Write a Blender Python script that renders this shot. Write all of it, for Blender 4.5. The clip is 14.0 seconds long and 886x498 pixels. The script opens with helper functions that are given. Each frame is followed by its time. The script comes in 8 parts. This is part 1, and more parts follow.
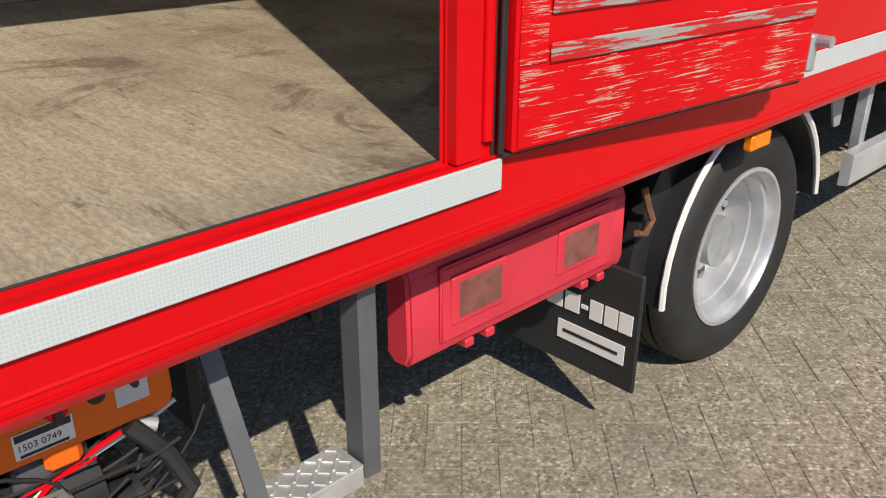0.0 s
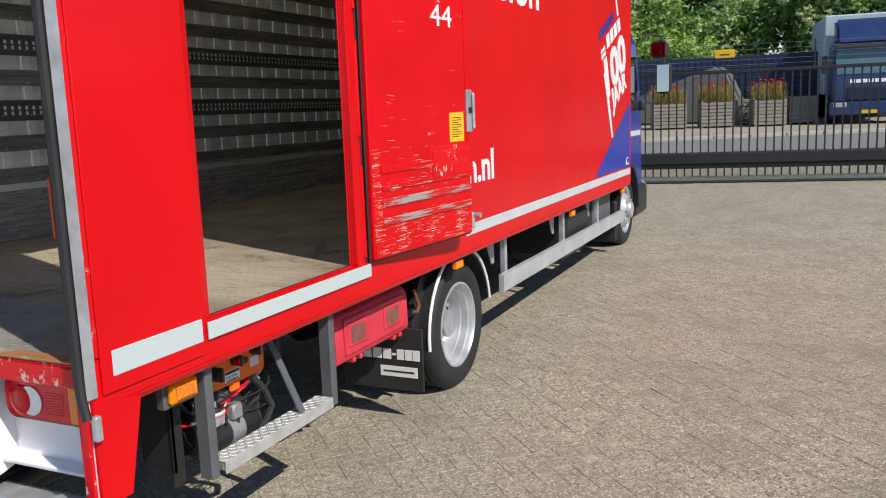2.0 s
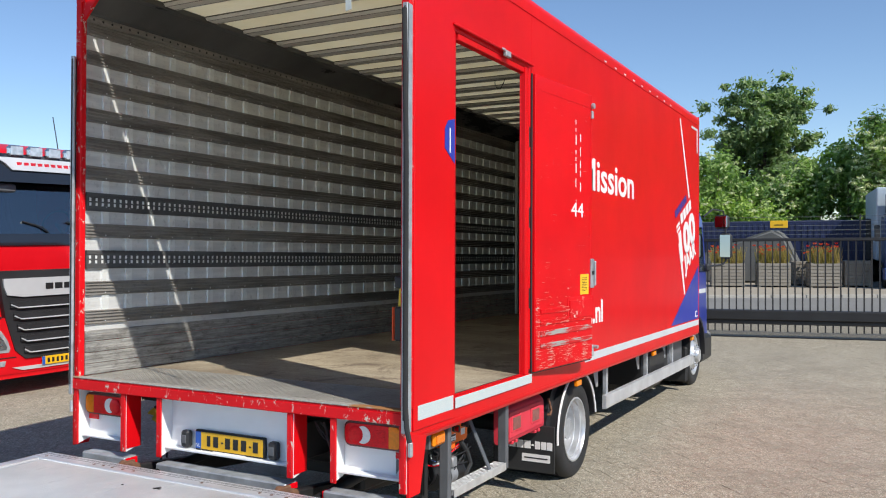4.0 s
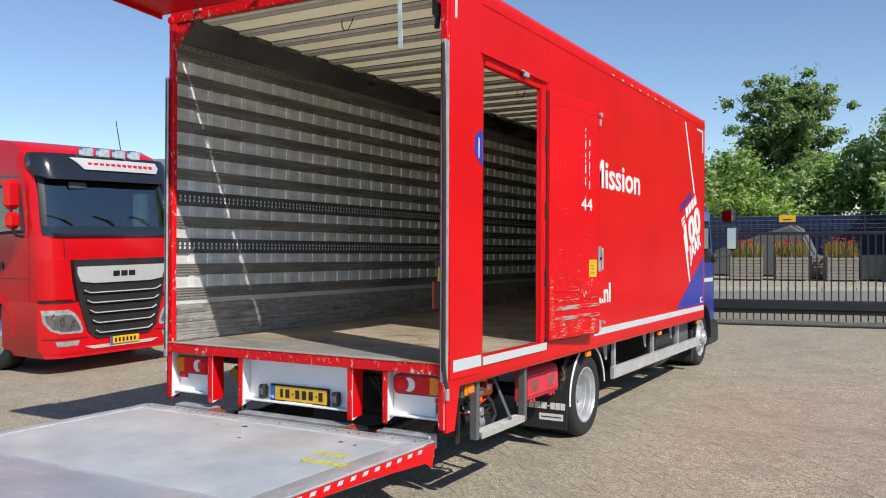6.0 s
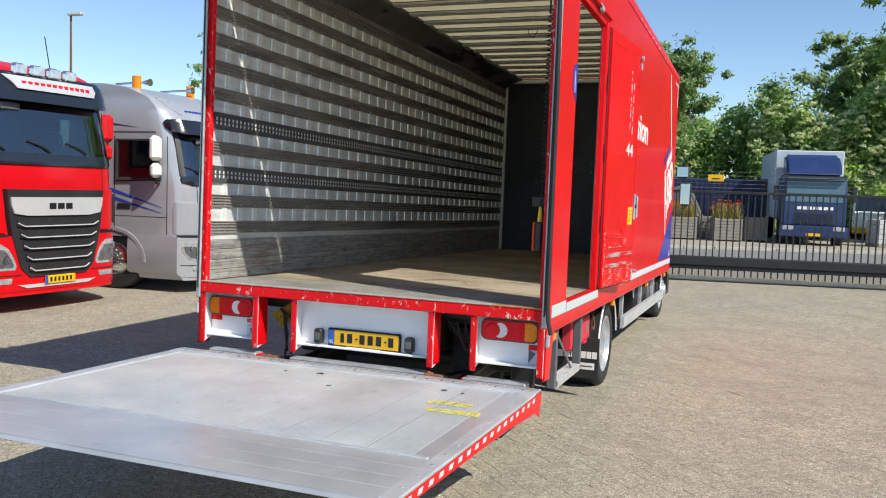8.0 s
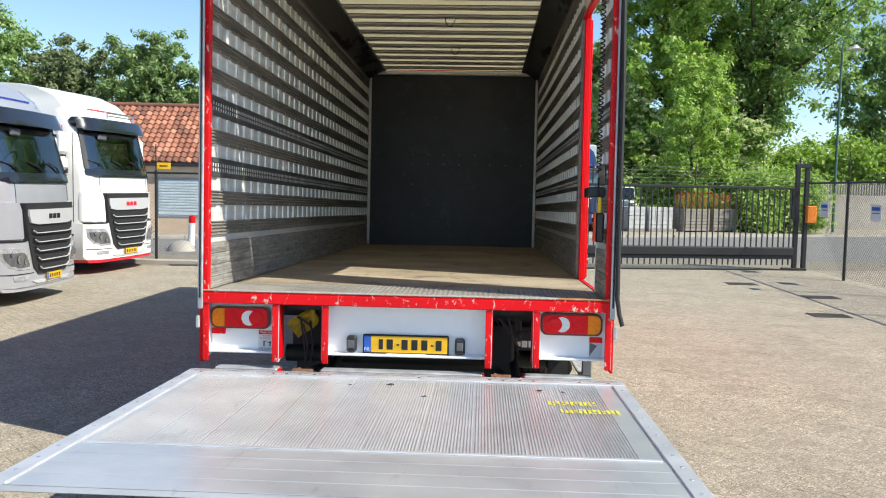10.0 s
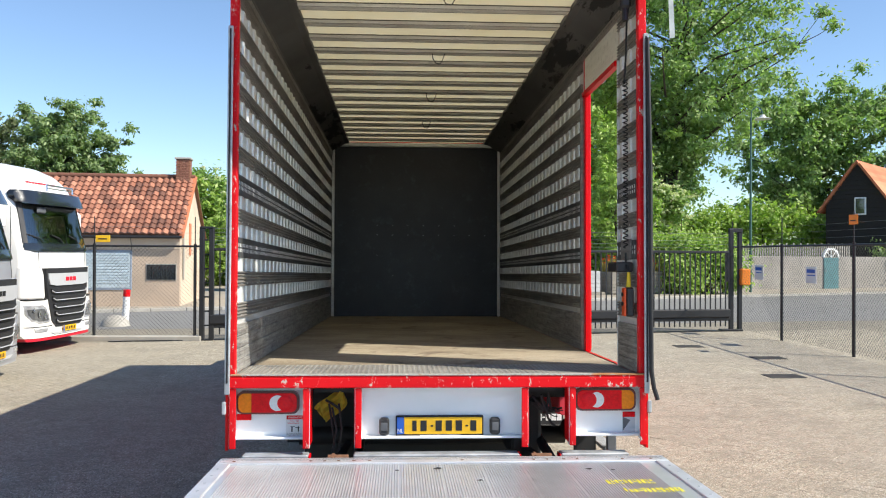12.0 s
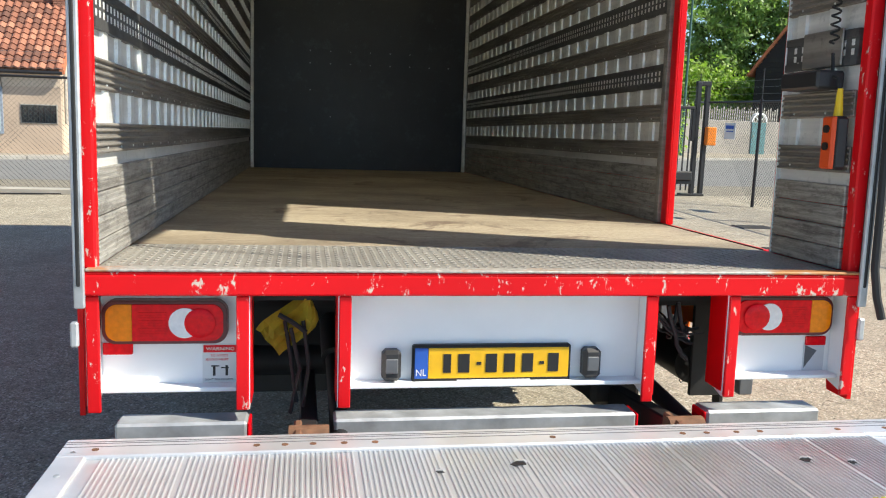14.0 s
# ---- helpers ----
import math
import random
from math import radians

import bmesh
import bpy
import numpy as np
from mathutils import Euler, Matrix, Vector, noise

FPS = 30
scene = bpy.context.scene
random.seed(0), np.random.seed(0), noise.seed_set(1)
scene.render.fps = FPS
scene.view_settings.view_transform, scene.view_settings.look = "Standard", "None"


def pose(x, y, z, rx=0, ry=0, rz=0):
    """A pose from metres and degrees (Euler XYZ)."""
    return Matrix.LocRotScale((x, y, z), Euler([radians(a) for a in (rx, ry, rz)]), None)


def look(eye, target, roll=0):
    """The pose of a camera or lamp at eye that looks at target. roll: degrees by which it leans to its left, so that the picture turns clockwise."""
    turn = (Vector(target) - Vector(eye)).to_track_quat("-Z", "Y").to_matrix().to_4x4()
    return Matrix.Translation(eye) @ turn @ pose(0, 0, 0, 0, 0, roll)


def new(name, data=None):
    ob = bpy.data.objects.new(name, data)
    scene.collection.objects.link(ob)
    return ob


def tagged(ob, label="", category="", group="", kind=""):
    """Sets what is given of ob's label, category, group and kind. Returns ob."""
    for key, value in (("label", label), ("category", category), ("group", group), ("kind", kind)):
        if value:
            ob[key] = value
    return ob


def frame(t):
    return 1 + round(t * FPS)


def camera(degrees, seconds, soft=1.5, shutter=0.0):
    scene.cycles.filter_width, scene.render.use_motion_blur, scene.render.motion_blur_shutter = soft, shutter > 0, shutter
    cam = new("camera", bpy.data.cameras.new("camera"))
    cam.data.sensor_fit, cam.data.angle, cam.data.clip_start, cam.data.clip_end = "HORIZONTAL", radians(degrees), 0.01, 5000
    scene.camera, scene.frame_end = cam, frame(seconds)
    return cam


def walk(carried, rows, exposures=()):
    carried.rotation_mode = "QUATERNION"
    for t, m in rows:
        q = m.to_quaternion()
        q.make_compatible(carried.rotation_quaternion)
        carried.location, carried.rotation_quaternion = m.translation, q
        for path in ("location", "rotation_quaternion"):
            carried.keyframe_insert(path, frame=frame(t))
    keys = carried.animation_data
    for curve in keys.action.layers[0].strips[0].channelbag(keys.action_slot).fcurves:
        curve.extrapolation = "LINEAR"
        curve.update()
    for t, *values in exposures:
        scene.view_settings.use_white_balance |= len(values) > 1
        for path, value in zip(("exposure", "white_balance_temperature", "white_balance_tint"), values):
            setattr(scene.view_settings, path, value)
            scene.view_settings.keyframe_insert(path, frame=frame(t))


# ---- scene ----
# The path is written in the truck's own frame; the truck stands slightly nose-down on level ground.
LEVEL = pose(0, 0, 0, -1.45, 0, 0)
cam = camera(55.3, 14.0, soft=1.1)
PATH = [
    (0, (2.304, 0.562, 1.582), (0.99, 1.827, 0.762), 0.2),
    (0.5, (2.693, 0.082, 1.73), (1.494, 1.539, 1.067), -0.5),
    (1, (2.903, -0.502, 1.79), (1.846, 1.121, 1.294), -1.3),
    (1.5, (3.14, -1.135, 1.824), (2.173, 0.572, 1.433), -1.6),
    (2, (3.267, -1.746, 1.801), (2.438, 0.045, 1.476), -2.1),
    (2.5, (3.337, -2.372, 1.839), (2.578, -0.54, 1.577), -0.9),
    (3, (3.391, -2.909, 1.857), (2.586, -1.086, 1.686), -0.6),
    (3.5, (3.374, -3.424, 1.877), (2.485, -1.634, 1.811), -0.3),
    (4, (3.563, -3.844, 1.917), (2.617, -2.082, 1.935), 0.2),
    (4.2, (3.625, -4.034, 1.901), (2.67, -2.277, 1.949), 0.1),
    (6.3, (4.08, -4.939, 1.826), (3.082, -3.206, 1.818), 0.2),
    (6.5, (3.947, -4.994, 1.808), (2.977, -3.246, 1.779), 0.4),
    (7, (3.572, -5.074, 1.764), (2.667, -3.292, 1.702), 1.1),
    (7.2, (3.388, -5.078, 1.748), (2.512, -3.281, 1.674), 1.3),
    (9.3, (1.095, -5.333, 1.652), (0.773, -3.363, 1.537), 2.5),
    (9.5, (0.899, -5.282, 1.618), (0.639, -3.303, 1.5), 2.1),
    (10, (0.477, -5.285, 1.652), (0.385, -3.289, 1.557), 1.2),
    (10.5, (0.147, -5.403, 1.652), (0.183, -3.403, 1.631), 0.3),
    (11, (-0.083, -5.574, 1.712), (-0.007, -3.579, 1.827), 0.1),
    (11.5, (-0.226, -5.638, 1.745), (-0.125, -3.648, 1.918), 0.2),
    (12, (-0.255, -5.259, 1.723), (-0.151, -3.263, 1.784), 0.2),
    (12.5, (-0.364, -4.7, 1.553), (-0.232, -2.71, 1.398), 0.1),
    (13, (-0.479, -4.063, 1.509), (-0.309, -2.092, 1.212), -0.1),
    (13.5, (-0.597, -3.293, 1.537), (-0.351, -1.334, 1.218), 0.6),
    (14, (-0.63, -2.67, 1.54), (-0.306, -0.714, 1.273), 1.8),
]
EXPOSURES = [(0, 0.04, 6800, 11), (0.5, 0.05, 6750, 11), (1.0, 0.06, 6600, 11), (1.5, 0.05, 6500, 11), (3, 0.23, 6300, 10), (4.2, 0.23, 6250, 10), (6.3, 0.18, 6450, 10), (7.2, 0.25, 6450, 9), (9.3, 0.66, 6500, 7), (10.5, 0.74, 6550, 7), (12, 0.72, 6500, 9), (12.5, 0.74, 6550, 9), (13, 0.5, 6600, 9), (13.5, 0.42, 6650, 8), (14, 0.86, 6700, 7)]
walk(cam, [(t, LEVEL @ look(eye, target, roll)) for t, eye, target, roll in PATH], EXPOSURES)

# ---- light ----
SUN_WAY = LEVEL.to_3x3() @ Vector((-0.913, 0.400, -0.945)).normalized()
world = bpy.data.worlds.new("sky")
scene.world = world
world.use_nodes = True
nt = world.node_tree
nt.nodes.clear()
sky = nt.nodes.new("ShaderNodeTexSky")
sky.sky_type, sky.sun_disc = "NISHITA", False
sky.sun_elevation, sky.sun_rotation = math.asin(-SUN_WAY.z), math.atan2(-SUN_WAY.x, -SUN_WAY.y)
sky.air_density, sky.dust_density, sky.ozone_density = 1.0, 0.15, 3.0
sky.altitude = 1200
bg = nt.nodes.new("ShaderNodeBackground")
bg.inputs["Strength"].default_value = 0.118
wout = nt.nodes.new("ShaderNodeOutputWorld")
nt.links.new(sky.outputs["Color"], bg.inputs["Color"])
nt.links.new(bg.outputs["Background"], wout.inputs["Surface"])
sun_data = bpy.data.lights.new("sun", "SUN")
sun_data.energy, sun_data.angle, sun_data.color = 4.5, radians(0.53), (1.0, 0.94, 0.83)
sun = new("sun", sun_data)
sun.matrix_world = look((20, -10, 25), Vector((20, -10, 25)) + SUN_WAY)


# ---- mesh helpers ----
class G:
    """Collects vertices and faces for one mesh."""

    def __init__(self):
        self.v, self.f = [], []

    def add(self, verts, faces):
        n = len(self.v)
        self.v += [tuple(p) for p in verts]
        self.f += [tuple(i + n for i in f) for f in faces]
        return self

    def box(self, x0, x1, y0, y1, z0, z1, c=0.0, m=None):
        x0, x1, y0, y1, z0, z1 = min(x0, x1), max(x0, x1), min(y0, y1), max(y0, y1), min(z0, z1), max(z0, z1)
        c = min(c, (x1 - x0) * 0.45, (y1 - y0) * 0.45, (z1 - z0) * 0.45)
        lo, hi = (x0, y0, z0), (x1, y1, z1)
        if c <= 0:
            v = [(a, b, d) for a in (x0, x1) for b in (y0, y1) for d in (z0, z1)]
            f = [(0, 1, 3, 2), (4, 6, 7, 5), (0, 4, 5, 1), (2, 3, 7, 6), (0, 2, 6, 4), (1, 5, 7, 3)]
        else:
            v, ids = [], {}
            for s in range(8):
                bits = (s >> 2 & 1, s >> 1 & 1, s & 1)
                for ax in range(3):
                    p = [0, 0, 0]
                    for k in range(3):
                        d = 0 if k == ax else c
                        p[k] = hi[k] - d if bits[k] else lo[k] + d
                    ids[s, ax] = len(v)
                    v.append(tuple(p))
            f = []
            for ax in range(3):
                o = [2 - k for k in range(3) if k != ax]
                for side in (0, 1):
                    b = side << (2 - ax)
                    a0, a1 = 1 << o[0], 1 << o[1]
                    f.append((ids[b, ax], ids[b | a0, ax], ids[b | a0 | a1, ax], ids[b | a1, ax]))
                p, q = [k for k in range(3) if k != ax]
                for sp in (0, 1):
                    for sq in (0, 1):
                        b = sp << (2 - p) | sq << (2 - q)
                        e = b | 1 << (2 - ax)
                        f.append((ids[b, p], ids[e, p], ids[e, q], ids[b, q]))
            f += [(ids[s, 0], ids[s, 1], ids[s, 2]) for s in range(8)]
        if m is not None:
            v = [tuple(m @ Vector(p)) for p in v]
        return self.add(v, f)

    def prism(self, poly, axis, a, b):
        def at(p, d):
            return {"x": (d, p[0], p[1]), "y": (p[0], d, p[1]), "z": (p[0], p[1], d)}[axis]
        n = len(poly)
        v = [at(p, a) for p in poly] + [at(p, b) for p in poly]
        f = [tuple(range(n)), tuple(range(2 * n - 1, n - 1, -1))]
        f += [(i, (i + 1) % n, n + (i + 1) % n, n + i) for i in range(n)]
        return self.add(v, f)

    def cyl(self, p0, p1, r, n=12, r1=None):
        p0, p1 = Vector(p0), Vector(p1)
        r1 = r if r1 is None else r1
        w = (p1 - p0).normalized()
        u = w.orthogonal().normalized()
        s = w.cross(u)
        ring = [(math.cos(2 * math.pi * i / n), math.sin(2 * math.pi * i / n)) for i in range(n)]
        v = [p0 + r * (a * u + b * s) for a, b in ring] + [p1 + r1 * (a * u + b * s) for a, b in ring]
        f = [tuple(range(n - 1, -1, -1)), tuple(range(n, 2 * n))]
        f += [(i, (i + 1) % n, n + (i + 1) % n, n + i) for i in range(n)]
        return self.add(v, f)

    def rev(self, prof, o, axis, n=32, close=False):
        """prof: (radius, distance along axis) pairs."""
        w = Vector({"x": (1, 0, 0), "y": (0, 1, 0), "z": (0, 0, 1)}[axis])
        u = w.orthogonal().normalized()
        s = w.cross(u)
        o, k = Vector(o), len(prof)
        v = []
        for i in range(n):
            a = 2 * math.pi * i / n
            d = math.cos(a) * u + math.sin(a) * s
            v += [o + w * h + d * r for r, h in prof]
        f = []
        for i in range(n):
            j = (i + 1) % n
            for q in range(k if close else k - 1):
                p = (q + 1) % k
                f.append((i * k + q, j * k + q, j * k + p, i * k + p))
        return self.add(v, f)

    def tube(self, pts, r, n=6):
        pts = [Vector(p) for p in pts]
        v, f, u = [], [], None
        for i, p in enumerate(pts):
            w = (pts[min(i + 1, len(pts) - 1)] - pts[max(i - 1, 0)]).normalized()
            u = w.orthogonal().normalized() if u is None else (u - w * u.dot(w)).normalized()
            s = w.cross(u)
            v += [p + r * (math.cos(2 * math.pi * k / n) * u + math.sin(2 * math.pi * k / n) * s) for k in range(n)]
        for i in range(len(pts) - 1):
            f += [(i * n + k, i * n + (k + 1) % n, (i + 1) * n + (k + 1) % n, (i + 1) * n + k) for k in range(n)]
        f += [tuple(range(n - 1, -1, -1)), tuple(range(len(v) - n, len(v)))]
        return self.add(v, f)

    def quad(self, a, b, c, d):
        return self.add([a, b, c, d], [(0, 1, 2, 3)])

    def mesh(self, name, smooth=False):
        me = bpy.data.meshes.new(name)
        me.from_pydata(self.v, [], self.f)
        bm = bmesh.new()
        bm.from_mesh(me)
        bmesh.ops.recalc_face_normals(bm, faces=bm.faces)
        bm.to_mesh(me)
        bm.free()
        if smooth:
            me.shade_smooth()
            me.set_sharp_from_angle(angle=0.65)
        return me


def part(name, g, material, parent=None, label="", smooth=False, bevel=0.0):
    """One mesh object, under a thing or a part."""
    me = g.mesh(name, smooth)
    if bevel:
        bm = bmesh.new()
        bm.from_mesh(me)
        sharp = [e for e in bm.edges if len(e.link_faces) == 2 and e.calc_face_angle(0) > 0.35]
        bmesh.ops.bevel(bm, geom=sharp, offset=bevel, segments=3, affect="EDGES", clamp_overlap=True)
        bm.to_mesh(me)
        bm.free()
        me.shade_smooth()
        me.set_sharp_from_angle(angle=0.7)
    me.materials.append(material)
    ob = new(name, me)
    ob.parent = parent
    return tagged(ob, label)


def thing(name, label, category, m=None, group="", kind=""):
    ob = new(name)
    ob.empty_display_size = 0.2
    if m is not None:
        ob.matrix_world = m
    return tagged(ob, label, category, group, kind)


def solid(name, g, material, label, category="", kind="", smooth=False, m=None, group="", bevel=0.0):
    """A top-level thing of one mesh."""
    ob = part(name, g, material, None, label, smooth, bevel)
    if m is not None:
        ob.matrix_world = m
    return tagged(ob, "", category, group, kind)


def words(name, text, size, m, material, parent, label="", squeeze=1.0, depth=0.002, width=0.0, bold=0.0):
    """Flat lettering as a mesh; m puts its left end of the base line and its x, y plane."""
    cu = bpy.data.curves.new(name, "FONT")
    cu.body, cu.size, cu.extrude, cu.resolution_u = text, size, depth, 3
    cu.offset = bold
    tmp = bpy.data.objects.new(name, cu)
    scene.collection.objects.link(tmp)
    bpy.context.view_layer.update()
    me = bpy.data.meshes.new_from_object(tmp)
    bpy.data.objects.remove(tmp)
    if width:
        xs = [v.co.x for v in me.vertices]
        me.transform(Matrix.Translation((-min(xs), 0, 0)))
        squeeze = width / (max(xs) - min(xs))
    me.transform(Matrix.Diagonal((squeeze, 1, 1, 1)))
    me.transform(m)
    me.materials.clear()
    me.materials.append(material)
    ob = new(name, me)
    ob.parent = parent
    return tagged(ob, label)


def side_right(x, y, z):
    """Base for lettering on a face that looks to +x."""
    return Matrix.Translation((x, y, z)) @ Matrix(((0, 0, 1, 0), (1, 0, 0, 0), (0, 1, 0, 0), (0, 0, 0, 1)))


def face_back(x, y, z):
    """Base for lettering on a face that looks to -y."""
    return Matrix.Translation((x, y, z)) @ Matrix(((1, 0, 0, 0), (0, 0, -1, 0), (0, 1, 0, 0), (0, 0, 0, 1)))


# ---- materials ----
class N:
    """A small wrapper for a node material."""

    def __init__(self, name):
        self.m = bpy.data.materials.new(name)
        self.m.use_nodes = True
        self.t = self.m.node_tree
        self.b = self.t.nodes["Principled BSDF"]
        self.co = self.t.nodes.new("ShaderNodeTexCoord").outputs["Object"]

    def put(self, socket, value):
        if isinstance(value, bpy.types.NodeSocket):
            self.t.links.new(value, socket)
        else:
            socket.default_value = value

    def set(self, **kw):
        for k, v in kw.items():
            self.put(self.b.inputs[k.replace("_", " ")], v)
        return self

    def scaled(self, s):
        n = self.t.nodes.new("ShaderNodeMapping")
        n.inputs["Scale"].default_value = s
        self.t.links.new(self.co, n.inputs["Vector"])
        return n.outputs["Vector"]

    def noise(self, scale, detail=4, rough=0.55, stretch=None, dist=0.0):
        n = self.t.nodes.new("ShaderNodeTexNoise")
        n.inputs["Scale"].default_value, n.inputs["Detail"].default_value = scale, detail
        n.inputs["Roughness"].default_value, n.inputs["Distortion"].default_value = rough, dist
        self.t.links.new(self.scaled(stretch) if stretch else self.co, n.inputs["Vector"])
        return n.outputs["Fac"]

    def voronoi(self, scale, feature="F1", out="Distance", stretch=None, rand=1.0):
        n = self.t.nodes.new("ShaderNodeTexVoronoi")
        n.feature = feature
        n.inputs["Scale"].default_value = scale
        n.inputs["Randomness"].default_value = rand
        self.t.links.new(self.scaled(stretch) if stretch else self.co, n.inputs["Vector"])
        return n.outputs[out]

    def ramp(self, fac, stops):
        n = self.t.nodes.new("ShaderNodeValToRGB")
        e = n.color_ramp.elements
        while len(e) < len(stops):
            e.new(0.5)
        for k, (p, c) in zip(e, stops):
            k.position = p
            k.color = (c, c, c, 1) if isinstance(c, (int, float)) else (*c, 1)
        self.t.links.new(fac, n.inputs["Fac"])
        return n.outputs["Color"]

    def mix(self, fac, a, b, mode="MIX"):
        n = self.t.nodes.new("ShaderNodeMix")
        n.data_type, n.blend_type = "RGBA", mode
        self.put(n.inputs[0], fac)
        for i, v in ((6, a), (7, b)):
            self.put(n.inputs[i], (*v, 1) if isinstance(v, tuple) and len(v) == 3 else v)
        return n.outputs[2]

    def math(self, op, a, b=0.0):
        n = self.t.nodes.new("ShaderNodeMath")
        n.operation = op
        self.put(n.inputs[0], a)
        self.put(n.inputs[1], b)
        return n.outputs[0]

    def bump(self, height, strength=0.3, distance=0.005):
        n = self.t.nodes.new("ShaderNodeBump")
        n.inputs["Strength"].default_value, n.inputs["Distance"].default_value = strength, distance
        self.t.links.new(height, n.inputs["Height"])
        return self.set(Normal=n.outputs["Normal"])

    def island(self):
        return self.t.nodes.new("ShaderNodeNewGeometry").outputs["Random Per Island"]

    def each(self):
        return self.t.nodes.new("ShaderNodeObjectInfo").outputs["Random"]


def plain(name, col, rough=0.5, metal=0.0, vary=0.15, scale=3.0, bump=0.12, grain=120.0, coat=0.0, **kw):
    """A paint, plastic or metal with soft stains, fine grain and uneven gloss."""
    n = N(name)
    lo = tuple(c * (1 - vary) for c in col)
    hi = tuple(min(1, c * (1 + vary)) for c in col)
    big, fine = n.noise(scale, 5), n.noise(grain, 3)
    c = n.mix(n.ramp(big, [(0.3, 0.0), (0.7, 1.0)]), lo, hi)
    n.set(Base_Color=c, Metallic=metal, Roughness=n.mix(big, (rough * 0.8,) * 3, (min(1, rough * 1.25),) * 3), Coat_Weight=coat, Coat_Roughness=0.08, **kw)
    n.bump(fine, bump, 0.002)
    return n.m


def worn_paint(name, col, under, amount, rough=0.4, stretch=(1, 1, 1), scale=9.0, coat=0.25, vary=0.12, wave=0.0):
    """Paint with chips that bare the layer below."""
    n = N(name)
    big = n.noise(1.3, 5)
    paint = n.mix(n.ramp(big, [(0.3, 0.0), (0.7, 1.0)]), tuple(c * (1 - vary) for c in col), tuple(c * (1 + vary) for c in col))
    chips = n.noise(scale, 9, 0.72, stretch)
    zone = n.noise(scale * 0.12, 3, 0.5)
    f = n.math("ADD", chips, n.math("MULTIPLY", zone, 0.3))
    mask = n.ramp(f, [(amount, 0.0), (amount + 0.025, 1.0)])
    n.set(Base_Color=n.mix(mask, paint, under), Roughness=n.mix(mask, (rough,) * 3, (0.75,) * 3), Coat_Weight=n.mix(mask, (coat,) * 3, (0.0,) * 3), Coat_Roughness=0.1, Specular_IOR_Level=0.16)
    h = n.math("SUBTRACT", n.math("MULTIPLY", n.noise(150, 2), 0.15), mask)
    if wave:
        h = n.math("ADD", h, n.math("MULTIPLY", n.noise(2.2, 2, 0.4, (1, 2.2, 0.35)), wave * 30))
    n.bump(h, 0.25, 0.002)
    return n.m


RED = (0.66, 0.003, 0.007)
M = {}
M["red"] = worn_paint("red paint", RED, (0.40, 0.03, 0.03), 0.88, 0.34, (1, 0.4, 1), 7, coat=0.14, vary=0.09, wave=0.08)
M["red_scratched"] = worn_paint("scratched red paint", RED, (0.62, 0.50, 0.42), 0.825, 0.42, (1, 0.3, 1.9), 26, coat=0.15)
M["red_edge"] = worn_paint("chipped red edge paint", (0.66, 0.006, 0.011), (0.60, 0.53, 0.45), 0.752, 0.45, (0.9, 1, 0.45), 40, coat=0.1)
M["red_worn"] = worn_paint("badly worn red paint", RED, (0.48, 0.38, 0.31), 0.728, 0.5, (1, 0.12, 3.6), 58, coat=0.1)
M["red_bare"] = worn_paint("rubbed red paint", (0.55, 0.02, 0.02), (0.33, 0.32, 0.30), 0.655, 0.5, (1, 0.14, 3.0), 30, coat=0.1)
M["white_panel"] = plain("white paint", (0.85, 0.86, 0.86), 0.4, vary=0.04, coat=0.2)
M["blue_vinyl"] = plain("blue vinyl", (0.03, 0.045, 0.36), 0.35, vary=0.08, coat=0.3)
M["white_vinyl"] = plain("white vinyl", (0.80, 0.78, 0.77), 0.45, vary=0.04)
M["black_rubber"] = plain("black rubber", (0.018, 0.018, 0.019), 0.65, vary=0.3, scale=8, bump=0.3)
M["black_plastic"] = plain("black plastic", (0.022, 0.022, 0.024), 0.45, vary=0.2)
M["dark_steel"] = plain("dark chassis steel", (0.022, 0.022, 0.023), 0.55, 0.3, vary=0.4, scale=7)
M["grey_paint"] = plain("dark grey paint", (0.12, 0.125, 0.135), 0.5, 0.2, vary=0.15, scale=9)
M["galvanised"] = plain("galvanised steel", (0.44, 0.46, 0.48), 0.5, 0.5, vary=0.25, scale=11, bump=0.2)
M["alu"] = plain("aluminium", (0.66, 0.67, 0.69), 0.42, 0.55, vary=0.12, scale=5, bump=0.1)
M["alu_bright"] = plain("silver wheel paint", (0.62, 0.63, 0.65), 0.34, 0.6, vary=0.15, scale=9)
M["clear_strip"] = plain("greyed clear plastic", (0.50, 0.53, 0.51), 0.3, vary=0.25, scale=9, coat=0.4)
M["tape_grey"] = plain("grey retroreflective tape", (0.55, 0.58, 0.60), 0.45, vary=0.06, scale=4)
M["amber"] = plain("amber lens", (0.80, 0.235, 0.006), 0.22, vary=0.12, scale=60, coat=0.1, bump=0.03, Specular_IOR_Level=0.3)
M["amber_deep"] = plain("deep amber lens", (0.75, 0.20, 0.010), 0.2, vary=0.25, scale=90, coat=0.6)
M["lens_red"] = plain("red lens", (0.74, 0.003, 0.010), 0.22, vary=0.15, scale=60, coat=0.0, bump=0.03, Specular_IOR_Level=0.25)
M["lens_rim"] = plain("dark red lamp housing", (0.10, 0.008, 0.010), 0.35, vary=0.2, coat=0.3)
M["lens_clear"] = plain("clear lens", (0.58, 0.59, 0.61), 0.12, 0.5, vary=0.3, scale=14, coat=0.8)
M["lens_white"] = plain("white lens", (0.72, 0.71, 0.70), 0.2, vary=0.08, scale=60, coat=0.6)
M["paint_faded"] = plain("faded yellow paint", (0.66, 0.60, 0.06), 0.55, vary=0.25, scale=30)
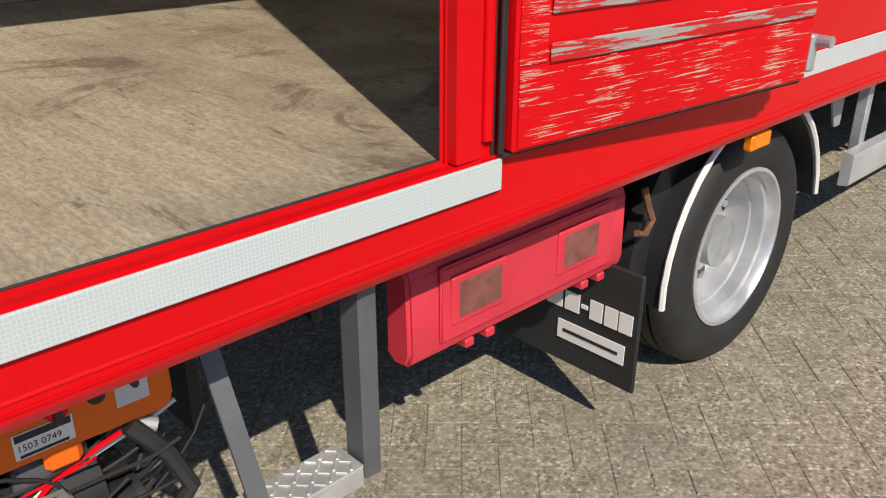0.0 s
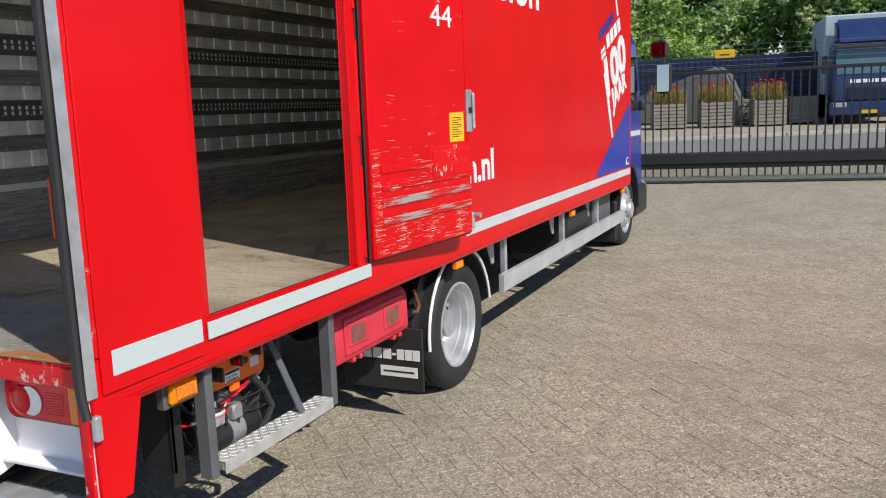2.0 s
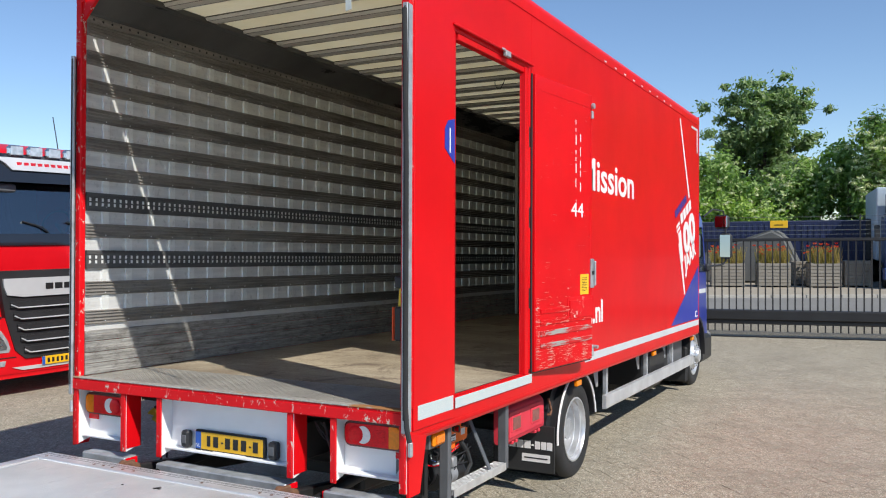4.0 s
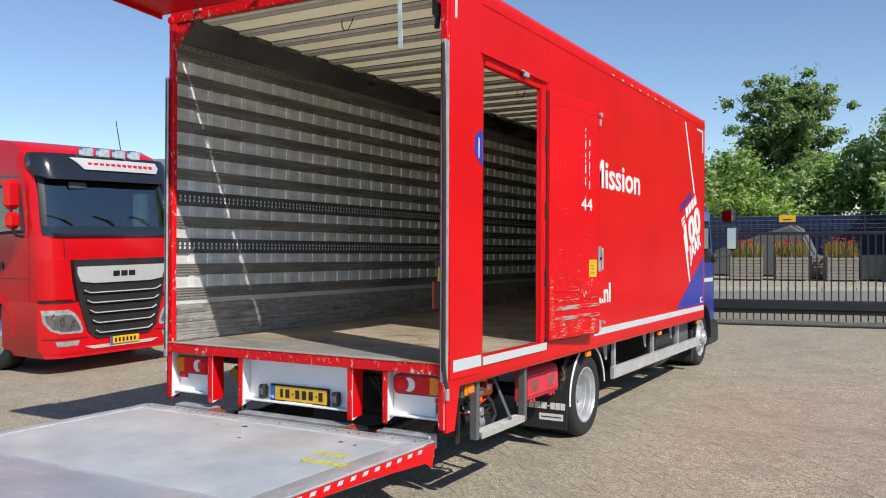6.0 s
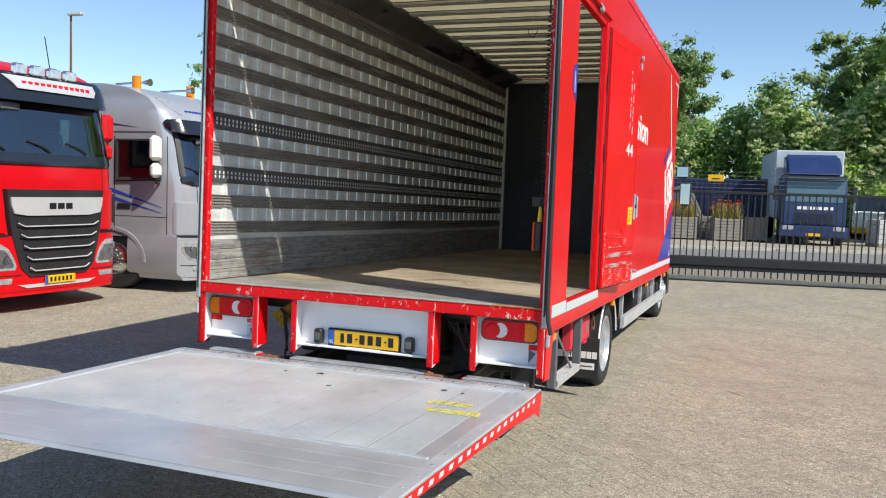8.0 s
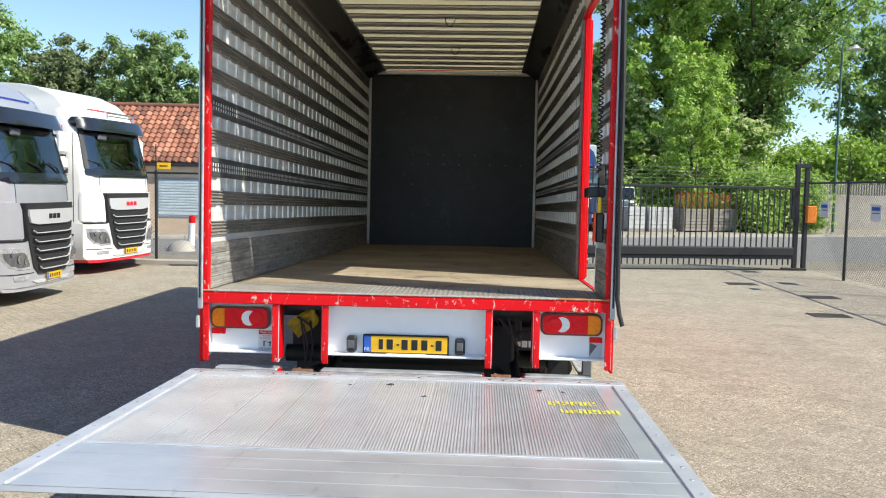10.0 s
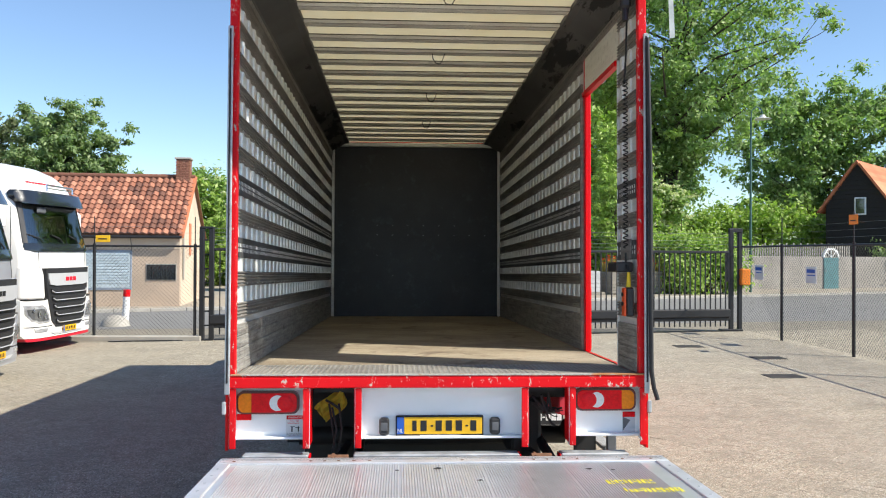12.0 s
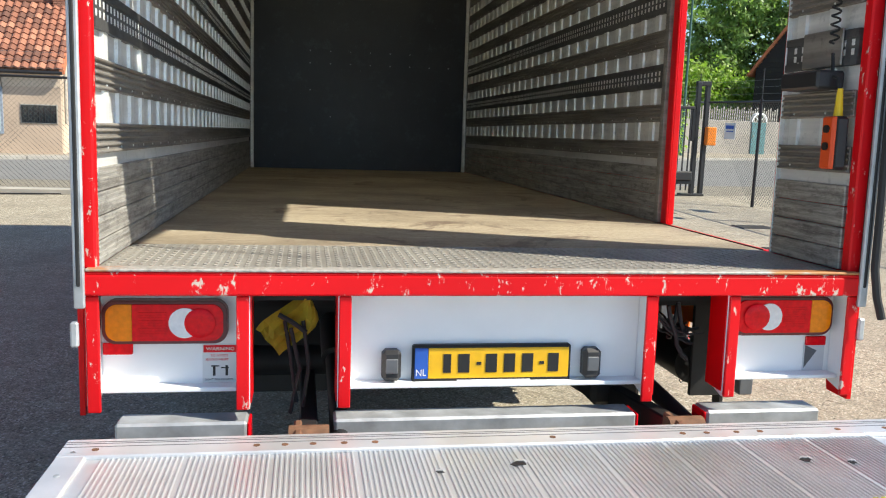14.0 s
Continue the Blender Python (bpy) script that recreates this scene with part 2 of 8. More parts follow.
M["red_plastic"] = plain("faded red plastic", (0.62, 0.035, 0.06), 0.55, vary=0.12, scale=6)
M["mirror"] = plain("mirror glass", (0.48, 0.50, 0.52), 0.03, 1.0, vary=0.02, bump=0.0)
M["smoke"] = plain("smoked plastic window", (0.22, 0.08, 0.07), 0.3, vary=0.3, scale=30)
M["orange"] = worn_paint("orange paint", (0.85, 0.16, 0.015), (0.25, 0.12, 0.06), 0.82, 0.45, (1, 1, 1), 22, coat=0.1)
M["yellow"] = plain("yellow paint", (0.80, 0.55, 0.02), 0.5, vary=0.08)
M["yellow_sticker"] = plain("yellow sticker", (0.85, 0.50, 0.02), 0.45, vary=0.05)
M["plate_yellow"] = plain("yellow plate", (0.75, 0.42, 0.01), 0.35, vary=0.1, scale=14)
M["plate_blue"] = plain("blue plate strip", (0.02, 0.10, 0.45), 0.4)
M["ink"] = plain("black ink", (0.012, 0.012, 0.012), 0.5)
M["cloth_yellow"] = plain("yellow cloth", (0.40, 0.30, 0.02), 0.85, vary=0.2, scale=20, bump=0.4)
M["remote_red"] = plain("orange red plastic", (0.78, 0.085, 0.012), 0.45, vary=0.1)
M["rust_light"] = plain("orange rust", (0.42, 0.20, 0.07), 0.8, 0.0, vary=0.4, scale=25, bump=0.4)
M["rust"] = plain("rusty steel", (0.18, 0.09, 0.05), 0.8, 0.2, vary=0.4, scale=25, bump=0.4)
M["sticker"] = plain("pale sticker", (0.70, 0.70, 0.69), 0.5, vary=0.06)

def deck_wood(name):
    """Worn plywood: grain along the box, long wheel scuffs, stains and pale rubbed streaks."""
    n = N(name)
    grain = n.noise(4.0, 8, 0.7, (0.9, 9.0, 1.0), 0.3)
    patch = n.noise(0.9, 7, 0.65, (1.0, 1.4, 1.0))
    fine = n.noise(60, 7, 0.8, (0.7, 1.8, 1.0))
    c = n.mix(n.ramp(grain, [(0.25, 0.0), (0.75, 1.0)]), (0.35, 0.285, 0.19), (0.57, 0.495, 0.37))
    c = n.mix(n.ramp(patch, [(0.40, 0.8), (0.58, 0.0)]), c, (0.22, 0.18, 0.13))
    c = n.mix(n.ramp(fine, [(0.42, 0.55), (0.56, 0.0)]), c, (0.17, 0.125, 0.08))
    stain = n.ramp(n.noise(1.6, 9, 0.78, (1.3, 1.0, 1.0), 0.8), [(0.55, 0.0), (0.62, 1.0)])
    c = n.mix(n.math("MULTIPLY", stain, 0.72), c, (0.115, 0.075, 0.055))
    scuff = n.ramp(n.noise(7.0, 9, 0.8, (0.5, 2.6, 1.0), 0.6), [(0.585, 0.0), (0.63, 1.0)])
    c = n.mix(n.math("MULTIPLY", scuff, 0.7), c, (0.10, 0.075, 0.055))
    pale = n.ramp(n.noise(9.0, 8, 0.75, (0.6, 3.0, 1.0)), [(0.60, 0.0), (0.68, 1.0)])
    c = n.mix(n.math("MULTIPLY", pale, 0.6), c, (0.58, 0.50, 0.37))
    n.set(Base_Color=c, Roughness=n.mix(patch, (0.55,) * 3, (0.85,) * 3))
    n.bump(n.math("ADD", fine, n.math("MULTIPLY", grain, 0.8)), 0.45, 0.003)
    return n.m


def wall_alu(name, lo, hi, metal, rough):
    n = N(name)
    streak = n.noise(3.0, 6, 0.6, (1, 0.6, 7.0))
    spots = n.noise(22, 6, 0.7)
    c = n.mix(n.ramp(streak, [(0.3, 0.0), (0.7, 1.0)]), lo, hi)
    c = n.mix(n.ramp(spots, [(0.55, 0.0), (0.75, 0.6)]), c, tuple(v * 0.5 for v in lo))
    n.set(Base_Color=c, Metallic=metal, Roughness=n.mix(spots, (rough * 0.8,) * 3, (min(1, rough * 1.3),) * 3))
    n.bump(n.noise(90, 4, 0.6, (1, 0.3, 2)), 0.15, 0.002)
    return n.m


def kick_alu(name):
    """Scuffed kick planks: pale metal under long dark rub marks."""
    n = N(name)
    streak = n.noise(4.0, 9, 0.8, (1, 0.5, 9.0))
    spots = n.noise(14, 8, 0.8, (1, 0.7, 1.6))
    c = n.mix(n.ramp(streak, [(0.36, 0.0), (0.62, 1.0)]), (0.17, 0.16, 0.148), (0.50, 0.485, 0.455))
    c = n.mix(n.ramp(spots, [(0.50, 0.0), (0.66, 0.7)]), c, (0.085, 0.078, 0.068))
    c = n.mix(n.ramp(n.noise(30, 7, 0.8, (1, 0.25, 5.0)), [(0.60, 0.0), (0.68, 0.6)]), c, (0.60, 0.60, 0.58))
    n.set(Base_Color=c, Metallic=0.35, Roughness=n.mix(spots, (0.4,) * 3, (0.65,) * 3))
    n.bump(streak, 0.2, 0.002)
    return n.m


def roof_sheet(name):
    """Cream glass-fibre roof sheet that lets daylight through."""
    n = N(name)
    st, fine = n.noise(1.5, 5), n.noise(40, 4, 0.6, (0.3, 4, 1))
    c = n.mix(n.ramp(st, [(0.3, 0.0), (0.75, 1.0)]), (0.86, 0.80, 0.62), (0.93, 0.89, 0.76))
    c = n.mix(n.ramp(fine, [(0.5, 0.0), (0.8, 0.4)]), c, (0.74, 0.64, 0.44))
    n.set(Base_Color=c, Roughness=0.6)
    tr = n.t.nodes.new("ShaderNodeBsdfTranslucent")
    mx = n.t.nodes.new("ShaderNodeMixShader")
    n.t.links.new(c, tr.inputs["Color"])
    mx.inputs[0].default_value = 0.45
    n.t.links.new(n.b.outputs[0], mx.inputs[1])
    n.t.links.new(tr.outputs[0], mx.inputs[2])
    n.t.links.new(mx.outputs[0], n.t.nodes["Material Output"].inputs["Surface"])
    return n.m


def bulk_board(name):
    n = N(name)
    a, b = n.noise(1.2, 6, 0.6), n.noise(30, 5, 0.7, (2, 1, 0.5))
    c = n.mix(n.ramp(a, [(0.35, 0.0), (0.7, 1.0)]), (0.009, 0.0092, 0.012), (0.030, 0.030, 0.038))
    c = n.mix(n.ramp(n.noise(5, 8, 0.75), [(0.56, 0.0), (0.72, 0.5)]), c, (0.075, 0.083, 0.10))
    c = n.mix(n.ramp(b, [(0.64, 0.0), (0.72, 0.6)]), c, (0.16, 0.17, 0.19))
    n.set(Base_Color=c, Roughness=n.mix(a, (0.3,) * 3, (0.55,) * 3))
    n.bump(b, 0.15, 0.002)
    return n.m


def honey_tape(name):
    """Retroreflective tape: fine pale honeycomb over blue grey, with worn spots."""
    n = N(name)
    e = n.voronoi(150, "DISTANCE_TO_EDGE", "Distance", (0.001, 1, 1), 0.3)
    big = n.noise(5, 6)
    c = n.mix(n.ramp(e, [(0.04, 0.0), (0.10, 1.0)]), (0.64, 0.67, 0.66), (0.47, 0.545, 0.56))
    c = n.mix(n.ramp(big, [(0.45, 0.0), (0.75, 0.5)]), c, (0.58, 0.58, 0.55))
    n.set(Base_Color=c, Roughness=0.4)
    return n.m


def lift_plate(name):
    n = N(name)
    a = n.noise(2.2, 6, 0.6)
    s = n.noise(14, 7, 0.7, (1, 0.25, 1))
    c = n.mix(n.ramp(a, [(0.3, 0.0), (0.7, 1.0)]), (0.51, 0.53, 0.55), (0.68, 0.695, 0.705))
    c = n.mix(n.ramp(s, [(0.60, 0.0), (0.75, 0.6)]), c, (0.30, 0.31, 0.33))
    n.set(Base_Color=c, Metallic=0.54, Roughness=n.mix(a, (0.23,) * 3, (0.42,) * 3))
    n.bump(s, 0.12, 0.002)
    return n.m


def tuple_tone(n, c, tone):
    """Dims a colour input."""
    return c if tone == 1.0 else n.mix(1.0, c, (tone, tone, tone), "MULTIPLY")


def paver(name, tone=1.0):
    """Washed concrete: sandy ground mass with pale and dark pebbles, stains, moss grey."""
    n = N(name)
    n.co = n.t.nodes.new("ShaderNodeNewGeometry").outputs["Position"]
    stone = n.voronoi(86, "F1", "Color")
    cell = n.voronoi(86, "F1", "Distance")
    spk, mid2 = n.noise(90, 7, 0.9), n.noise(22, 7, 0.85)
    big, mid = n.noise(0.35, 6, 0.6), n.noise(2.4, 6, 0.65)
    c = n.mix(n.ramp(spk, [(0.41, 0.0), (0.58, 1.0)]), (0.066 * tone, 0.057 * tone, 0.040 * tone), (0.54 * tone, 0.48 * tone, 0.345 * tone))
    grey = n.ramp(stone, [(0.22, (0.056, 0.048, 0.036)), (0.40, (0.255, 0.215, 0.155)), (0.55, (0.41, 0.345, 0.25)), (0.70, (0.61, 0.54, 0.42)), (0.85, (0.82, 0.77, 0.67))])
    c = n.mix(n.ramp(cell, [(0.35, 0.85), (0.60, 0.25)]), c, tuple_tone(n, grey, tone))
    c = n.mix(n.ramp(mid2, [(0.50, 0.0), (0.64, 0.75)]), c, (0.12, 0.106, 0.082))
    c = n.mix(n.ramp(n.noise(7, 8, 0.8), [(0.52, 0.0), (0.66, 0.6)]), c, (0.52, 0.47, 0.35))
    c = n.mix(n.ramp(big, [(0.35, 0.40), (0.65, 0.0)]), c, (0.27 * tone, 0.235 * tone, 0.185 * tone))
    c = n.mix(n.ramp(mid, [(0.58, 0.0), (0.78, 0.35)]), c, (0.48 * tone, 0.43 * tone, 0.36 * tone))
    c = n.mix(n.ramp(n.noise(1.3, 9, 0.8), [(0.47, 0.0), (0.62, 0.5)]), c, (0.19, 0.17, 0.128))
    c = n.mix(0.12, c, n.ramp(n.island(), [(0.0, (0.22, 0.19, 0.15)), (1.0, (0.46, 0.42, 0.35))]))
    n.set(Base_Color=c, Roughness=0.92)
    n.bump(n.math("ADD", spk, n.math("MULTIPLY", mid2, 0.7)), 0.6, 0.006)
    return n.m


def leaf(name, a, b, c):
    n = N(name)
    r = n.island()
    col = n.ramp(r, [(0.0, a), (0.55, b), (1.0, c)])
    n.set(Base_Color=col, Roughness=0.5, Transmission_Weight=0.0)
    tr = n.t.nodes.new("ShaderNodeBsdfTranslucent")
    mx = n.t.nodes.new("ShaderNodeMixShader")
    n.t.links.new(n.mix(1.0, col, (0.9, 1.15, 0.5), "MULTIPLY"), tr.inputs["Color"])
    mx.inputs[0].default_value = 0.45
    out = n.t.nodes["Material Output"]
    n.t.links.new(n.b.outputs[0], mx.inputs[1])
    n.t.links.new(tr.outputs[0], mx.inputs[2])
    n.t.links.new(mx.outputs[0], out.inputs["Surface"])
    return n.m


def bark(name, col):
    n = N(name)
    a = n.noise(6, 7, 0.7, (3, 3, 0.5))
    n.set(Base_Color=n.mix(a, tuple(v * 0.5 for v in col), tuple(v * 1.4 for v in col)), Roughness=0.9)
    n.bump(a, 0.8, 0.03)
    return n.m


def glass(name, tint, rough=0.03):
    n = N(name)
    n.set(Base_Color=(*tint, 1), Roughness=rough, Metallic=0.0, Specular_IOR_Level=0.9, Coat_Weight=0.6, Coat_Roughness=0.02)
    return n.m


def pane_glass(name, tint, gloss):
    """A see-through pane that mirrors part of the light."""
    n = N(name)
    tr = n.t.nodes.new("ShaderNodeBsdfTransparent")
    gl = n.t.nodes.new("ShaderNodeBsdfGlossy")
    mx = n.t.nodes.new("ShaderNodeMixShader")
    tr.inputs["Color"].default_value = (*tint, 1)
    gl.inputs["Roughness"].default_value = 0.015
    mx.inputs[0].default_value = gloss
    n.t.links.new(tr.outputs[0], mx.inputs[1])
    n.t.links.new(gl.outputs[0], mx.inputs[2])
    n.t.links.new(mx.outputs[0], n.t.nodes["Material Output"].inputs["Surface"])
    return n.m


def asphalt(name, col):
    n = N(name)
    a, b = n.noise(0.4, 6), n.noise(60, 4, 0.7)
    c = n.mix(b, tuple(v * 0.75 for v in col), tuple(v * 1.25 for v in col))
    c = n.mix(n.ramp(a, [(0.4, 0.0), (0.7, 0.4)]), c, tuple(v * 0.7 for v in col))
    n.set(Base_Color=c, Roughness=0.9)
    n.bump(b, 0.4, 0.004)
    return n.m


def planks_mat(name, col):
    n = N(name)
    g = n.noise(5, 7, 0.65, (1.0, 1.0, 6.0))
    k = n.each()
    c = n.mix(g, tuple(v * 0.6 for v in col), tuple(v * 1.25 for v in col))
    c = n.mix(0.2, c, n.ramp(k, [(0.0, tuple(v * 0.6 for v in col)), (1.0, tuple(v * 1.3 for v in col))]))
    n.set(Base_Color=c, Roughness=0.85)
    n.bump(g, 0.4, 0.004)
    return n.m


M["deck"] = deck_wood("worn plywood deck")
M["tread"] = wall_alu("worn tread plate", (0.24, 0.228, 0.205), (0.39, 0.37, 0.33), 0.35, 0.55)
def rusty_edge(name):
    """Worn grey metal with long runs of orange rust."""
    n = N(name)
    a, b, f = n.noise(1.5, 3, 0.5, (1, 0.3, 0.3)), n.noise(14, 8, 0.75, (0.5, 2.0, 1)), n.noise(60, 5, 0.7)
    c = n.mix(n.ramp(f, [(0.35, 0.0), (0.65, 1.0)]), (0.27, 0.255, 0.23), (0.50, 0.48, 0.44))
    rust = n.ramp(n.math("ADD", a, n.math("MULTIPLY", b, 0.45)), [(0.76, 0.0), (0.82, 0.9)])
    c = n.mix(rust, c, n.mix(b, (0.24, 0.085, 0.02), (0.55, 0.24, 0.06)))
    n.set(Base_Color=c, Metallic=0.2, Roughness=0.6)
    n.bump(f, 0.3, 0.002)
    return n.m


M["rusty_edge"] = rusty_edge("rusting sill capping")
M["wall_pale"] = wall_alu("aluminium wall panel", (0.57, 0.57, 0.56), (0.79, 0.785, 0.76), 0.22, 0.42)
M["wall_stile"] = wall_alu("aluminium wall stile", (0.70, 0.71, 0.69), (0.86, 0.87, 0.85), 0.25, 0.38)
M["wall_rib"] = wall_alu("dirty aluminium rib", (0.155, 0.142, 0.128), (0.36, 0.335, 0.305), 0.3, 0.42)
M["wall_kick"] = kick_alu("scuffed kick plank")
M["rail_dark"] = wall_alu("dark load rail", (0.07, 0.07, 0.07), (0.14, 0.14, 0.14), 0.4, 0.5)
M["ceil_pale"] = roof_sheet("cream roof sheet")
M["ceil_rib"] = wall_alu("weathered cream roof bow", (0.64, 0.61, 0.53), (0.79, 0.765, 0.68), 0.0, 0.5)
M["seam"] = plain("dirty roof seam", (0.10, 0.085, 0.06), 0.7, vary=0.3, scale=5)
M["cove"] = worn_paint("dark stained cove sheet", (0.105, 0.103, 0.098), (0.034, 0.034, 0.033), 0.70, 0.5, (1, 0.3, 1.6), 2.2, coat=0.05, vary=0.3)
M["bulk"] = bulk_board("dark bulkhead board")
M["honey"] = honey_tape("honeycomb reflective tape")
M["lift"] = lift_plate("scratched lift aluminium")
M["paver"] = paver("concrete paver")
M["sand"] = paver("sandy joint filling", 0.6)
M["road"] = asphalt("road asphalt", (0.20, 0.195, 0.185))
M["glass_dark"] = glass("dark glass", (0.012, 0.016, 0.02))
M["cab_blue"] = plain("blue cab paint", (0.02, 0.04, 0.30), 0.3, vary=0.06, coat=0.6)

# ---- delivery truck ----
truck = thing("delivery_truck", "red box truck with open rear and side door, parked on pavers", "truck", LEVEL @ Matrix.Diagonal((1.018, 1.013, 1.005, 1.0)))

# floor of the load box
for y0, y1 in ((0.583, 2.52), (2.523, 4.95), (4.953, 7.25)):
    part("deck_panel", G().box(-1.24, 1.24, y0, y1, 1.055, 1.10, 0.002), M["deck"], truck, "worn brown plywood floor")
g = G().box(-1.24, 1.24, -0.01, 0.58, 1.06, 1.099, 0.002)
for j in range(23):
    for i in range(76):
        x, y = -1.215 + i * 0.0322, 0.024 + j * 0.0238
        a = 1 if (i + j) % 2 else -1
        g.box(-0.011, 0.011, -0.003, 0.003, 0, 0.0024, 0.0012, Matrix.Translation((x, y, 1.0985)) @ Matrix.Rotation(a * 0.75, 4, "Z"))
part("tread_plate", g, M["tread"], truck, "worn tread plate with rust marks")
part("underfloor", G().box(-1.2, 1.2, 0.16, 7.25, 0.97, 1.05), M["dark_steel"], truck)
g = G().box(-1.262, 1.262, -0.036, -0.005, 1.022, 1.088, 0.006).box(-1.262, 1.262, -0.034, 0.0, 1.086, 1.096, 0.003)
part("rear_sill", g, M["red_edge"], truck, "red rear sill with chipped paint")
part("sill_capping", G().box(-1.255, 1.255, -0.038, 0.016, 1.0965, 1.106, 0.003), M["rusty_edge"], truck, "grey sill capping with orange rust")


def side_wall(sign, label):
    g = G()
    xi, xo = sign * 1.248, sign * 1.275
    if sign > 0:
        g.box(xi, xo, 0.035, 0.485, 1.10, 3.66, 0.002)
        g.box(xi, xo, 0.485, 1.665, 3.215, 3.66, 0.002)
        g.box(xi, xo, 1.665, 7.28, 1.10, 3.66, 0.002)
    else:
        g.box(xi, xo, 0.035, 7.28, 1.10, 3.66, 0.002)
    return part("side_wall", g, M["red"], truck, label)


side_wall(1, "glossy red side wall with door opening")
side_wall(-1, "glossy red side wall")
for s in (1, -1):
    # lower rail with two ribs, and the rounded roof edge
    g = G().prism([(s * 1.20, 0.935), (s * 1.265, 0.925), (s * 1.278, 0.945), (s * 1.278, 0.968), (s * 1.2795, 0.972), (s * 1.278, 0.977), (s * 1.278, 1.098), (s * 1.20, 1.098)], "y", 0.11, 7.28).box(s * 1.2695, s * 1.278, 0.0, 0.11, 0.945, 1.098)
    part("lower_rail", g, M["red"], truck)
    q = [(s * (1.205 + 0.075 * math.cos(a)), 3.665 + 0.075 * math.sin(a)) for a in np.linspace(0, math.pi / 2, 7)]
    g = G().prism([(s * 1.20, 3.60), (s * 1.28, 3.60)] + q + [(s * 1.20, 3.70)], "y", -0.01, 7.30)
    part("roof_edge", g, M["red"], truck, smooth=True)
part("roof", G().box(-1.198, 1.198, 0.036, 7.28, 3.688, 3.735, 0.003), M["ceil_pale"], truck, "cream translucent roof sheet")
part("front_wall", G().box(-1.275, 1.275, 7.283, 7.31, 0.95, 3.72, 0.003), M["red"], truck)
# rounded corner strip and door sill on the door side
part("rear_corner_panel", G().box(1.277, 1.288, 0.03, 0.478, 0.985, 3.60, 0.004), M["red"], truck, "red corner panel with fine scratches")
part("door_sill", G().prism([(1.242, 1.102), (1.236, 1.06), (1.284, 1.06), (1.284, 1.092)], "y", 0.56, 1.60), M["red_scratched"], truck, "scuffed red door sill")
part("sill_gasket", G().box(1.234, 1.240, 0.56, 1.60, 1.06, 1.1045, 0.002), M["black_rubber"], truck)
part("reflective_strip", G().box(1.284, 1.2905, 0.502, 1.645, 1.033, 1.094, 0.0015), M["honey"], truck, "white honeycomb reflective tape with chipped edge")
part("reflective_strip", G().box(1.288, 1.291, 0.07, 0.472, 1.035, 1.115, 0.0015), M["honey"], truck, "white honeycomb reflective tape")
part("reflective_strip", G().box(1.279, 1.2825, 2.80, 7.25, 1.045, 1.112, 0.0015), M["tape_grey"], truck, "grey reflective tape")
for zz in (0.955,):
    part("rail_groove", G().box(1.279, 1.2815, 0.03, 7.27, zz, zz + 0.003), M["red_scratched"], truck)

# inside of the load box
ZS = [1.49 + 0.195 * k for k in range(11)]


def lining(name, sign, y0, y1, ztop=3.54):
    """Wall lining: pale recessed panel, dark grooved ribs, pressed blocks between them, smooth kick planks."""
    x = sign * 1.2475
    d = -sign
    part(name, G().box(x, x + d * 0.004, y0, y1, 1.40, ztop), M["wall_pale"], truck, "dull aluminium wall lining")
    for k in range(4):
        z = 1.103 + k * 0.075
        g = G().box(x, x + d * 0.018, y0, y1, z, z + 0.0725, 0.004)
        for o in (0.018, 0.036, 0.054):
            g.box(x + d * 0.0165, x + d * 0.0195, y0, y1, z + o - 0.0045, z + o + 0.0045, 0.0012)
        part("kick_plank", g, M["wall_kick"], truck, "scuffed grey kick plank")
    for k, z in enumerate(ZS):
        if k in (2, 4):
            g = G().prism([(x + d * o, z + h) for o, h in ((0, -0.062), (0.022, -0.062), (0.022, -0.034), (0.017, -0.034), (0.017, 0.034), (0.022, 0.034), (0.022, 0.062), (0, 0.062))], "y", y0, y1)
            part("load_rail", g, M["rail_dark"], truck, "dark slotted load rail")
            # pale squares stand for slots through which the panel behind shows
            h = G()
            yy = y0 + 0.030
            while yy < y1 - 0.02:
                for zz in (0.016, -0.016):
                    h.box(x + d * 0.0165, x + d * 0.0185, yy - 0.0085, yy + 0.0085, z + zz - 0.011, z + zz + 0.011, 0.0008)
                yy += 0.05
            tagged(part("rail_slot_marks", h, M["wall_stile"], truck), kind="stuff")
        else:
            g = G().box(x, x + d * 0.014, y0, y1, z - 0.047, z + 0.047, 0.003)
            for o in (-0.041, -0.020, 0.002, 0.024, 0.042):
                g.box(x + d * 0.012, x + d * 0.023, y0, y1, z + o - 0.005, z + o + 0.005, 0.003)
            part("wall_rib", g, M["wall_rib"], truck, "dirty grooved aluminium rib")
    g, rivets = G(), G()
    yy = y0 + 0.16
    while yy < y1 - 0.03:
        for k in range(len(ZS)):
            za = ZS[k] + (0.062 if k in (2, 4) else 0.047)
            zb = (ZS[k + 1] - (0.062 if k + 1 in (2, 4) else 0.047)) if k < 10 else ztop
            if zb - za > 0.02:
                g.prism([(x, yy - 0.031), (x + d * 0.015, yy - 0.026), (x + d * 0.015, yy + 0.026), (x, yy + 0.031)], "z", za, zb)
            rivets.rev([(0.005, 0.0), (0.0035, d * 0.003), (0.0, d * 0.0035)], (x + d * 0.014, yy, ZS[k] - 0.030), "x", 6)
        yy += 0.20
    tagged(part("wall_stile", g, M["wall_stile"], truck, "pale pressed aluminium stiles"), kind="stuff")
    tagged(part("rib_rivets", rivets, M["wall_stile"], truck), kind="stuff")


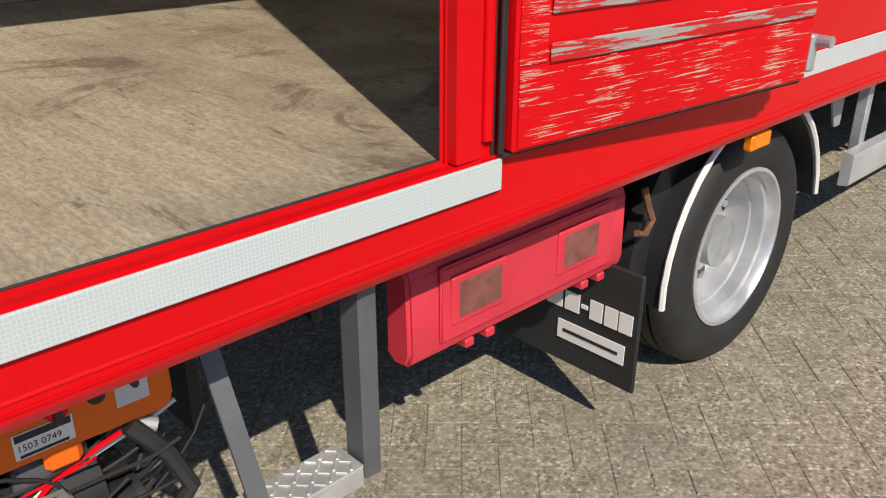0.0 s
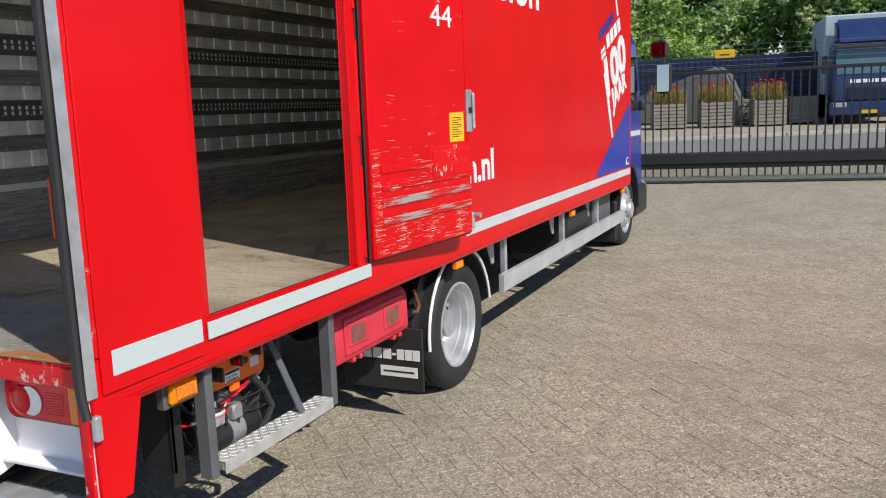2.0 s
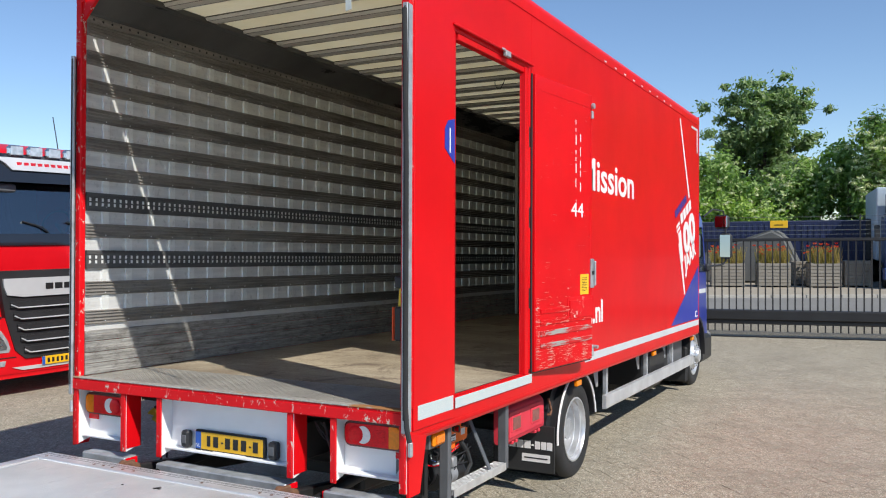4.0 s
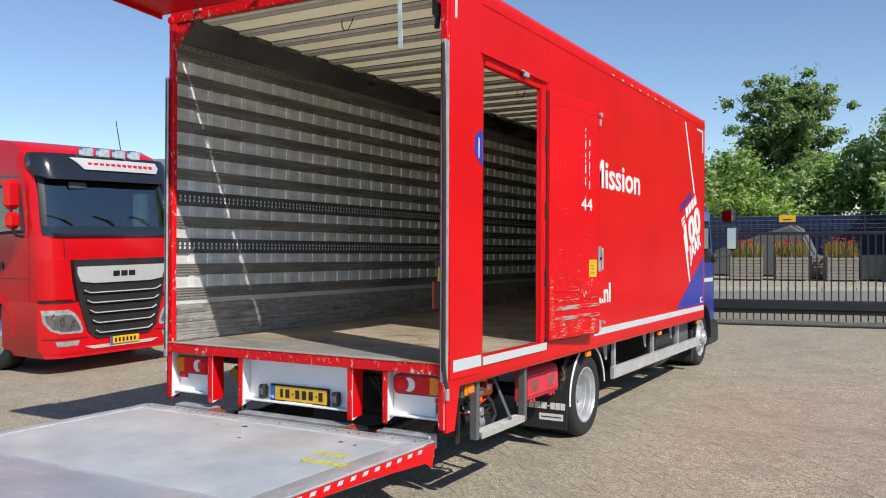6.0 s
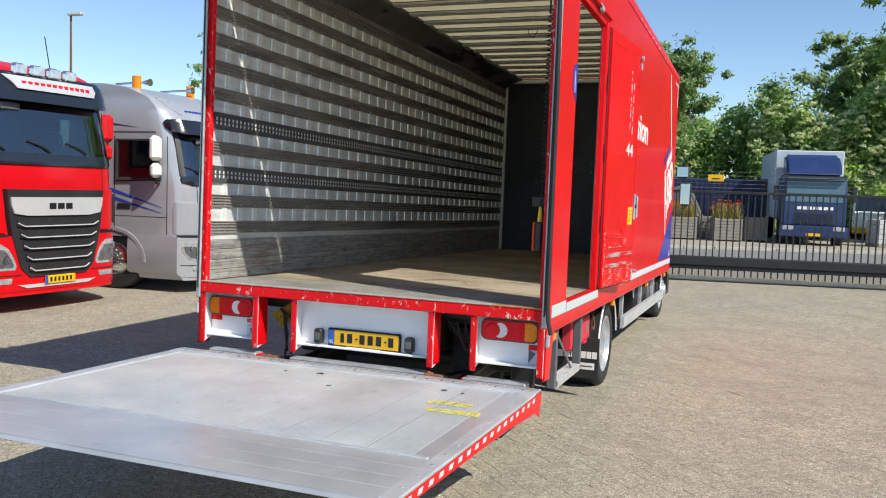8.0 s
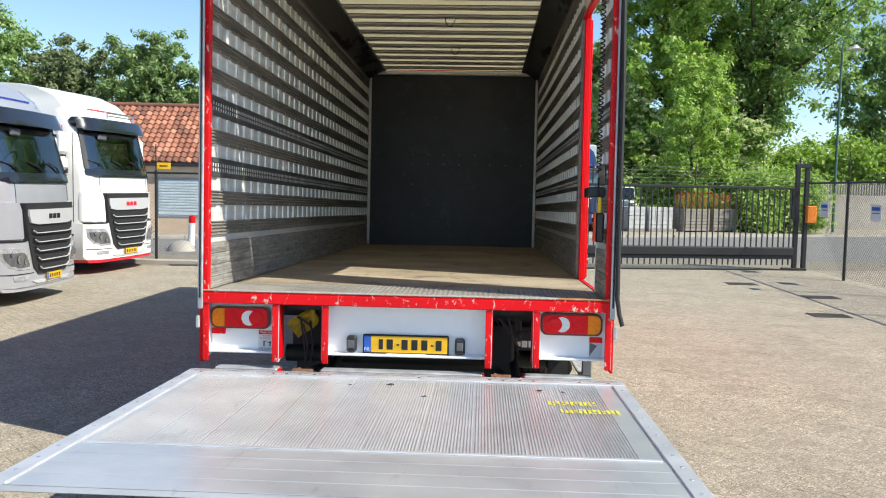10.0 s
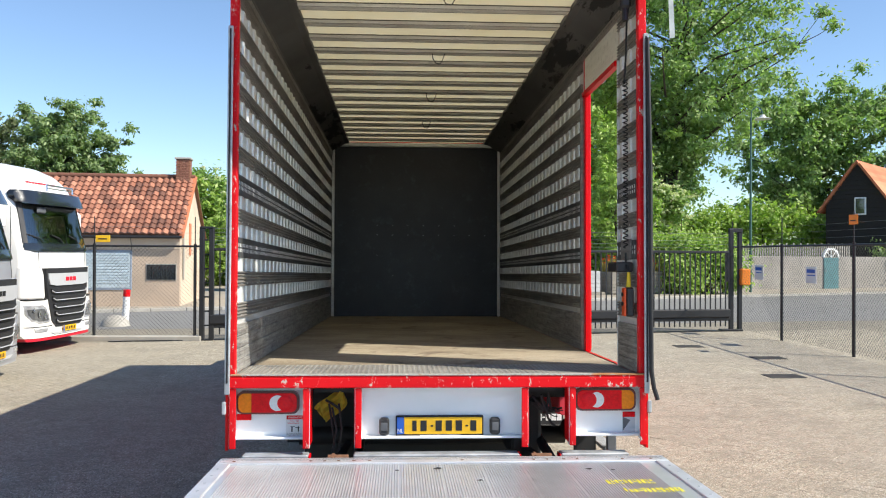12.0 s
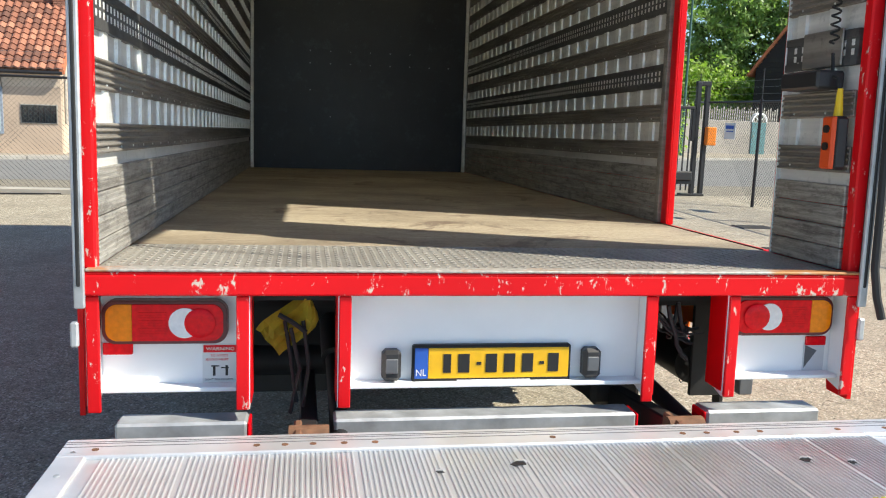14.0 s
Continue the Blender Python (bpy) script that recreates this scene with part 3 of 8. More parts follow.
lining("wall_lining", -1, 0.04, 7.245)
lining("wall_lining", 1, 1.628, 7.245)
part("jamb_strip", G().box(1.2475, 1.2205, 1.598, 1.650, 1.104, 3.21, 0.004).box(1.222, 1.2195, 1.612, 1.617, 1.104, 3.21).box(1.222, 1.2195, 1.630, 1.635, 1.104, 3.21), M["wall_rib"], truck, "grey strip closing the wall lining")
part("jamb_profile", G().box(1.284, 1.2385, 1.536, 1.5975, 1.100, 3.21, 0.004), M["red"], truck, "red door jamb profile")
lining("wall_lining", 1, 0.05, 0.49)
part("lining_end", G().box(1.226, 1.2472, 0.4905, 0.497, 1.10, 3.21, 0.002), M["wall_stile"], truck)
part("wall_lining", G().box(1.2475, 1.238, 0.50, 1.545, 3.225, 3.54, 0.003), M["ceil_rib"], truck)
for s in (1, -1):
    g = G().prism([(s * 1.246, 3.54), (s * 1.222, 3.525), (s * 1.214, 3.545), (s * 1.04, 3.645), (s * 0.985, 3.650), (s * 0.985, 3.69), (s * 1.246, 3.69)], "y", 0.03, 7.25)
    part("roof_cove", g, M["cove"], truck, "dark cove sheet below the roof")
    g = G().box(s * 1.2475, s * 1.219, 0.03, 7.25, 3.478, 3.526, 0.004)
    part("cove_rail", g, M["wall_rib"], truck, "grey rail with round holes")
    g, h = G(), G()
    for i in range(96):
        y = 0.08 + i * 0.075
        g.rev([(0.009, 0.0), (0.0, -s * 0.0012)], (s * 1.2185, y, 3.502), "x", 8)
        h.rev([(0.006, 0.0), (0.0, -0.001)], (s * 1.005, y, 3.6495), "z", 6)
    tagged(part("rail_holes", g, M["ink"], truck), kind="stuff")
    tagged(part("cove_rivets", h, M["wall_stile"], truck), kind="stuff")
for i in range(18):
    y = 0.055 + i * 0.405
    g = G().prism([(y, 3.687), (y + 0.018, 3.664), (y + 0.128, 3.664), (y + 0.146, 3.687)], "x", -0.99, 0.99)
    bow = part("roof_bow", g, M["ceil_rib"], truck, "weathered cream roof bow")
    for e in (0.030, 0.112):
        part("bow_groove", G().box(-0.99, 0.99, y + e, y + e + 0.004, 3.6628, 3.6645), M["seam"], bow)
    for e in (-0.006, 0.147):
        part("roof_seam", G().box(-0.99, 0.99, y + e, y + e + 0.005, 3.680, 3.6872), M["seam"], truck)
for y in (0.53, 2.15, 3.77, 5.39):
    g = G().tube([(0.03, y, 3.668), (0.035, y - 0.01, 3.62), (0.06, y - 0.02, 3.575), (0.10, y - 0.02, 3.57), (0.125, y - 0.01, 3.62), (0.14, y, 3.668)], 0.004)
    part("roof_loop", g, M["black_rubber"], truck, "black cord loop", True)
part("bulkhead", G().box(-1.247, 1.247, 7.235, 7.28, 1.10, 3.66), M["bulk"], truck, "dark board bulkhead")
g = G()
for k in range(14):
    sx, sz = (-0.57 + 0.225 * k, 2.44) if k < 6 else (-0.57 + 0.225 * (k - 6), 2.30)
    g.cyl((sx, 7.2352, sz), (sx, 7.231, sz), 0.006, 8)
g.cyl((-0.57, 7.2352, 2.0), (-0.57, 7.231, 2.0), 0.006, 8).cyl((-0.34, 7.2352, 1.70), (-0.34, 7.231, 1.70), 0.006, 8)
tagged(part("bulkhead_screws", g, M["galvanised"], truck), kind="stuff")
part("bulkhead_beam", G().box(-1.247, 1.247, 7.195, 7.234, 3.605, 3.665, 0.008), M["wall_stile"], truck, "grey beam")
for s in (1, -1):
    part("bulkhead_post", G().box(s * 1.226, s * 1.19, 7.19, 7.234, 1.10, 3.60, 0.008), M["wall_stile"], truck)
# rear frame
for s in (1, -1):
    g = G().box(s * 1.228, s * 1.282, -0.012, 0.034, 1.10, 3.68, 0.006)
    part("rear_post", g, M["red_edge"], truck, "red rear post with worn paint")
    g = G().box(s * 1.270, s * 1.286, -0.045, 0.012, 0.985, 3.235, 0.005).box(s * 1.255, s * 1.286, -0.047, -0.030, 0.985, 3.235, 0.004)
    part("post_channel", g, M["galvanised"], truck, "grey galvanised channel")
    part("post_gasket", G().box(s * 1.262, s * 1.280, -0.050, -0.014, 1.05, 3.22, 0.006), M["black_rubber"], truck)
    g = G().prism([(s * 1.228, 3.47), (s * 1.228, 3.66), (s * 1.04, 3.66)], "y", 0.0, 0.02)
    part("corner_gusset", g, M["red_edge"], truck)
    g = G().rev([(0.0, -0.02), (0.025, -0.02), (0.032, -0.012), (0.032, 0.012), (0.025, 0.02), (0.0, 0.02)], (s * 1.255, -0.01, 3.70), "y", 20)
    part("corner_cap", g, M["red"], truck, smooth=True)
part("rear_lintel", G().box(-1.27, 1.27, -0.015, 0.035, 3.675, 3.735, 0.008), M["red_edge"], truck)
# raised top flap with a gap at its hinge that lets a line of sun in
g = G().box(-1.305, 1.305, -0.495, 0.0, 0.0, 0.035, 0.006)
g.box(-1.305, 1.305, -0.52, -0.492, -0.035, 0.04, 0.006)
for s in (1, -1):
    g.box(s * 1.285, s * 1.308, -0.495, 0.0, -0.03, 0.036, 0.005)
flap = part("top_flap", g, M["red"], truck, "raised red top flap")
flap.matrix_local = pose(0, -0.072, 3.728, -4, 0, 0)
# added lip: blocks the sky seen through the hinge gap, lets the sun pass
part("gap_blocker", G().box(-1.27, 1.27, -0.010, 0.030, 3.734, 3.792, 0.004), M["red"], truck, "added upright red lip that blocks sky through the flap gap")
for x in (-0.95, -0.35, 0.35, 0.95):
    part("flap_hinge", G().box(x - 0.03, x + 0.03, -0.12, 0.0, 3.738, 3.748, 0.003).cyl((x - 0.04, -0.04, 3.737), (x + 0.04, -0.04, 3.737), 0.012, 10), M["galvanised"], truck)
part("plastic_strip", G().prism([(1.228, 3.765), (1.252, 3.765), (1.262, 3.50), (1.274, 3.30), (1.284, 3.062), (1.254, 3.056), (1.248, 3.30), (1.234, 3.52)], "y", -0.556, -0.551), M["clear_strip"], truck, "hanging strip of greyed clear plastic")

# side door, opened and folded flat against the wall
DOOR = Matrix.Translation((1.276, 1.640, 0)) @ Matrix.Rotation(-0.098, 4, "Z")
door = part("side_door", G().box(0.0, 0.034, 0.012, 0.965, 1.105, 3.185, 0.005), M["red_scratched"], truck, "open red side door with long scratches")
door.matrix_local = DOOR
part("door_gasket", G().box(0.004, 0.014, -0.002, 0.011, 1.10, 3.19, 0.003).box(0.004, 0.024, 0.0, 0.965, 1.097, 1.1045, 0.002), M["black_rubber"], door)
part("bump_plank", G().box(0.0355, 0.0415, 0.09, 0.955, 1.26, 1.295, 0.003), M["red_bare"], door, "rubbed bare metal strip")
part("bump_plank", G().box(0.0355, 0.0415, 0.09, 0.955, 1.345, 1.385, 0.003), M["red_bare"], door, "rubbed bare metal strip")
part("bump_plank", G().box(0.0355, 0.0405, 0.09, 0.955, 1.425, 1.465, 0.003), M["red_worn"], door, "scratched red strip")
part("bump_plank", G().box(0.0355, 0.0405, 0.09, 0.955, 1.505, 1.54, 0.003), M["red_worn"], door, "scratched red strip")
part("kick_panel", G().box(0.0345, 0.0375, 0.02, 0.958, 1.112, 1.255, 0.002), M["red_worn"], door, "heavily scratched red panel")
part("edge_panel", G().box(0.0345, 0.037, 0.018, 0.085, 1.262, 1.62, 0.002), M["red_worn"], door, "scraped edge of the door")
part("hatch_cover", G().box(0.0345, 0.0385, 0.515, 0.985, 1.425, 1.605, 0.003).box(0.038, 0.0445, 0.55, 0.945, 1.448, 1.582, 0.002), M["red_edge"], door, "scratched hatch cover plate")
part("edge_frame", G().box(0.0345, 0.0365, 0.09, 0.93, 3.08, 3.09).box(0.0345, 0.0365, 0.925, 0.93, 1.6, 3.09), M["red"], door)
h = part("door_handle", G().box(0.030, 0.046, 0.925, 0.985, 1.665, 1.895, 0.004).box(0.044, 0.062, 0.972, 0.992, 1.68, 1.88, 0.008), M["galvanised"], door, "grey steel recessed handle")
part("latch", G().box(0.046, 0.056, 0.94, 0.965, 1.77, 1.80, 0.003), M["dark_steel"], h)
part("sticker", G().box(0.0345, 0.036, 0.745, 0.898, 1.62, 1.775), M["yellow_sticker"], door, "yellow instruction sticker")
g = G()
for i in range(9):
    g.box(0.036, 0.0366, 0.77, 0.87 - 0.03 * (i % 3 == 2), 1.745 - i * 0.0125, 1.749 - i * 0.0125)
part("sticker_text", g, M["ink"], door)
part("door_stop", G().box(0.0, 0.04, 0.965, 0.995, 1.125, 1.215, 0.005).cyl((0.02, 0.99, 1.20), (0.075, 0.99, 1.20), 0.014, 10), M["galvanised"], door, "steel door catch")
part("door_bolt", G().cyl((0.04, 0.95, 3.10), (0.06, 0.95, 3.10), 0.022, 12).box(0.03, 0.05, 0.935, 0.965, 3.0, 3.06, 0.004), M["galvanised"], door)
words("number", "44", 0.155, side_right(0.0352, 0.585, 2.215), M["white_vinyl"], door, "white number", width=0.215)
rng = random.Random(4)
for k, (yy, dz) in enumerate(((0.665, 0.0), (0.745, -0.1))):
    g = G()
    z = 2.95 + dz
    while z > 2.42:
        ln = rng.uniform(0.02, 0.075)
        g.box(0.0348, 0.0358, yy - 0.006, yy + rng.uniform(0.003, 0.010), z - ln, z)
        z -= ln + rng.uniform(0.012, 0.05)
    tagged(part("tape_remains", g, M["white_vinyl"], door, "chipped remains of white tape"), kind="stuff")
M["bare_scratch"] = plain("pale scratch", (0.52, 0.30, 0.25), 0.6, vary=0.3, scale=40)
g = G()
for i in range(120):
    y = rng.uniform(0.03, 0.9)
    z = rng.uniform(1.14, 1.62) if i % 3 else rng.uniform(1.6, 2.7)
    ln, a, h = rng.uniform(0.006, 0.07), rng.uniform(-0.10, 0.08), rng.uniform(0.0004, 0.0010)
    if i % 5 == 0:
        ln, a = rng.uniform(0.004, 0.02), rng.uniform(-1.6, 1.6)
    g.box(0.0342, 0.0349, 0, ln, -h, h, 0, Matrix.Translation((0, y, z)) @ Matrix.Rotation(a, 4, "X"))
tagged(part("scratches", g, M["bare_scratch"], door, "many fine pale scratches"), kind="stuff")

# door frame posts
for y0, x0, x1 in ((1.532, 1.2405, 1.2475), (1.534, 1.2515, 1.2585), (1.538, 1.2625, 1.2685), (1.552, 1.2725, 1.2790)):
    part("door_post_rib", G().box(x0, x1, y0, y0 + 0.05, 1.085, 3.215, 0.003), M["red"], truck, "ribbed red door post")
part("door_post", G().box(1.2485, 1.270, 1.566, 1.664, 1.085, 3.2145, 0.002), M["red"], truck)
for i in range(4):
    z = 1.13 + i * 0.56
    part("door_hinge", G().cyl((1.272, 1.619, z), (1.272, 1.619, z + 0.42), 0.0125, 10), M["red"], truck, smooth=True)
part("hinge_gasket", G().box(1.262, 1.276, 1.632, 1.640, 1.09, 3.20, 0.003), M["black_rubber"], truck)
part("door_post", G().prism([(1.2745, 0.486), (1.2745, 0.507), (1.262, 0.545), (1.256, 0.548), (1.249, 0.498), (1.249, 0.486)], "z", 1.06, 3.2145), M["red"], truck)
part("door_head", G().box(1.225, 1.272, 0.56, 1.60, 3.175, 3.214, 0.004), M["red_scratched"], truck)
part("rain_gutter", G().box(1.277, 1.300, 0.455, 1.66, 3.238, 3.252, 0.003).box(1.277, 1.287, 0.455, 0.468, 1.10, 3.238, 0.003), M["red"], truck)
part("head_catch", G().box(1.288, 1.312, 1.15, 1.23, 3.205, 3.245, 0.004).box(1.30, 1.312, 1.10, 1.15, 3.235, 3.248, 0.003), M["galvanised"], truck)
for z, c, hh in ((3.08, "white_vinyl", 0.14), (2.80, "white_vinyl", 0.06), (2.72, "blue_vinyl", 0.06), (2.63, "white_vinyl", 0.05)):
    part("post_label", G().box(1.2705, 1.2720, 1.592, 1.606, z - hh, z), M[c], truck)
g = G().prism([(0.36, 2.52), (0.48, 2.44), (0.48, 2.70), (0.40, 2.68), (0.36, 2.63)], "x", 1.2885, 1.2905)
part("side_badge", g, M["blue_vinyl"], truck, "blue badge with tiny white text")
part("badge_text", G().box(1.2908, 1.2915, 0.415, 0.428, 2.50, 2.64), M["white_vinyl"], truck)

# lettering and graphics on the side wall
words("lettering", "Mission", 0.38, side_right(1.2762, 2.72, 2.475), M["white_vinyl"], truck, "large white lettering", width=1.53, bold=0.006)
words("lettering", "n.nl", 0.265, side_right(1.2762, 2.86, 1.355), M["white_vinyl"], truck, "white lettering", width=0.42, bold=0.006)
g = G().prism([(5.79, 1.128), (7.26, 1.128), (7.26, 1.80)], "x", 1.2758, 1.2778)
part("side_graphic", g, M["blue_vinyl"], truck, "blue corner graphic")
part("side_graphic", G().prism([(6.19, 3.55), (6.245, 3.55), (6.74, 2.65), (6.68, 2.63)], "x", 1.2768, 1.2786), M["white_vinyl"], truck, "thin white slanted line")
part("side_graphic", G().prism([(6.14, 2.06), (6.23, 2.12), (6.50, 1.47), (6.44, 1.46)], "x", 1.2768, 1.2786), M["white_vinyl"], truck, "white slanted stroke")
turn = Matrix.Rotation(radians(21.5), 4, "Z")
words("lettering", "100", 0.50, side_right(1.2782, 6.27, 1.85) @ turn, M["white_vinyl"], truck, "bold white slanted lettering", width=0.88, bold=0.022)
words("lettering", "JAAR", 0.27, side_right(1.2782, 6.48, 1.725) @ turn, M["white_vinyl"], truck, "bold white slanted lettering", width=0.66, bold=0.012)


def slant_bars(count, y0, z0, wide, high, pitch, material, label):
    base = side_right(1.2782, y0, z0) @ turn
    for i in range(count):
        g = G().box(i * pitch, i * pitch + wide, 0.0, high, 0.0, 0.0012, 0, base)
        part("name_bar", g, M[material], truck, label)


slant_bars(4, 6.27, 2.295, 0.125, 0.125, 0.157, "white_vinyl", "white slanted bar")
slant_bars(1, 6.04, 2.235, 0.17, 0.035, 0.2, "white_vinyl", "small white slanted bar")
slant_bars(1, 6.06, 2.185, 0.17, 0.035, 0.2, "white_vinyl", "small white slanted bar")
slant_bars(8, 5.99, 2.36, 0.056, 0.085, 0.079, "blue_vinyl", "blue slanted bar")
part("maker_mark", G().box(1.2782, 1.2795, 7.06, 7.20, 1.155, 1.17).box(1.2782, 1.2795, 7.06, 7.09, 1.17, 1.23).box(1.2782, 1.2795, 7.06, 7.17, 1.215, 1.23), M["white_vinyl"], truck)
part("contour_tape", G().box(1.277, 1.279, 6.84, 7.20, 3.52, 3.55).box(1.277, 1.279, 7.15, 7.20, 3.24, 3.52), M["tape_grey"], truck)
g = G()
for i in range(9):
    g.box(1.2815, 1.283, 3.3 + i * 0.30, 3.36 + i * 0.30, 3.615, 3.628)
tagged(part("roof_edge_marks", g, M["white_vinyl"], truck), kind="stuff")
part("contour_tape", G().box(1.2885, 1.290, 0.075, 0.105, 3.40, 3.58), M["tape_grey"], truck)

# rear lower panels
def rear_panel(x0, x1, z0, lip, label, skew=0.0):
    p = part("rear_panel", G().box(x0, x1, 0.115, 0.128, z0, 1.052, 0.003).box(x0, x1, 0.055, 0.116, z0 - 0.004, z0 + 0.010, 0.003), M["white_panel"], truck, label)
    for x, red_side in ((x0, -1), (x1, 1)):
        w = 0.022
        part("side_flange", G().prism([(0.017, 1.018), (0.13, 1.018), (0.13, z0 - 0.02), (0.017, z0 - 0.05)], "x", x - w / 2 * (1 - red_side), x + w / 2 * (1 + red_side)), M["white_panel"], p)
        part("flange_edge", G().box(x - 0.019, x + 0.019, 0.004, 0.017, z0 - 0.05, 1.019, 0.003), M["red_edge"], p, "red flange edge with chips")
        part("flange_cheek", G().box(x + red_side * 0.0225, x + red_side * 0.0265, 0.017, 0.13, z0 - 0.03, 1.018), M["red"], p)
    p.location.y = -0.03
    return p


pl = rear_panel(-1.240, -0.803, 0.705, 0, "white rear panel with red edges")
pc = rear_panel(-0.49, 0.52, 0.705, 0, "white number plate panel with red edges")
pr = rear_panel(0.815, 1.250, 0.715, 0, "white rear panel with red edges")


def capsule(x0, x1, z0, z1, cut0, cut1, n=10):
    """Outline of a lamp with round ends, between two upright cuts."""
    r = (z1 - z0) * 0.30
    pts = []
    for cx, cz, a0 in ((x1 - r, z1 - r, 0.0), (x0 + r, z1 - r, math.pi / 2), (x0 + r, z0 + r, math.pi), (x1 - r, z0 + r, 1.5 * math.pi)):
        for k in range(n):
            a = a0 + k / (n - 1) * math.pi / 2
            pts.append((min(max(cx + r * math.cos(a), cut0), cut1), cz + r * math.sin(a)))
    out = []
    for p in pts:
        if not out or abs(p[0] - out[-1][0]) + abs(p[1] - out[-1][1]) > 1e-5:
            out.append(p)
    return out


def tail_lamp(x0, x1, z0, z1, amber_left, parent):
    """Rounded lamp: amber end, ribbed red middle, clear round lens with a red dome over it."""
    y = 0.062
    w = x1 - x0
    mid = x0 + 0.22 * w if amber_left else x1 - 0.22 * w
    body = part("tail_lamp", G().prism(capsule(x0 - 0.013, x1 + 0.013, z0 - 0.012, z1 + 0.012, -9, 9), "y", y + 0.008, 0.114), M["lens_rim"], parent, "red and amber tail lamp", bevel=0.004)
    ca, cr = ((x0, mid), (mid + 0.001, x1)) if amber_left else ((mid + 0.001, x1), (x0, mid))
    part("amber_lens", G().prism(capsule(x0, x1, z0, z1, *ca), "y", y, y + 0.03), M["amber"], body, bevel=0.006)
    part("red_lens", G().prism(capsule(x0, x1, z0, z1, *cr), "y", y, y + 0.03), M["lens_red"], body, bevel=0.006)
    cx = x1 - 0.33 * w if amber_left else x0 + 0.33 * w
    zc = (z0 + z1) / 2
    part("clear_lens", G().cyl((cx, y - 0.001, zc), (cx, y - 0.005, zc), 0.048, 28), M["lens_white"], body)
    bx = cx + (0.046 if amber_left else -0.046)
    part("red_dome", G().rev([(0.047, -0.0055), (0.044, -0.0075), (0.026, -0.0105), (0.0, -0.0115)], (bx, y, zc), "y", 28), M["lens_red"], body, smooth=True)
    g = G()
    lo, hi = (mid + 0.02, cx - 0.055) if amber_left else (cx + 0.055, mid - 0.02)
    for i in range(9):
        z = z0 + 0.020 + i * (z1 - z0 - 0.04) / 9
        g.box(lo, hi, y - 0.002, y + 0.001, z, z + 0.004)
    tagged(part("lens_ribs", g, M["lens_red"], body), kind="stuff")


tail_lamp(-1.216, -0.866, 0.866, 0.982, True, pl)
tail_lamp(0.856, 1.210, 0.878, 0.994, False, pr)
part("reflector", G().box(-1.235, -1.145, 0.104, 0.114, 0.812, 0.850, 0.003), M["lens_red"], pl)
part("reflector", G().box(1.150, 1.228, 0.104, 0.114, 0.820, 0.853, 0.003), M["lens_red"], pr)
st = part("warning_sticker", G().box(-0.957, -0.847, 0.1125, 0.1148, 0.705, 0.842), M["sticker"], pl, "white and red warning sticker")
part("sticker_band", G().box(-0.954, -0.850, 0.1115, 0.1123, 0.815, 0.839), M["lens_red"], st)
words("sticker_text", "WARNING", 0.0165, face_back(-0.946, 0.1112, 0.8215), M["sticker"], st, "", 1.1, 0.0003)
words("sticker_text", "TO AVOID", 0.0115, face_back(-0.933, 0.1118, 0.801), M["lens_red"], st, "", 1.0, 0.0003)
words("sticker_text", "SERIOUS INJURY", 0.0105, face_back(-0.948, 0.1118, 0.788), M["lens_red"], st, "", 0.95, 0.0003)
words("sticker_text", "DON'T TELL ME HOW", 0.0092, face_back(-0.950, 0.1118, 0.722), M["ink"], st, "", 0.95, 0.0003)
words("sticker_text", "TO DO MY JOB", 0.0092, face_back(-0.937, 0.1118, 0.710), M["ink"], st, "", 0.95, 0.0003)
part("sticker_bars", G().box(-0.925, -0.917, 0.1114, 0.1122, 0.738, 0.772).box(-0.886, -0.878, 0.1114, 0.1122, 0.738, 0.772).box(-0.93, -0.905, 0.1114, 0.1122, 0.768, 0.772).box(-0.90, -0.875, 0.1114, 0.1122, 0.762, 0.766), M["ink"], st)
st.location.x = 0.022
part("foil_sticker", G().box(1.148, 1.228, 0.111, 0.1145, 0.720, 0.828), M["tape_grey"], pr, "torn silver sticker")
part("foil_print", G().prism([(1.152, 0.735), (1.198, 0.800), (1.152, 0.820)], "y", 0.1095, 0.1108), M["grey_paint"], pr)
plate = part("number_plate", G().box(-0.265, 0.275, 0.085, 0.114, 0.703, 0.838, 0.006), M["ink"], pc, "yellow number plate in black holder")
part("plate_face", G().box(-0.213, 0.266, 0.0815, 0.0848, 0.725, 0.829, 0.002), M["plate_yellow"], plate)
part("plate_strip", G().box(-0.258, -0.214, 0.0815, 0.0848, 0.725, 0.829, 0.002), M["plate_blue"], plate)
for x0, w in ((-0.165, 0.035), (-0.115, 0.05), (-0.053, 0.018), (-0.022, 0.050), (0.040, 0.050), (0.102, 0.050), (0.162, 0.018), (0.192, 0.048)):
    zz = (0.771, 0.781) if w < 0.03 else (0.745, 0.809)
    part("plate_bar", G().box(x0 + 0.002, x0 + w * (1.0 if w < 0.03 else 0.80), 0.0795, 0.0813, zz[0], zz[1]), M["ink"], plate)
words("plate_letters", "NL", 0.032, face_back(-0.253, 0.0808, 0.735), M["white_vinyl"], plate, "white letters", width=0.034, depth=0.0004)
part("holder_bar", G().box(-0.115, 0.135, 0.0833, 0.0846, 0.709, 0.719), M["white_vinyl"], plate)
for x in (-0.335, 0.345):
    lamp = part("plate_lamp", G().box(x - 0.031, x + 0.031, 0.062, 0.114, 0.722, 0.826, 0.012), M["black_plastic"], pc, "black number plate lamp")
    part("lamp_lens", G().box(x - 0.02, x + 0.02, 0.056, 0.063, 0.75, 0.80, 0.004), M["grey_paint"], lamp)

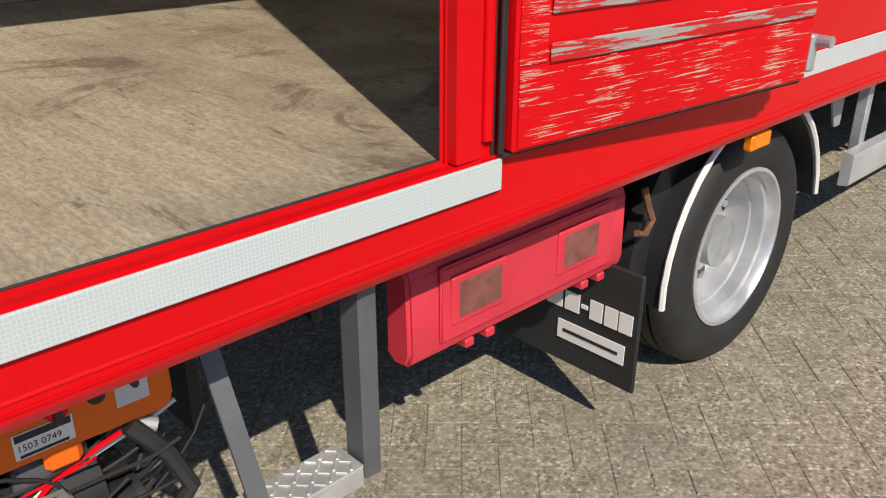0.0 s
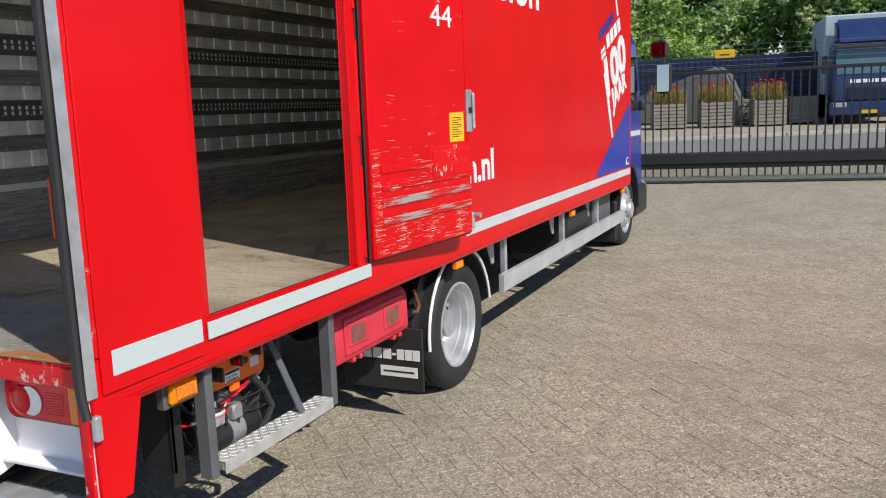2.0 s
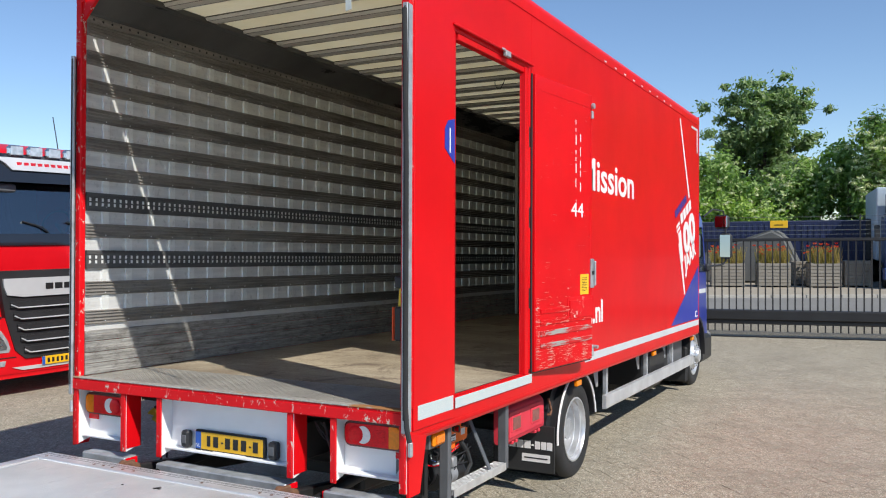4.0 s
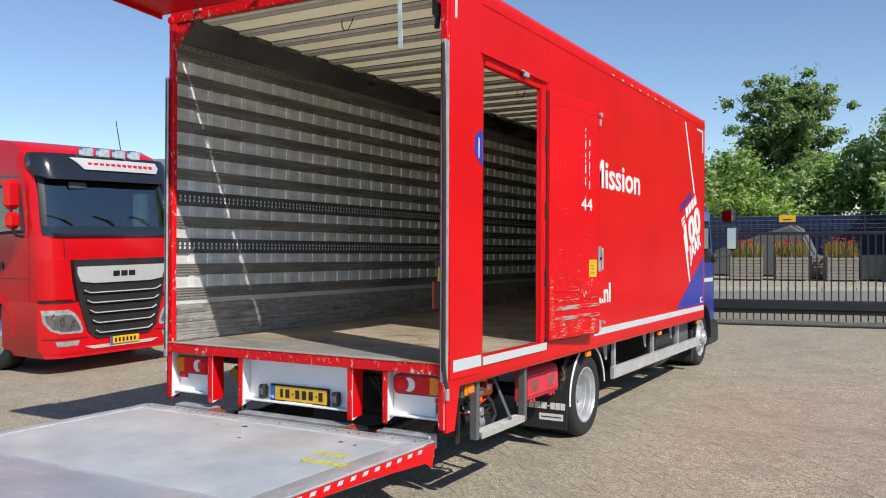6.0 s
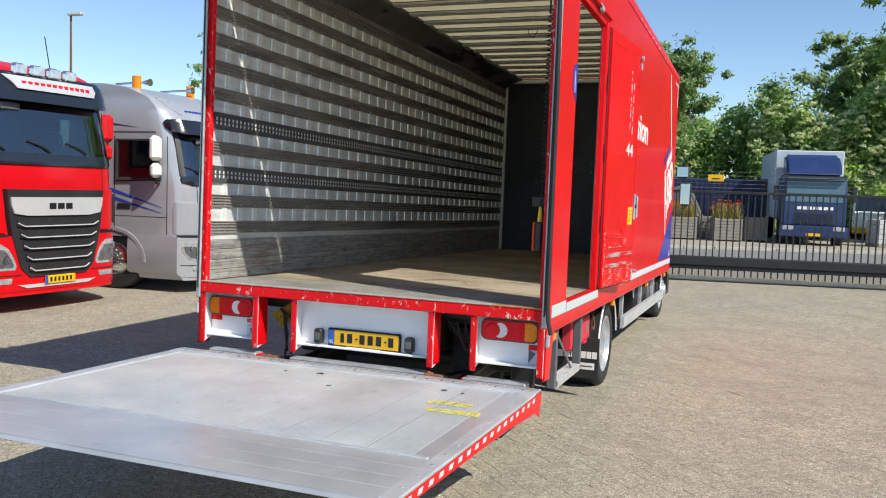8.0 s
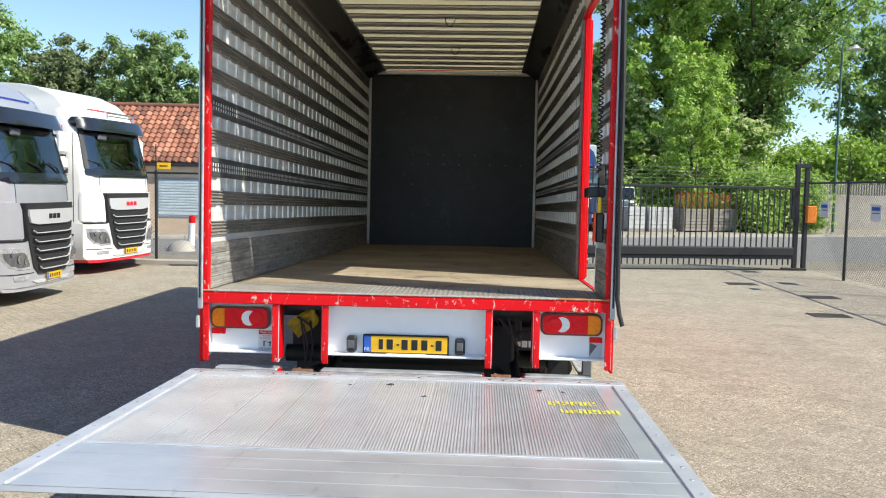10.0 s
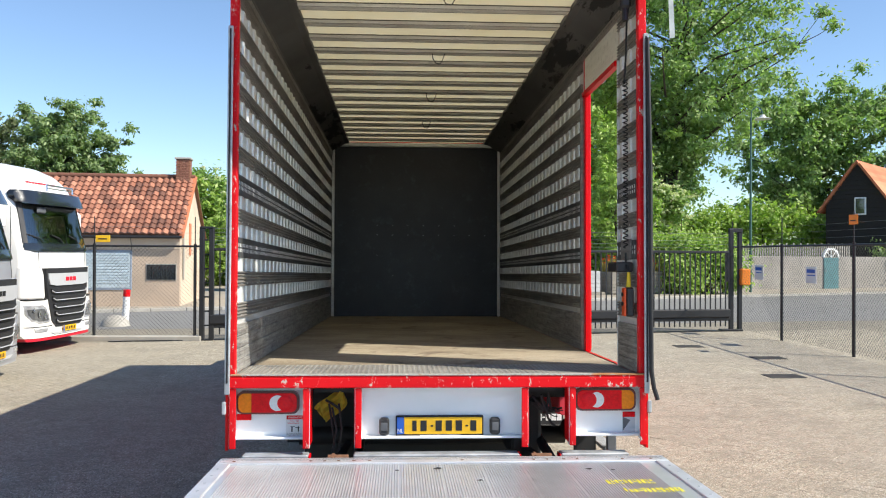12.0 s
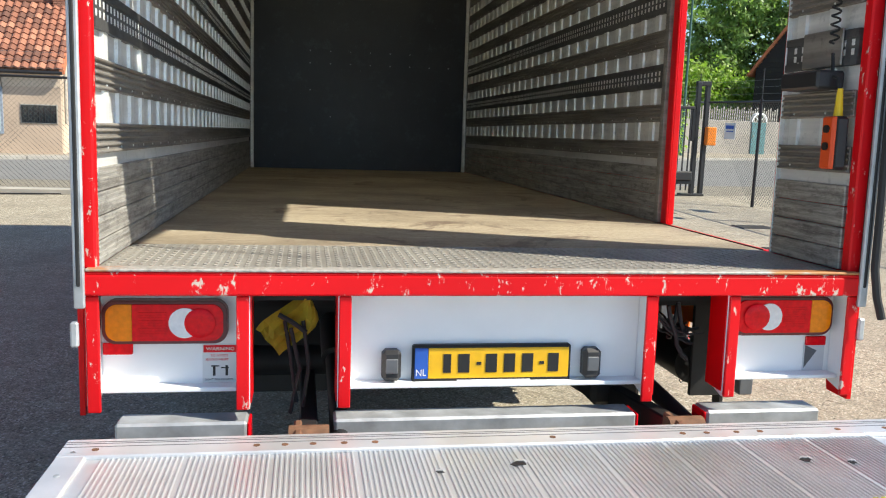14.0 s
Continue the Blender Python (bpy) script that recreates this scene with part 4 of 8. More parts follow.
# corner brackets, bumper beams, lift arms, underbody
for s in (1, -1):
    g = G().prism([(-0.012, 0.98), (0.175, 0.94), (0.165, 0.90), (0.105, 0.645), (-0.012, 0.645)], "x", s * 1.268, s * 1.284)
    part("corner_bracket", g, M["red"], truck, "red corner bracket")
    part("corner_marker", G().box(s * 1.28, s * 1.305, -0.025, 0.0, 0.86, 0.94, 0.006), M["galvanised"], truck)
for x0, x1 in ((-1.185, -0.79), (-0.52, 0.49), (0.745, 1.165)):
    b = part("bumper_beam", G().box(x0, x1, -0.02, 0.085, 0.515, 0.615, 0.008), M["galvanised"], truck, "galvanised bumper beam")
    part("end_cap", G().box(x1, x1 + 0.01, -0.015, 0.08, 0.52, 0.61, 0.004) if x1 < 0.6 else G().box(x0 - 0.01, x0, -0.015, 0.08, 0.52, 0.61, 0.004), M["lens_red"], b)
for x in (-0.60, 0.60):
    part("lift_arm", G().box(x - 0.03, x + 0.03, 0, 1.15, -0.05, 0.05, 0.006, Matrix.Translation((0, -0.18, 0.575)) @ Matrix.Rotation(-0.10, 4, "X")), M["dark_steel"], truck, "dark lift arm")
    part("lift_cylinder", G().cyl((x + 0.10, -0.05, 0.55), (x + 0.10, 0.75, 0.62), 0.032, 14).cyl((x + 0.10, 0.7, 0.62), (x + 0.10, 1.2, 0.66), 0.048, 14), M["dark_steel"], truck, smooth=True)
    part("pivot_lug", G().cyl((x - 0.06, -0.15, 0.61), (x + 0.06, -0.15, 0.61), 0.035, 14).box(x - 0.045, x - 0.02, -0.2, -0.08, 0.56, 0.64, 0.006), M["rust"], truck, "rusty pivot lug")
for s in (-0.43, 0.43):
    part("chassis_rail", G().box(s - 0.035, s + 0.035, 0.2, 8.9, 0.70, 0.93, 0.01), M["dark_steel"], truck)
part("cross_tube", G().cyl((-0.95, 0.95, 0.55), (0.95, 0.95, 0.55), 0.065, 16), M["dark_steel"], truck, smooth=True)
for y in (0.4, 1.7, 3.9, 5.4):
    part("cross_member", G().box(-1.1, 1.1, y, y + 0.07, 0.90, 0.965), M["dark_steel"], truck)
part("axle", G().cyl((-1.0, 2.95, 0.45), (1.0, 2.95, 0.45), 0.07, 14).rev([(0.0, -0.2), (0.13, -0.16), (0.19, 0.0), (0.13, 0.16), (0.0, 0.2)], (0, 2.95, 0.45), "x", 18), M["dark_steel"], truck, smooth=True)
part("axle", G().cyl((-1.0, 7.80, 0.58), (1.0, 7.80, 0.58), 0.06, 14), M["dark_steel"], truck, smooth=True)
part("under_shield", G().box(-0.95, 0.62, 1.30, 1.33, 0.30, 0.95), M["black_rubber"], truck)
for x in (-0.5, 0.5):
    part("air_bag", G().cyl((x, 3.35, 0.45), (x, 3.35, 0.72), 0.12, 16), M["black_rubber"], truck, smooth=True)


def wheel(x, y, z, r, rim_r, s, dual):
    """Tyre with grooves and a deep steel rim; s: side that it faces."""
    w = part("wheel", G().cyl((x - s * 0.12, y, z), (x - s * 0.05, y, z), 0.085, 20), M["galvanised"], truck, "black tyre on silver steel rim", True)
    t = []
    wd = 0.27
    prof = [(rim_r + 0.005, 0.0), (rim_r + 0.02, 0.012), (r * 0.86, 0.022), (r * 0.93, 0.012), (r * 0.975, -0.006), (r, -0.028)]
    inner = []
    for k in range(4):
        h = -0.055 - k * 0.048
        inner += [(r, h), (r - 0.012, h - 0.002), (r - 0.012, h - 0.010), (r, h - 0.012)]
    prof = prof + inner + [(r, -wd + 0.03), (r * 0.97, -wd + 0.008), (r * 0.86, -wd), (rim_r, -wd + 0.01)]
    part("tyre", G().rev([(a, s * b) for a, b in prof], (x, y, z), "x", 56), M["black_rubber"], w, smooth=True)
    rp = [(rim_r + 0.012, 0.004), (rim_r + 0.012, 0.012), (rim_r, 0.014), (rim_r - 0.008, 0.004), (rim_r - 0.012, -0.022), (rim_r - 0.028, -0.026), (rim_r - 0.030, -0.070), (rim_r - 0.038, -0.074), (rim_r - 0.040, -0.150), (rim_r - 0.05, -0.165), (rim_r - 0.075, -0.162), (0.15, -0.135), (0.13, -0.125), (0.115, -0.125), (0.105, -0.105), (0.0, -0.100)] if dual else \
         [(rim_r + 0.012, 0.004), (rim_r + 0.012, 0.012), (rim_r, 0.014), (rim_r - 0.02, 0.0), (rim_r - 0.03, -0.03), (rim_r - 0.06, -0.01), (0.16, 0.035), (0.12, 0.04), (0.10, 0.03), (0.095, 0.07), (0.085, 0.085), (0.0, 0.088)]
    part("rim", G().rev([(a, s * b) for a, b in rp], (x, y, z), "x", 48), M["alu_bright"], w, "silver steel rim", smooth=True)
    for k in range(8):
        a = k * math.pi / 4
        d = -0.122 if dual else 0.04
        cy, cz = y + 0.135 * math.cos(a), z + 0.135 * math.sin(a)
        part("wheel_nut", G().cyl((x + s * (d - 0.02), cy, cz), (x + s * (d + 0.02), cy, cz), 0.013, 8), M["galvanised"], w)
    g = G()
    for k in range(8):
        a = (k + 0.5) * math.pi / 4
        d = -0.146 if dual else -0.012
        rr = 0.170 if dual else rim_r - 0.065
        cy, cz = y + rr * math.cos(a), z + rr * math.sin(a)
        g.cyl((x + s * (d - 0.004), cy, cz), (x + s * (d + 0.006), cy, cz), 0.025, 12)
    part("rim_holes", g, M["ink"], w)
    return w


for s in (1, -1):
    wheel(s * 1.135, 2.95, 0.462, 0.405, 0.255, s, True)
    wheel(s * 0.845, 2.95, 0.462, 0.405, 0.255, s, True)
    wheel(s * 1.10, 7.80, 0.592, 0.405, 0.255, s, False)
    # mudguard with a pale edge, and the flap behind the wheel
    arc = [(2.95 + 0.475 * math.cos(a), 0.47 + 0.475 * math.sin(a)) for a in np.linspace(math.radians(8), math.radians(186), 20)]
    arc2 = [(2.95 + 0.455 * math.cos(a), 0.47 + 0.455 * math.sin(a)) for a in np.linspace(math.radians(8), math.radians(186), 20)]
    mg = part("mudguard", G().prism(arc + arc2[::-1], "x", s * 0.62, s * 1.165), M["black_plastic"], truck, "black mudguard with pale edging", smooth=True)
    part("edging", G().tube([(s * 1.168, a, b) for a, b in arc], 0.010, 6), M["white_vinyl"], mg, smooth=True)
    part("mudguard_lip", G().prism([(2.95 + 0.44 * math.cos(a), 0.47 + 0.44 * math.sin(a)) for a in np.linspace(math.radians(100), math.radians(186), 12)] + [(2.95 + 0.56 * math.cos(a), 0.47 + 0.56 * math.sin(a)) for a in np.linspace(math.radians(186), math.radians(120), 12)], "x", s * 1.06, s * 1.10), M["black_plastic"], mg)
g = G()
g.box(0.70, 1.21, 2.30, 2.315, 0.235, 0.60, 0.004)
mf = part("mud_flap", g, M["black_rubber"], truck, "black mud flap with white bars and pale label")
g = G()
for i, (x0, w) in enumerate(((0.72, 0.05), (0.78, 0.05), (0.84, 0.05), (0.90, 0.055), (0.965, 0.05), (1.022, 0.022), (1.052, 0.042), (1.102, 0.042), (1.15, 0.042))):
    part("flap_bar", G().box(x0, x0 + w, 2.296, 2.2995, 0.415 if i != 5 else 0.438, 0.475 if i != 5 else 0.450), M["white_vinyl"], mf)
part("flap_label", G().box(0.945, 1.175, 2.296, 2.2995, 0.315, 0.375), M["white_vinyl"], mf)
part("label_bar", G().box(0.965, 1.155, 2.2945, 2.2955, 0.340, 0.350), M["black_plastic"], mf)
part("mud_flap", G().box(-1.21, -0.70, 2.30, 2.315, 0.235, 0.60, 0.004), M["black_rubber"], truck, "black mud flap")
part("flap_bar", G().box(-0.98, -0.80, 2.296, 2.2995, 0.415, 0.475), M["white_vinyl"], truck)
part("flap_bar", G().box(-0.98, -0.84, 2.296, 2.2995, 0.32, 0.37), M["white_vinyl"], truck)

# red plastic locker under the side
rb = part("plastic_locker", G().prism([(1.04, 0.845), (1.075, 0.835), (1.105, 0.80), (1.11, 0.62), (1.10, 0.585), (1.06, 0.578), (1.03, 0.60), (1.03, 0.845)], "y", 1.575, 2.345), M["red_plastic"], truck, "faded red plastic tool locker", bevel=0.014)
part("locker_lid", G().prism([(1.115, 0.80), (1.118, 0.62), (1.108, 0.615), (1.106, 0.805)], "y", 1.66, 2.28), M["red_plastic"], rb, bevel=0.004)
for y0 in (1.70, 2.06):
    wf = part("window_frame", G().box(1.112, 1.124, y0 - 0.012, y0 + 0.162, 0.655, 0.775, 0.006), M["red_plastic"], rb)
    part("window_pane", G().box(1.120, 1.1265, y0 + 0.008, y0 + 0.142, 0.672, 0.76, 0.002), M["smoke"], wf)
for y0 in (1.77, 1.84, 2.20, 2.27):
    part("locker_foot", G().box(1.05, 1.10, y0 - 0.015, y0 + 0.015, 0.56, 0.585, 0.005), M["red_plastic"], rb)
part("locker_back", G().box(0.74, 0.80, 1.55, 1.585, 0.58, 0.90, 0.01), M["black_plastic"], truck)

M["mark_lead"] = plain("blue lead", (0.03, 0.10, 0.40), 0.5)
M["grey_bar"] = plain("grey painted bar", (0.24, 0.245, 0.255), 0.5, 0.2, vary=0.12, scale=9)
M["tread_bright"] = plain("bright chequer plate", (0.66, 0.66, 0.65), 0.38, 0.55, vary=0.15, scale=14, bump=0.2)
# side step with tread plate
step = part("side_step", G().box(1.155, 1.225, 0.60, 1.345, 0.495, 0.53, 0.006), M["grey_bar"], truck, "grey side step with tread plate top")
g = G().box(1.145, 1.232, 0.60, 1.345, 0.530, 0.534).box(1.228, 1.233, 0.60, 1.345, 0.485, 0.532, 0.002)
for i in range(30):
    for k in range(4):
        a = 0.75 if (i + k) % 2 else -0.75
        g.box(-0.0115, 0.0115, -0.0032, 0.0032, 0, 0.0035, 0.0012, Matrix.Translation((1.156 + 0.022 * k, 0.615 + i * 0.0245, 0.5335)) @ Matrix.Rotation(a, 4, "Z"))
part("step_tread", g, M["tread_bright"], step, "chequered aluminium tread")
for y in (0.555, 1.375):
    part("step_post", G().box(1.165, 1.228, y - 0.021, y + 0.021, 0.487, 0.93, 0.006), M["grey_paint"], step, "grey painted steel post")
part("step_brace", G().prism([(1.205, 0.532), (1.213, 0.532), (1.02, 0.94), (1.012, 0.94)], "y", 1.118, 1.156), M["grey_paint"], step, "grey flat steel brace")

# lift control panel and the wiring behind it
cp = part("control_panel", G().prism([(0.68, 0.872), (1.03, 0.872), (1.06, 0.86), (1.062, 0.755), (1.045, 0.735), (0.70, 0.742), (0.69, 0.755)], "x", 1.06, 1.088), M["orange"], truck, "orange lift control panel", bevel=0.005)
for y, r, z in ((0.745, 0.028, 0.812), (0.865, 0.022, 0.835), (0.985, 0.02, 0.845)):
    k = part("switch_knob", G().cyl((1.088, y, z), (1.104, y, z), r, 18).cyl((1.104, y, z), (1.122, y, z), r * 0.75, 14).box(1.104, 1.134, y - r * 0.3, y + r * 0.3, z - r, z + r, 0.004), M["black_plastic"], cp, "black switch knob", True)
part("red_button", G().cyl((1.104, 0.865, 0.835), (1.126, 0.865, 0.835), 0.0165, 16), M["lens_red"], cp)
part("key_switch", G().cyl((1.088, 0.935, 0.815), (1.094, 0.935, 0.815), 0.015, 14), M["ink"], cp)
lb = part("label", G().box(1.0885, 1.0898, 0.805, 0.895, 0.755, 0.80), M["sticker"], cp, "white data label")
part("label_bar", G().box(1.0899, 1.0906, 0.808, 0.892, 0.786, 0.798), M["ink"], lb)
part("label_bar", G().box(1.0899, 1.0906, 0.812, 0.885, 0.757, 0.762), M["ink"], lb)
words("label_text", "1503 0749", 0.0165, side_right(1.09, 0.809, 0.768), M["ink"], lb, "", 0.95, 0.0003)
part("label", G().box(1.0885, 1.0898, 0.965, 1.02, 0.775, 0.815), M["tape_grey"], cp)
part("mount_lug", G().box(1.062, 1.085, 0.845, 0.905, 0.70, 0.75, 0.010), M["orange"], cp)
sm = part("side_marker", G().box(1.20, 1.228, 0.365, 0.50, 0.828, 0.905, 0.010), M["amber"], truck, "amber side marker lamp")
part("marker_bulge", G().box(1.225, 1.236, 0.385, 0.48, 0.842, 0.892, 0.008), M["amber_deep"], sm, "darker amber centre")
part("marker_bracket", G().box(1.17, 1.205, 0.35, 0.51, 0.815, 0.915, 0.004), M["grey_paint"], truck)
for y, z in ((2.72, 0.885), (5.15, 0.885), (7.05, 0.885)):
    part("side_marker", G().box(1.215, 1.245, y, y + 0.11, z - 0.03, z + 0.018, 0.006), M["amber"], truck, "amber side marker lamp")
rng = random.Random(9)
part("pump_motor", G().cyl((1.0, 0.62, 0.60), (1.0, 0.93, 0.60), 0.085, 20), M["dark_steel"], truck, "dark pump motor", True)
part("pump_tank", G().box(0.98, 1.06, 0.80, 0.92, 0.66, 0.72, 0.01), M["grey_paint"], truck, "grey valve block")
part("coupling", G().cyl((1.06, 1.0, 0.715), (1.07, 1.03, 0.70), 0.014, 10), M["galvanised"], truck, smooth=True)
part("pump_bracket", G().box(0.93, 1.08, 0.50, 0.52, 0.50, 0.90, 0.004).box(1.06, 1.08, 0.50, 0.56, 0.45, 0.9, 0.004), M["dark_steel"], truck)
for i in range(34):
    ya, yb = rng.uniform(0.56, 0.80), rng.uniform(0.78, 1.10)
    za, zb, dip = rng.uniform(0.62, 0.76), rng.uniform(0.56, 0.74), rng.uniform(0.02, 0.16)
    xa, xb = rng.uniform(0.98, 1.11), rng.uniform(0.98, 1.11)
    pts = []
    for k in range(13):
        q = k / 12
        pts.append((xa + (xb - xa) * q + 0.014 * math.sin(7 * q + i), ya + (yb - ya) * q + 0.03 * math.sin(9 * q + 2 * i), za + (zb - za) * q - dip * math.sin(math.pi * q)))
    c = ("lens_red", "sticker", "mark_lead", "grey_paint")[i // 6 % 4] if i % 6 == 0 else "black_rubber"
    part("cable", G().tube(pts, rng.choice([0.0025, 0.0035, 0.005]), 6), M[c], truck, smooth=True)
part("pump_body", G().cyl((1.05, 0.66, 0.55), (1.05, 0.97, 0.55), 0.062, 22), M["dark_steel"], truck, "black pump motor", True)
part("pump_cap", G().cyl((1.05, 0.97, 0.55), (1.05, 0.985, 0.55), 0.064, 22).cyl((1.05, 0.985, 0.55), (1.05, 1.0, 0.55), 0.03, 14), M["black_plastic"], truck, smooth=True)
part("pump_flange", G().cyl((1.05, 0.80, 0.55), (1.05, 0.88, 0.55), 0.066, 22).box(1.07, 1.115, 0.81, 0.87, 0.60, 0.665, 0.008), M["grey_bar"], truck, "bare grey pump flange", True)
part("valve", G().box(1.05, 1.10, 0.70, 0.78, 0.60, 0.66, 0.008).cyl((1.075, 0.74, 0.66), (1.075, 0.74, 0.70), 0.012, 10), M["galvanised"], truck, "bare metal valve")
pts = [(1.08, 0.98, 0.73), (1.10, 1.03, 0.66), (1.11, 1.06, 0.58), (1.10, 1.02, 0.52), (1.06, 0.92, 0.50), (1.03, 0.80, 0.50)]
part("hose", G().tube(pts, 0.016, 8), M["black_rubber"], truck, "thick black hose", True)
part("chassis_box", G().box(0.50, 0.70, 0.45, 1.2, 0.48, 0.88, 0.02), M["dark_steel"], truck)
part("chain_hook", G().tube([(1.12, 2.40, 0.80), (1.13, 2.41, 0.75), (1.13, 2.44, 0.70), (1.13, 2.41, 0.665), (1.13, 2.37, 0.68)], 0.010, 6), M["rust"], truck, smooth=True)

# side guard and what shows behind it
for s in (1, -1):
    sg = part("side_guard", G().prism([(s * 1.19, 0.54), (s * 1.225, 0.545), (s * 1.228, 0.56), (s * 1.228, 0.645), (s * 1.225, 0.66), (s * 1.19, 0.665)], "y", 3.545, 7.18), M["alu"], truck, "grey aluminium side guard rail")
    for y in (3.70, 5.1, 6.25):
        part("guard_post", G().box(s * 1.15, s * 1.19, y - 0.02, y + 0.02, 0.60, 0.92, 0.004), M["galvanised"], sg)
        part("guard_bracket", G().prism([(y - 0.17, 0.92), (y - 0.02, 0.92), (y - 0.02, 0.72), (y - 0.07, 0.72)], "x", s * 1.10, s * 1.108), M["galvanised"], sg)
    part("fuel_tank", G().box(s * 0.55, s * 1.13, 5.35, 6.15, 0.42, 0.88, 0.07), M["black_plastic"], truck, "dark fuel tank")
    part("battery_box", G().box(s * 0.60, s * 1.12, 6.40, 7.05, 0.50, 0.90, 0.03), M["grey_paint"], truck, "grey battery box")
    arc = [(7.80 + 0.52 * math.cos(a), 0.60 + 0.52 * math.sin(a)) for a in np.linspace(math.radians(-5), math.radians(185), 18)]
    arc2 = [(7.80 + 0.48 * math.cos(a), 0.60 + 0.48 * math.sin(a)) for a in np.linspace(math.radians(-5), math.radians(185), 18)]
    part("mudguard", G().prism(arc + arc2[::-1], "x", s * 0.75, s * 1.16), M["black_plastic"], truck, smooth=True)
    part("mudguard_skirt", G().box(s * 0.80, s * 1.14, 7.22, 7.29, 0.30, 0.75, 0.02), M["black_rubber"], truck)
for x in (0.3, -0.3):
    part("air_tank", G().cyl((x, 4.2, 0.62), (x, 5.0, 0.62), 0.14, 18), M["dark_steel"], truck, smooth=True)

# cab
prof = [(7.40, 0.62), (7.40, 2.42), (7.60, 2.62), (8.35, 2.62), (8.62, 2.48), (8.92, 1.70), (8.98, 0.62)]
cab = part("cab", G().prism(prof, "x", -1.065, 1.065), M["cab_blue"], truck, "blue truck cab", bevel=0.06)
part("side_window", G().prism([(7.75, 1.70), (7.75, 2.34), (8.50, 2.34), (8.74, 1.70)], "x", 1.068, 1.073), M["glass_dark"], cab, "dark side window")
part("cab_door_line", G().box(1.066, 1.071, 7.6, 7.615, 0.8, 2.40), M["ink"], cab)
part("bumper", G().box(-1.1, 1.1, 8.9, 9.08, 0.45, 0.85, 0.06), M["grey_paint"], cab)
part("cab_step", G().box(0.9, 1.12, 8.3, 9.0, 0.42, 0.80, 0.05), M["black_plastic"], cab, "black cab step")
part("mirror_arm", G().tube([(1.05, 8.72, 2.50), (1.12, 9.05, 2.62), (1.25, 9.16, 2.60), (1.28, 9.17, 2.40), (1.29, 9.17, 1.86), (1.24, 9.14, 1.80), (1.08, 8.82, 1.78)], 0.014, 8), M["black_plastic"], cab, "thin black mirror arm", smooth=True)
part("arm_foot", G().box(1.04, 1.13, 8.76, 8.88, 1.70, 1.82, 0.03), M["black_plastic"], cab)
for x0, x1, z0, z1 in ((1.12, 1.335, 2.335, 2.545), (1.19, 1.375, 1.89, 2.27)):
    mb = part("mirror", G().box(x0, x1, 9.13, 9.24, z0, z1, 0.04), M["black_plastic"], cab, "black wing mirror")
    part("mirror_glass", G().prism([(x0 + 0.022, 9.112), (x1 - 0.022, 9.128), (x1 - 0.022, 9.132), (x0 + 0.022, 9.132)], "z", z0 + 0.025, z1 - 0.025), M["mirror"], mb)
part("cab_stripe", G().box(1.066, 1.070, 7.42, 8.8, 1.40, 1.46), M["tape_grey"], cab, "pale stripe")

# loading platform of the tail lift
pf = part("lift_platform", G().prism([(-0.20, 0.652), (-2.33, 0.652), (-2.36, 0.638), (-2.33, 0.625), (-0.55, 0.56), (-0.26, 0.54), (-0.20, 0.56)], "x", -1.31, 1.31), M["lift"], truck, "lowered ribbed aluminium lift platform")
for k in range(10):
    x0 = -1.20 + k * 0.2345
    g = G()
    for i in range(16):
        xa = x0 + 0.004 + i * 0.0142
        g.prism([(xa, 0.6522), (xa + 0.0025, 0.6562), (xa + 0.0055, 0.6562), (xa + 0.008, 0.6522)], "y", -1.78, -0.33)
    part("platform_plank", g, M["lift"], pf, "ribbed aluminium plank")
g = G()
for k in range(4):
    y0 = -1.80 - k * 0.135
    g.prism([(y0, 0.6522), (y0 - 0.003, 0.6542), (y0 - 0.126, 0.6542), (y0 - 0.130, 0.6522)], "x", -1.245, 1.245)
part("ramp_planks", g, M["lift"], pf, "smooth aluminium ramp")
part("plank_joint", G().box(-1.22, 1.22, -1.80, -1.775, 0.6525, 0.6595, 0.002), M["alu"], pf)
for s in (1, -1):
    e = part("edge_profile", G().box(s * 1.235, s * 1.315, -2.33, -0.20, 0.648, 0.662, 0.004), M["alu"], pf, "aluminium edge profile")
    g = G()
    for i in range(13):
        g.cyl((s * 1.275, -0.3 - i * 0.158, 0.660), (s * 1.275, -0.3 - i * 0.158, 0.664), 0.008, 8)
    tagged(part("edge_rivets", g, M["galvanised"], e), kind="stuff")
part("hinge_profile", G().box(-1.315, 1.315, -0.33, -0.20, 0.649, 0.664, 0.004), M["alu"], pf)
g = G()
for x in (-1.22, -0.78, -0.70, -0.62, -0.53, -0.44, 0.10, 0.52, 0.60, 0.70, 0.78, 1.05, 1.22):
    g.cyl((x, -0.285, 0.662), (x, -0.285, 0.6655), 0.010, 8)
for y in (-0.225, -0.238, -0.262):
    part("profile_groove", G().box(-1.31, 1.31, y - 0.002, y + 0.002, 0.6636, 0.6646), M["grey_paint"], pf)
tagged(part("hinge_rivets", g, M["rust"], pf), kind="stuff")
side = part("hazard_side", G().prism([(-0.24, 0.648), (-2.30, 0.648), (-2.30, 0.612), (-0.95, 0.585), (-0.32, 0.545), (-0.24, 0.50), (-0.20, 0.648)], "x", 1.3155, 1.319), M["red"], pf, "red side with white blocks")
for i in range(17):
    y = -0.36 - i * 0.115
    part("hazard_block", G().prism([(y, 0.641), (y - 0.044, 0.641), (y - 0.058, 0.619), (y - 0.014, 0.619)], "x", 1.3195, 1.3215), M["tape_grey"], side)
prng_ = random.Random(6)
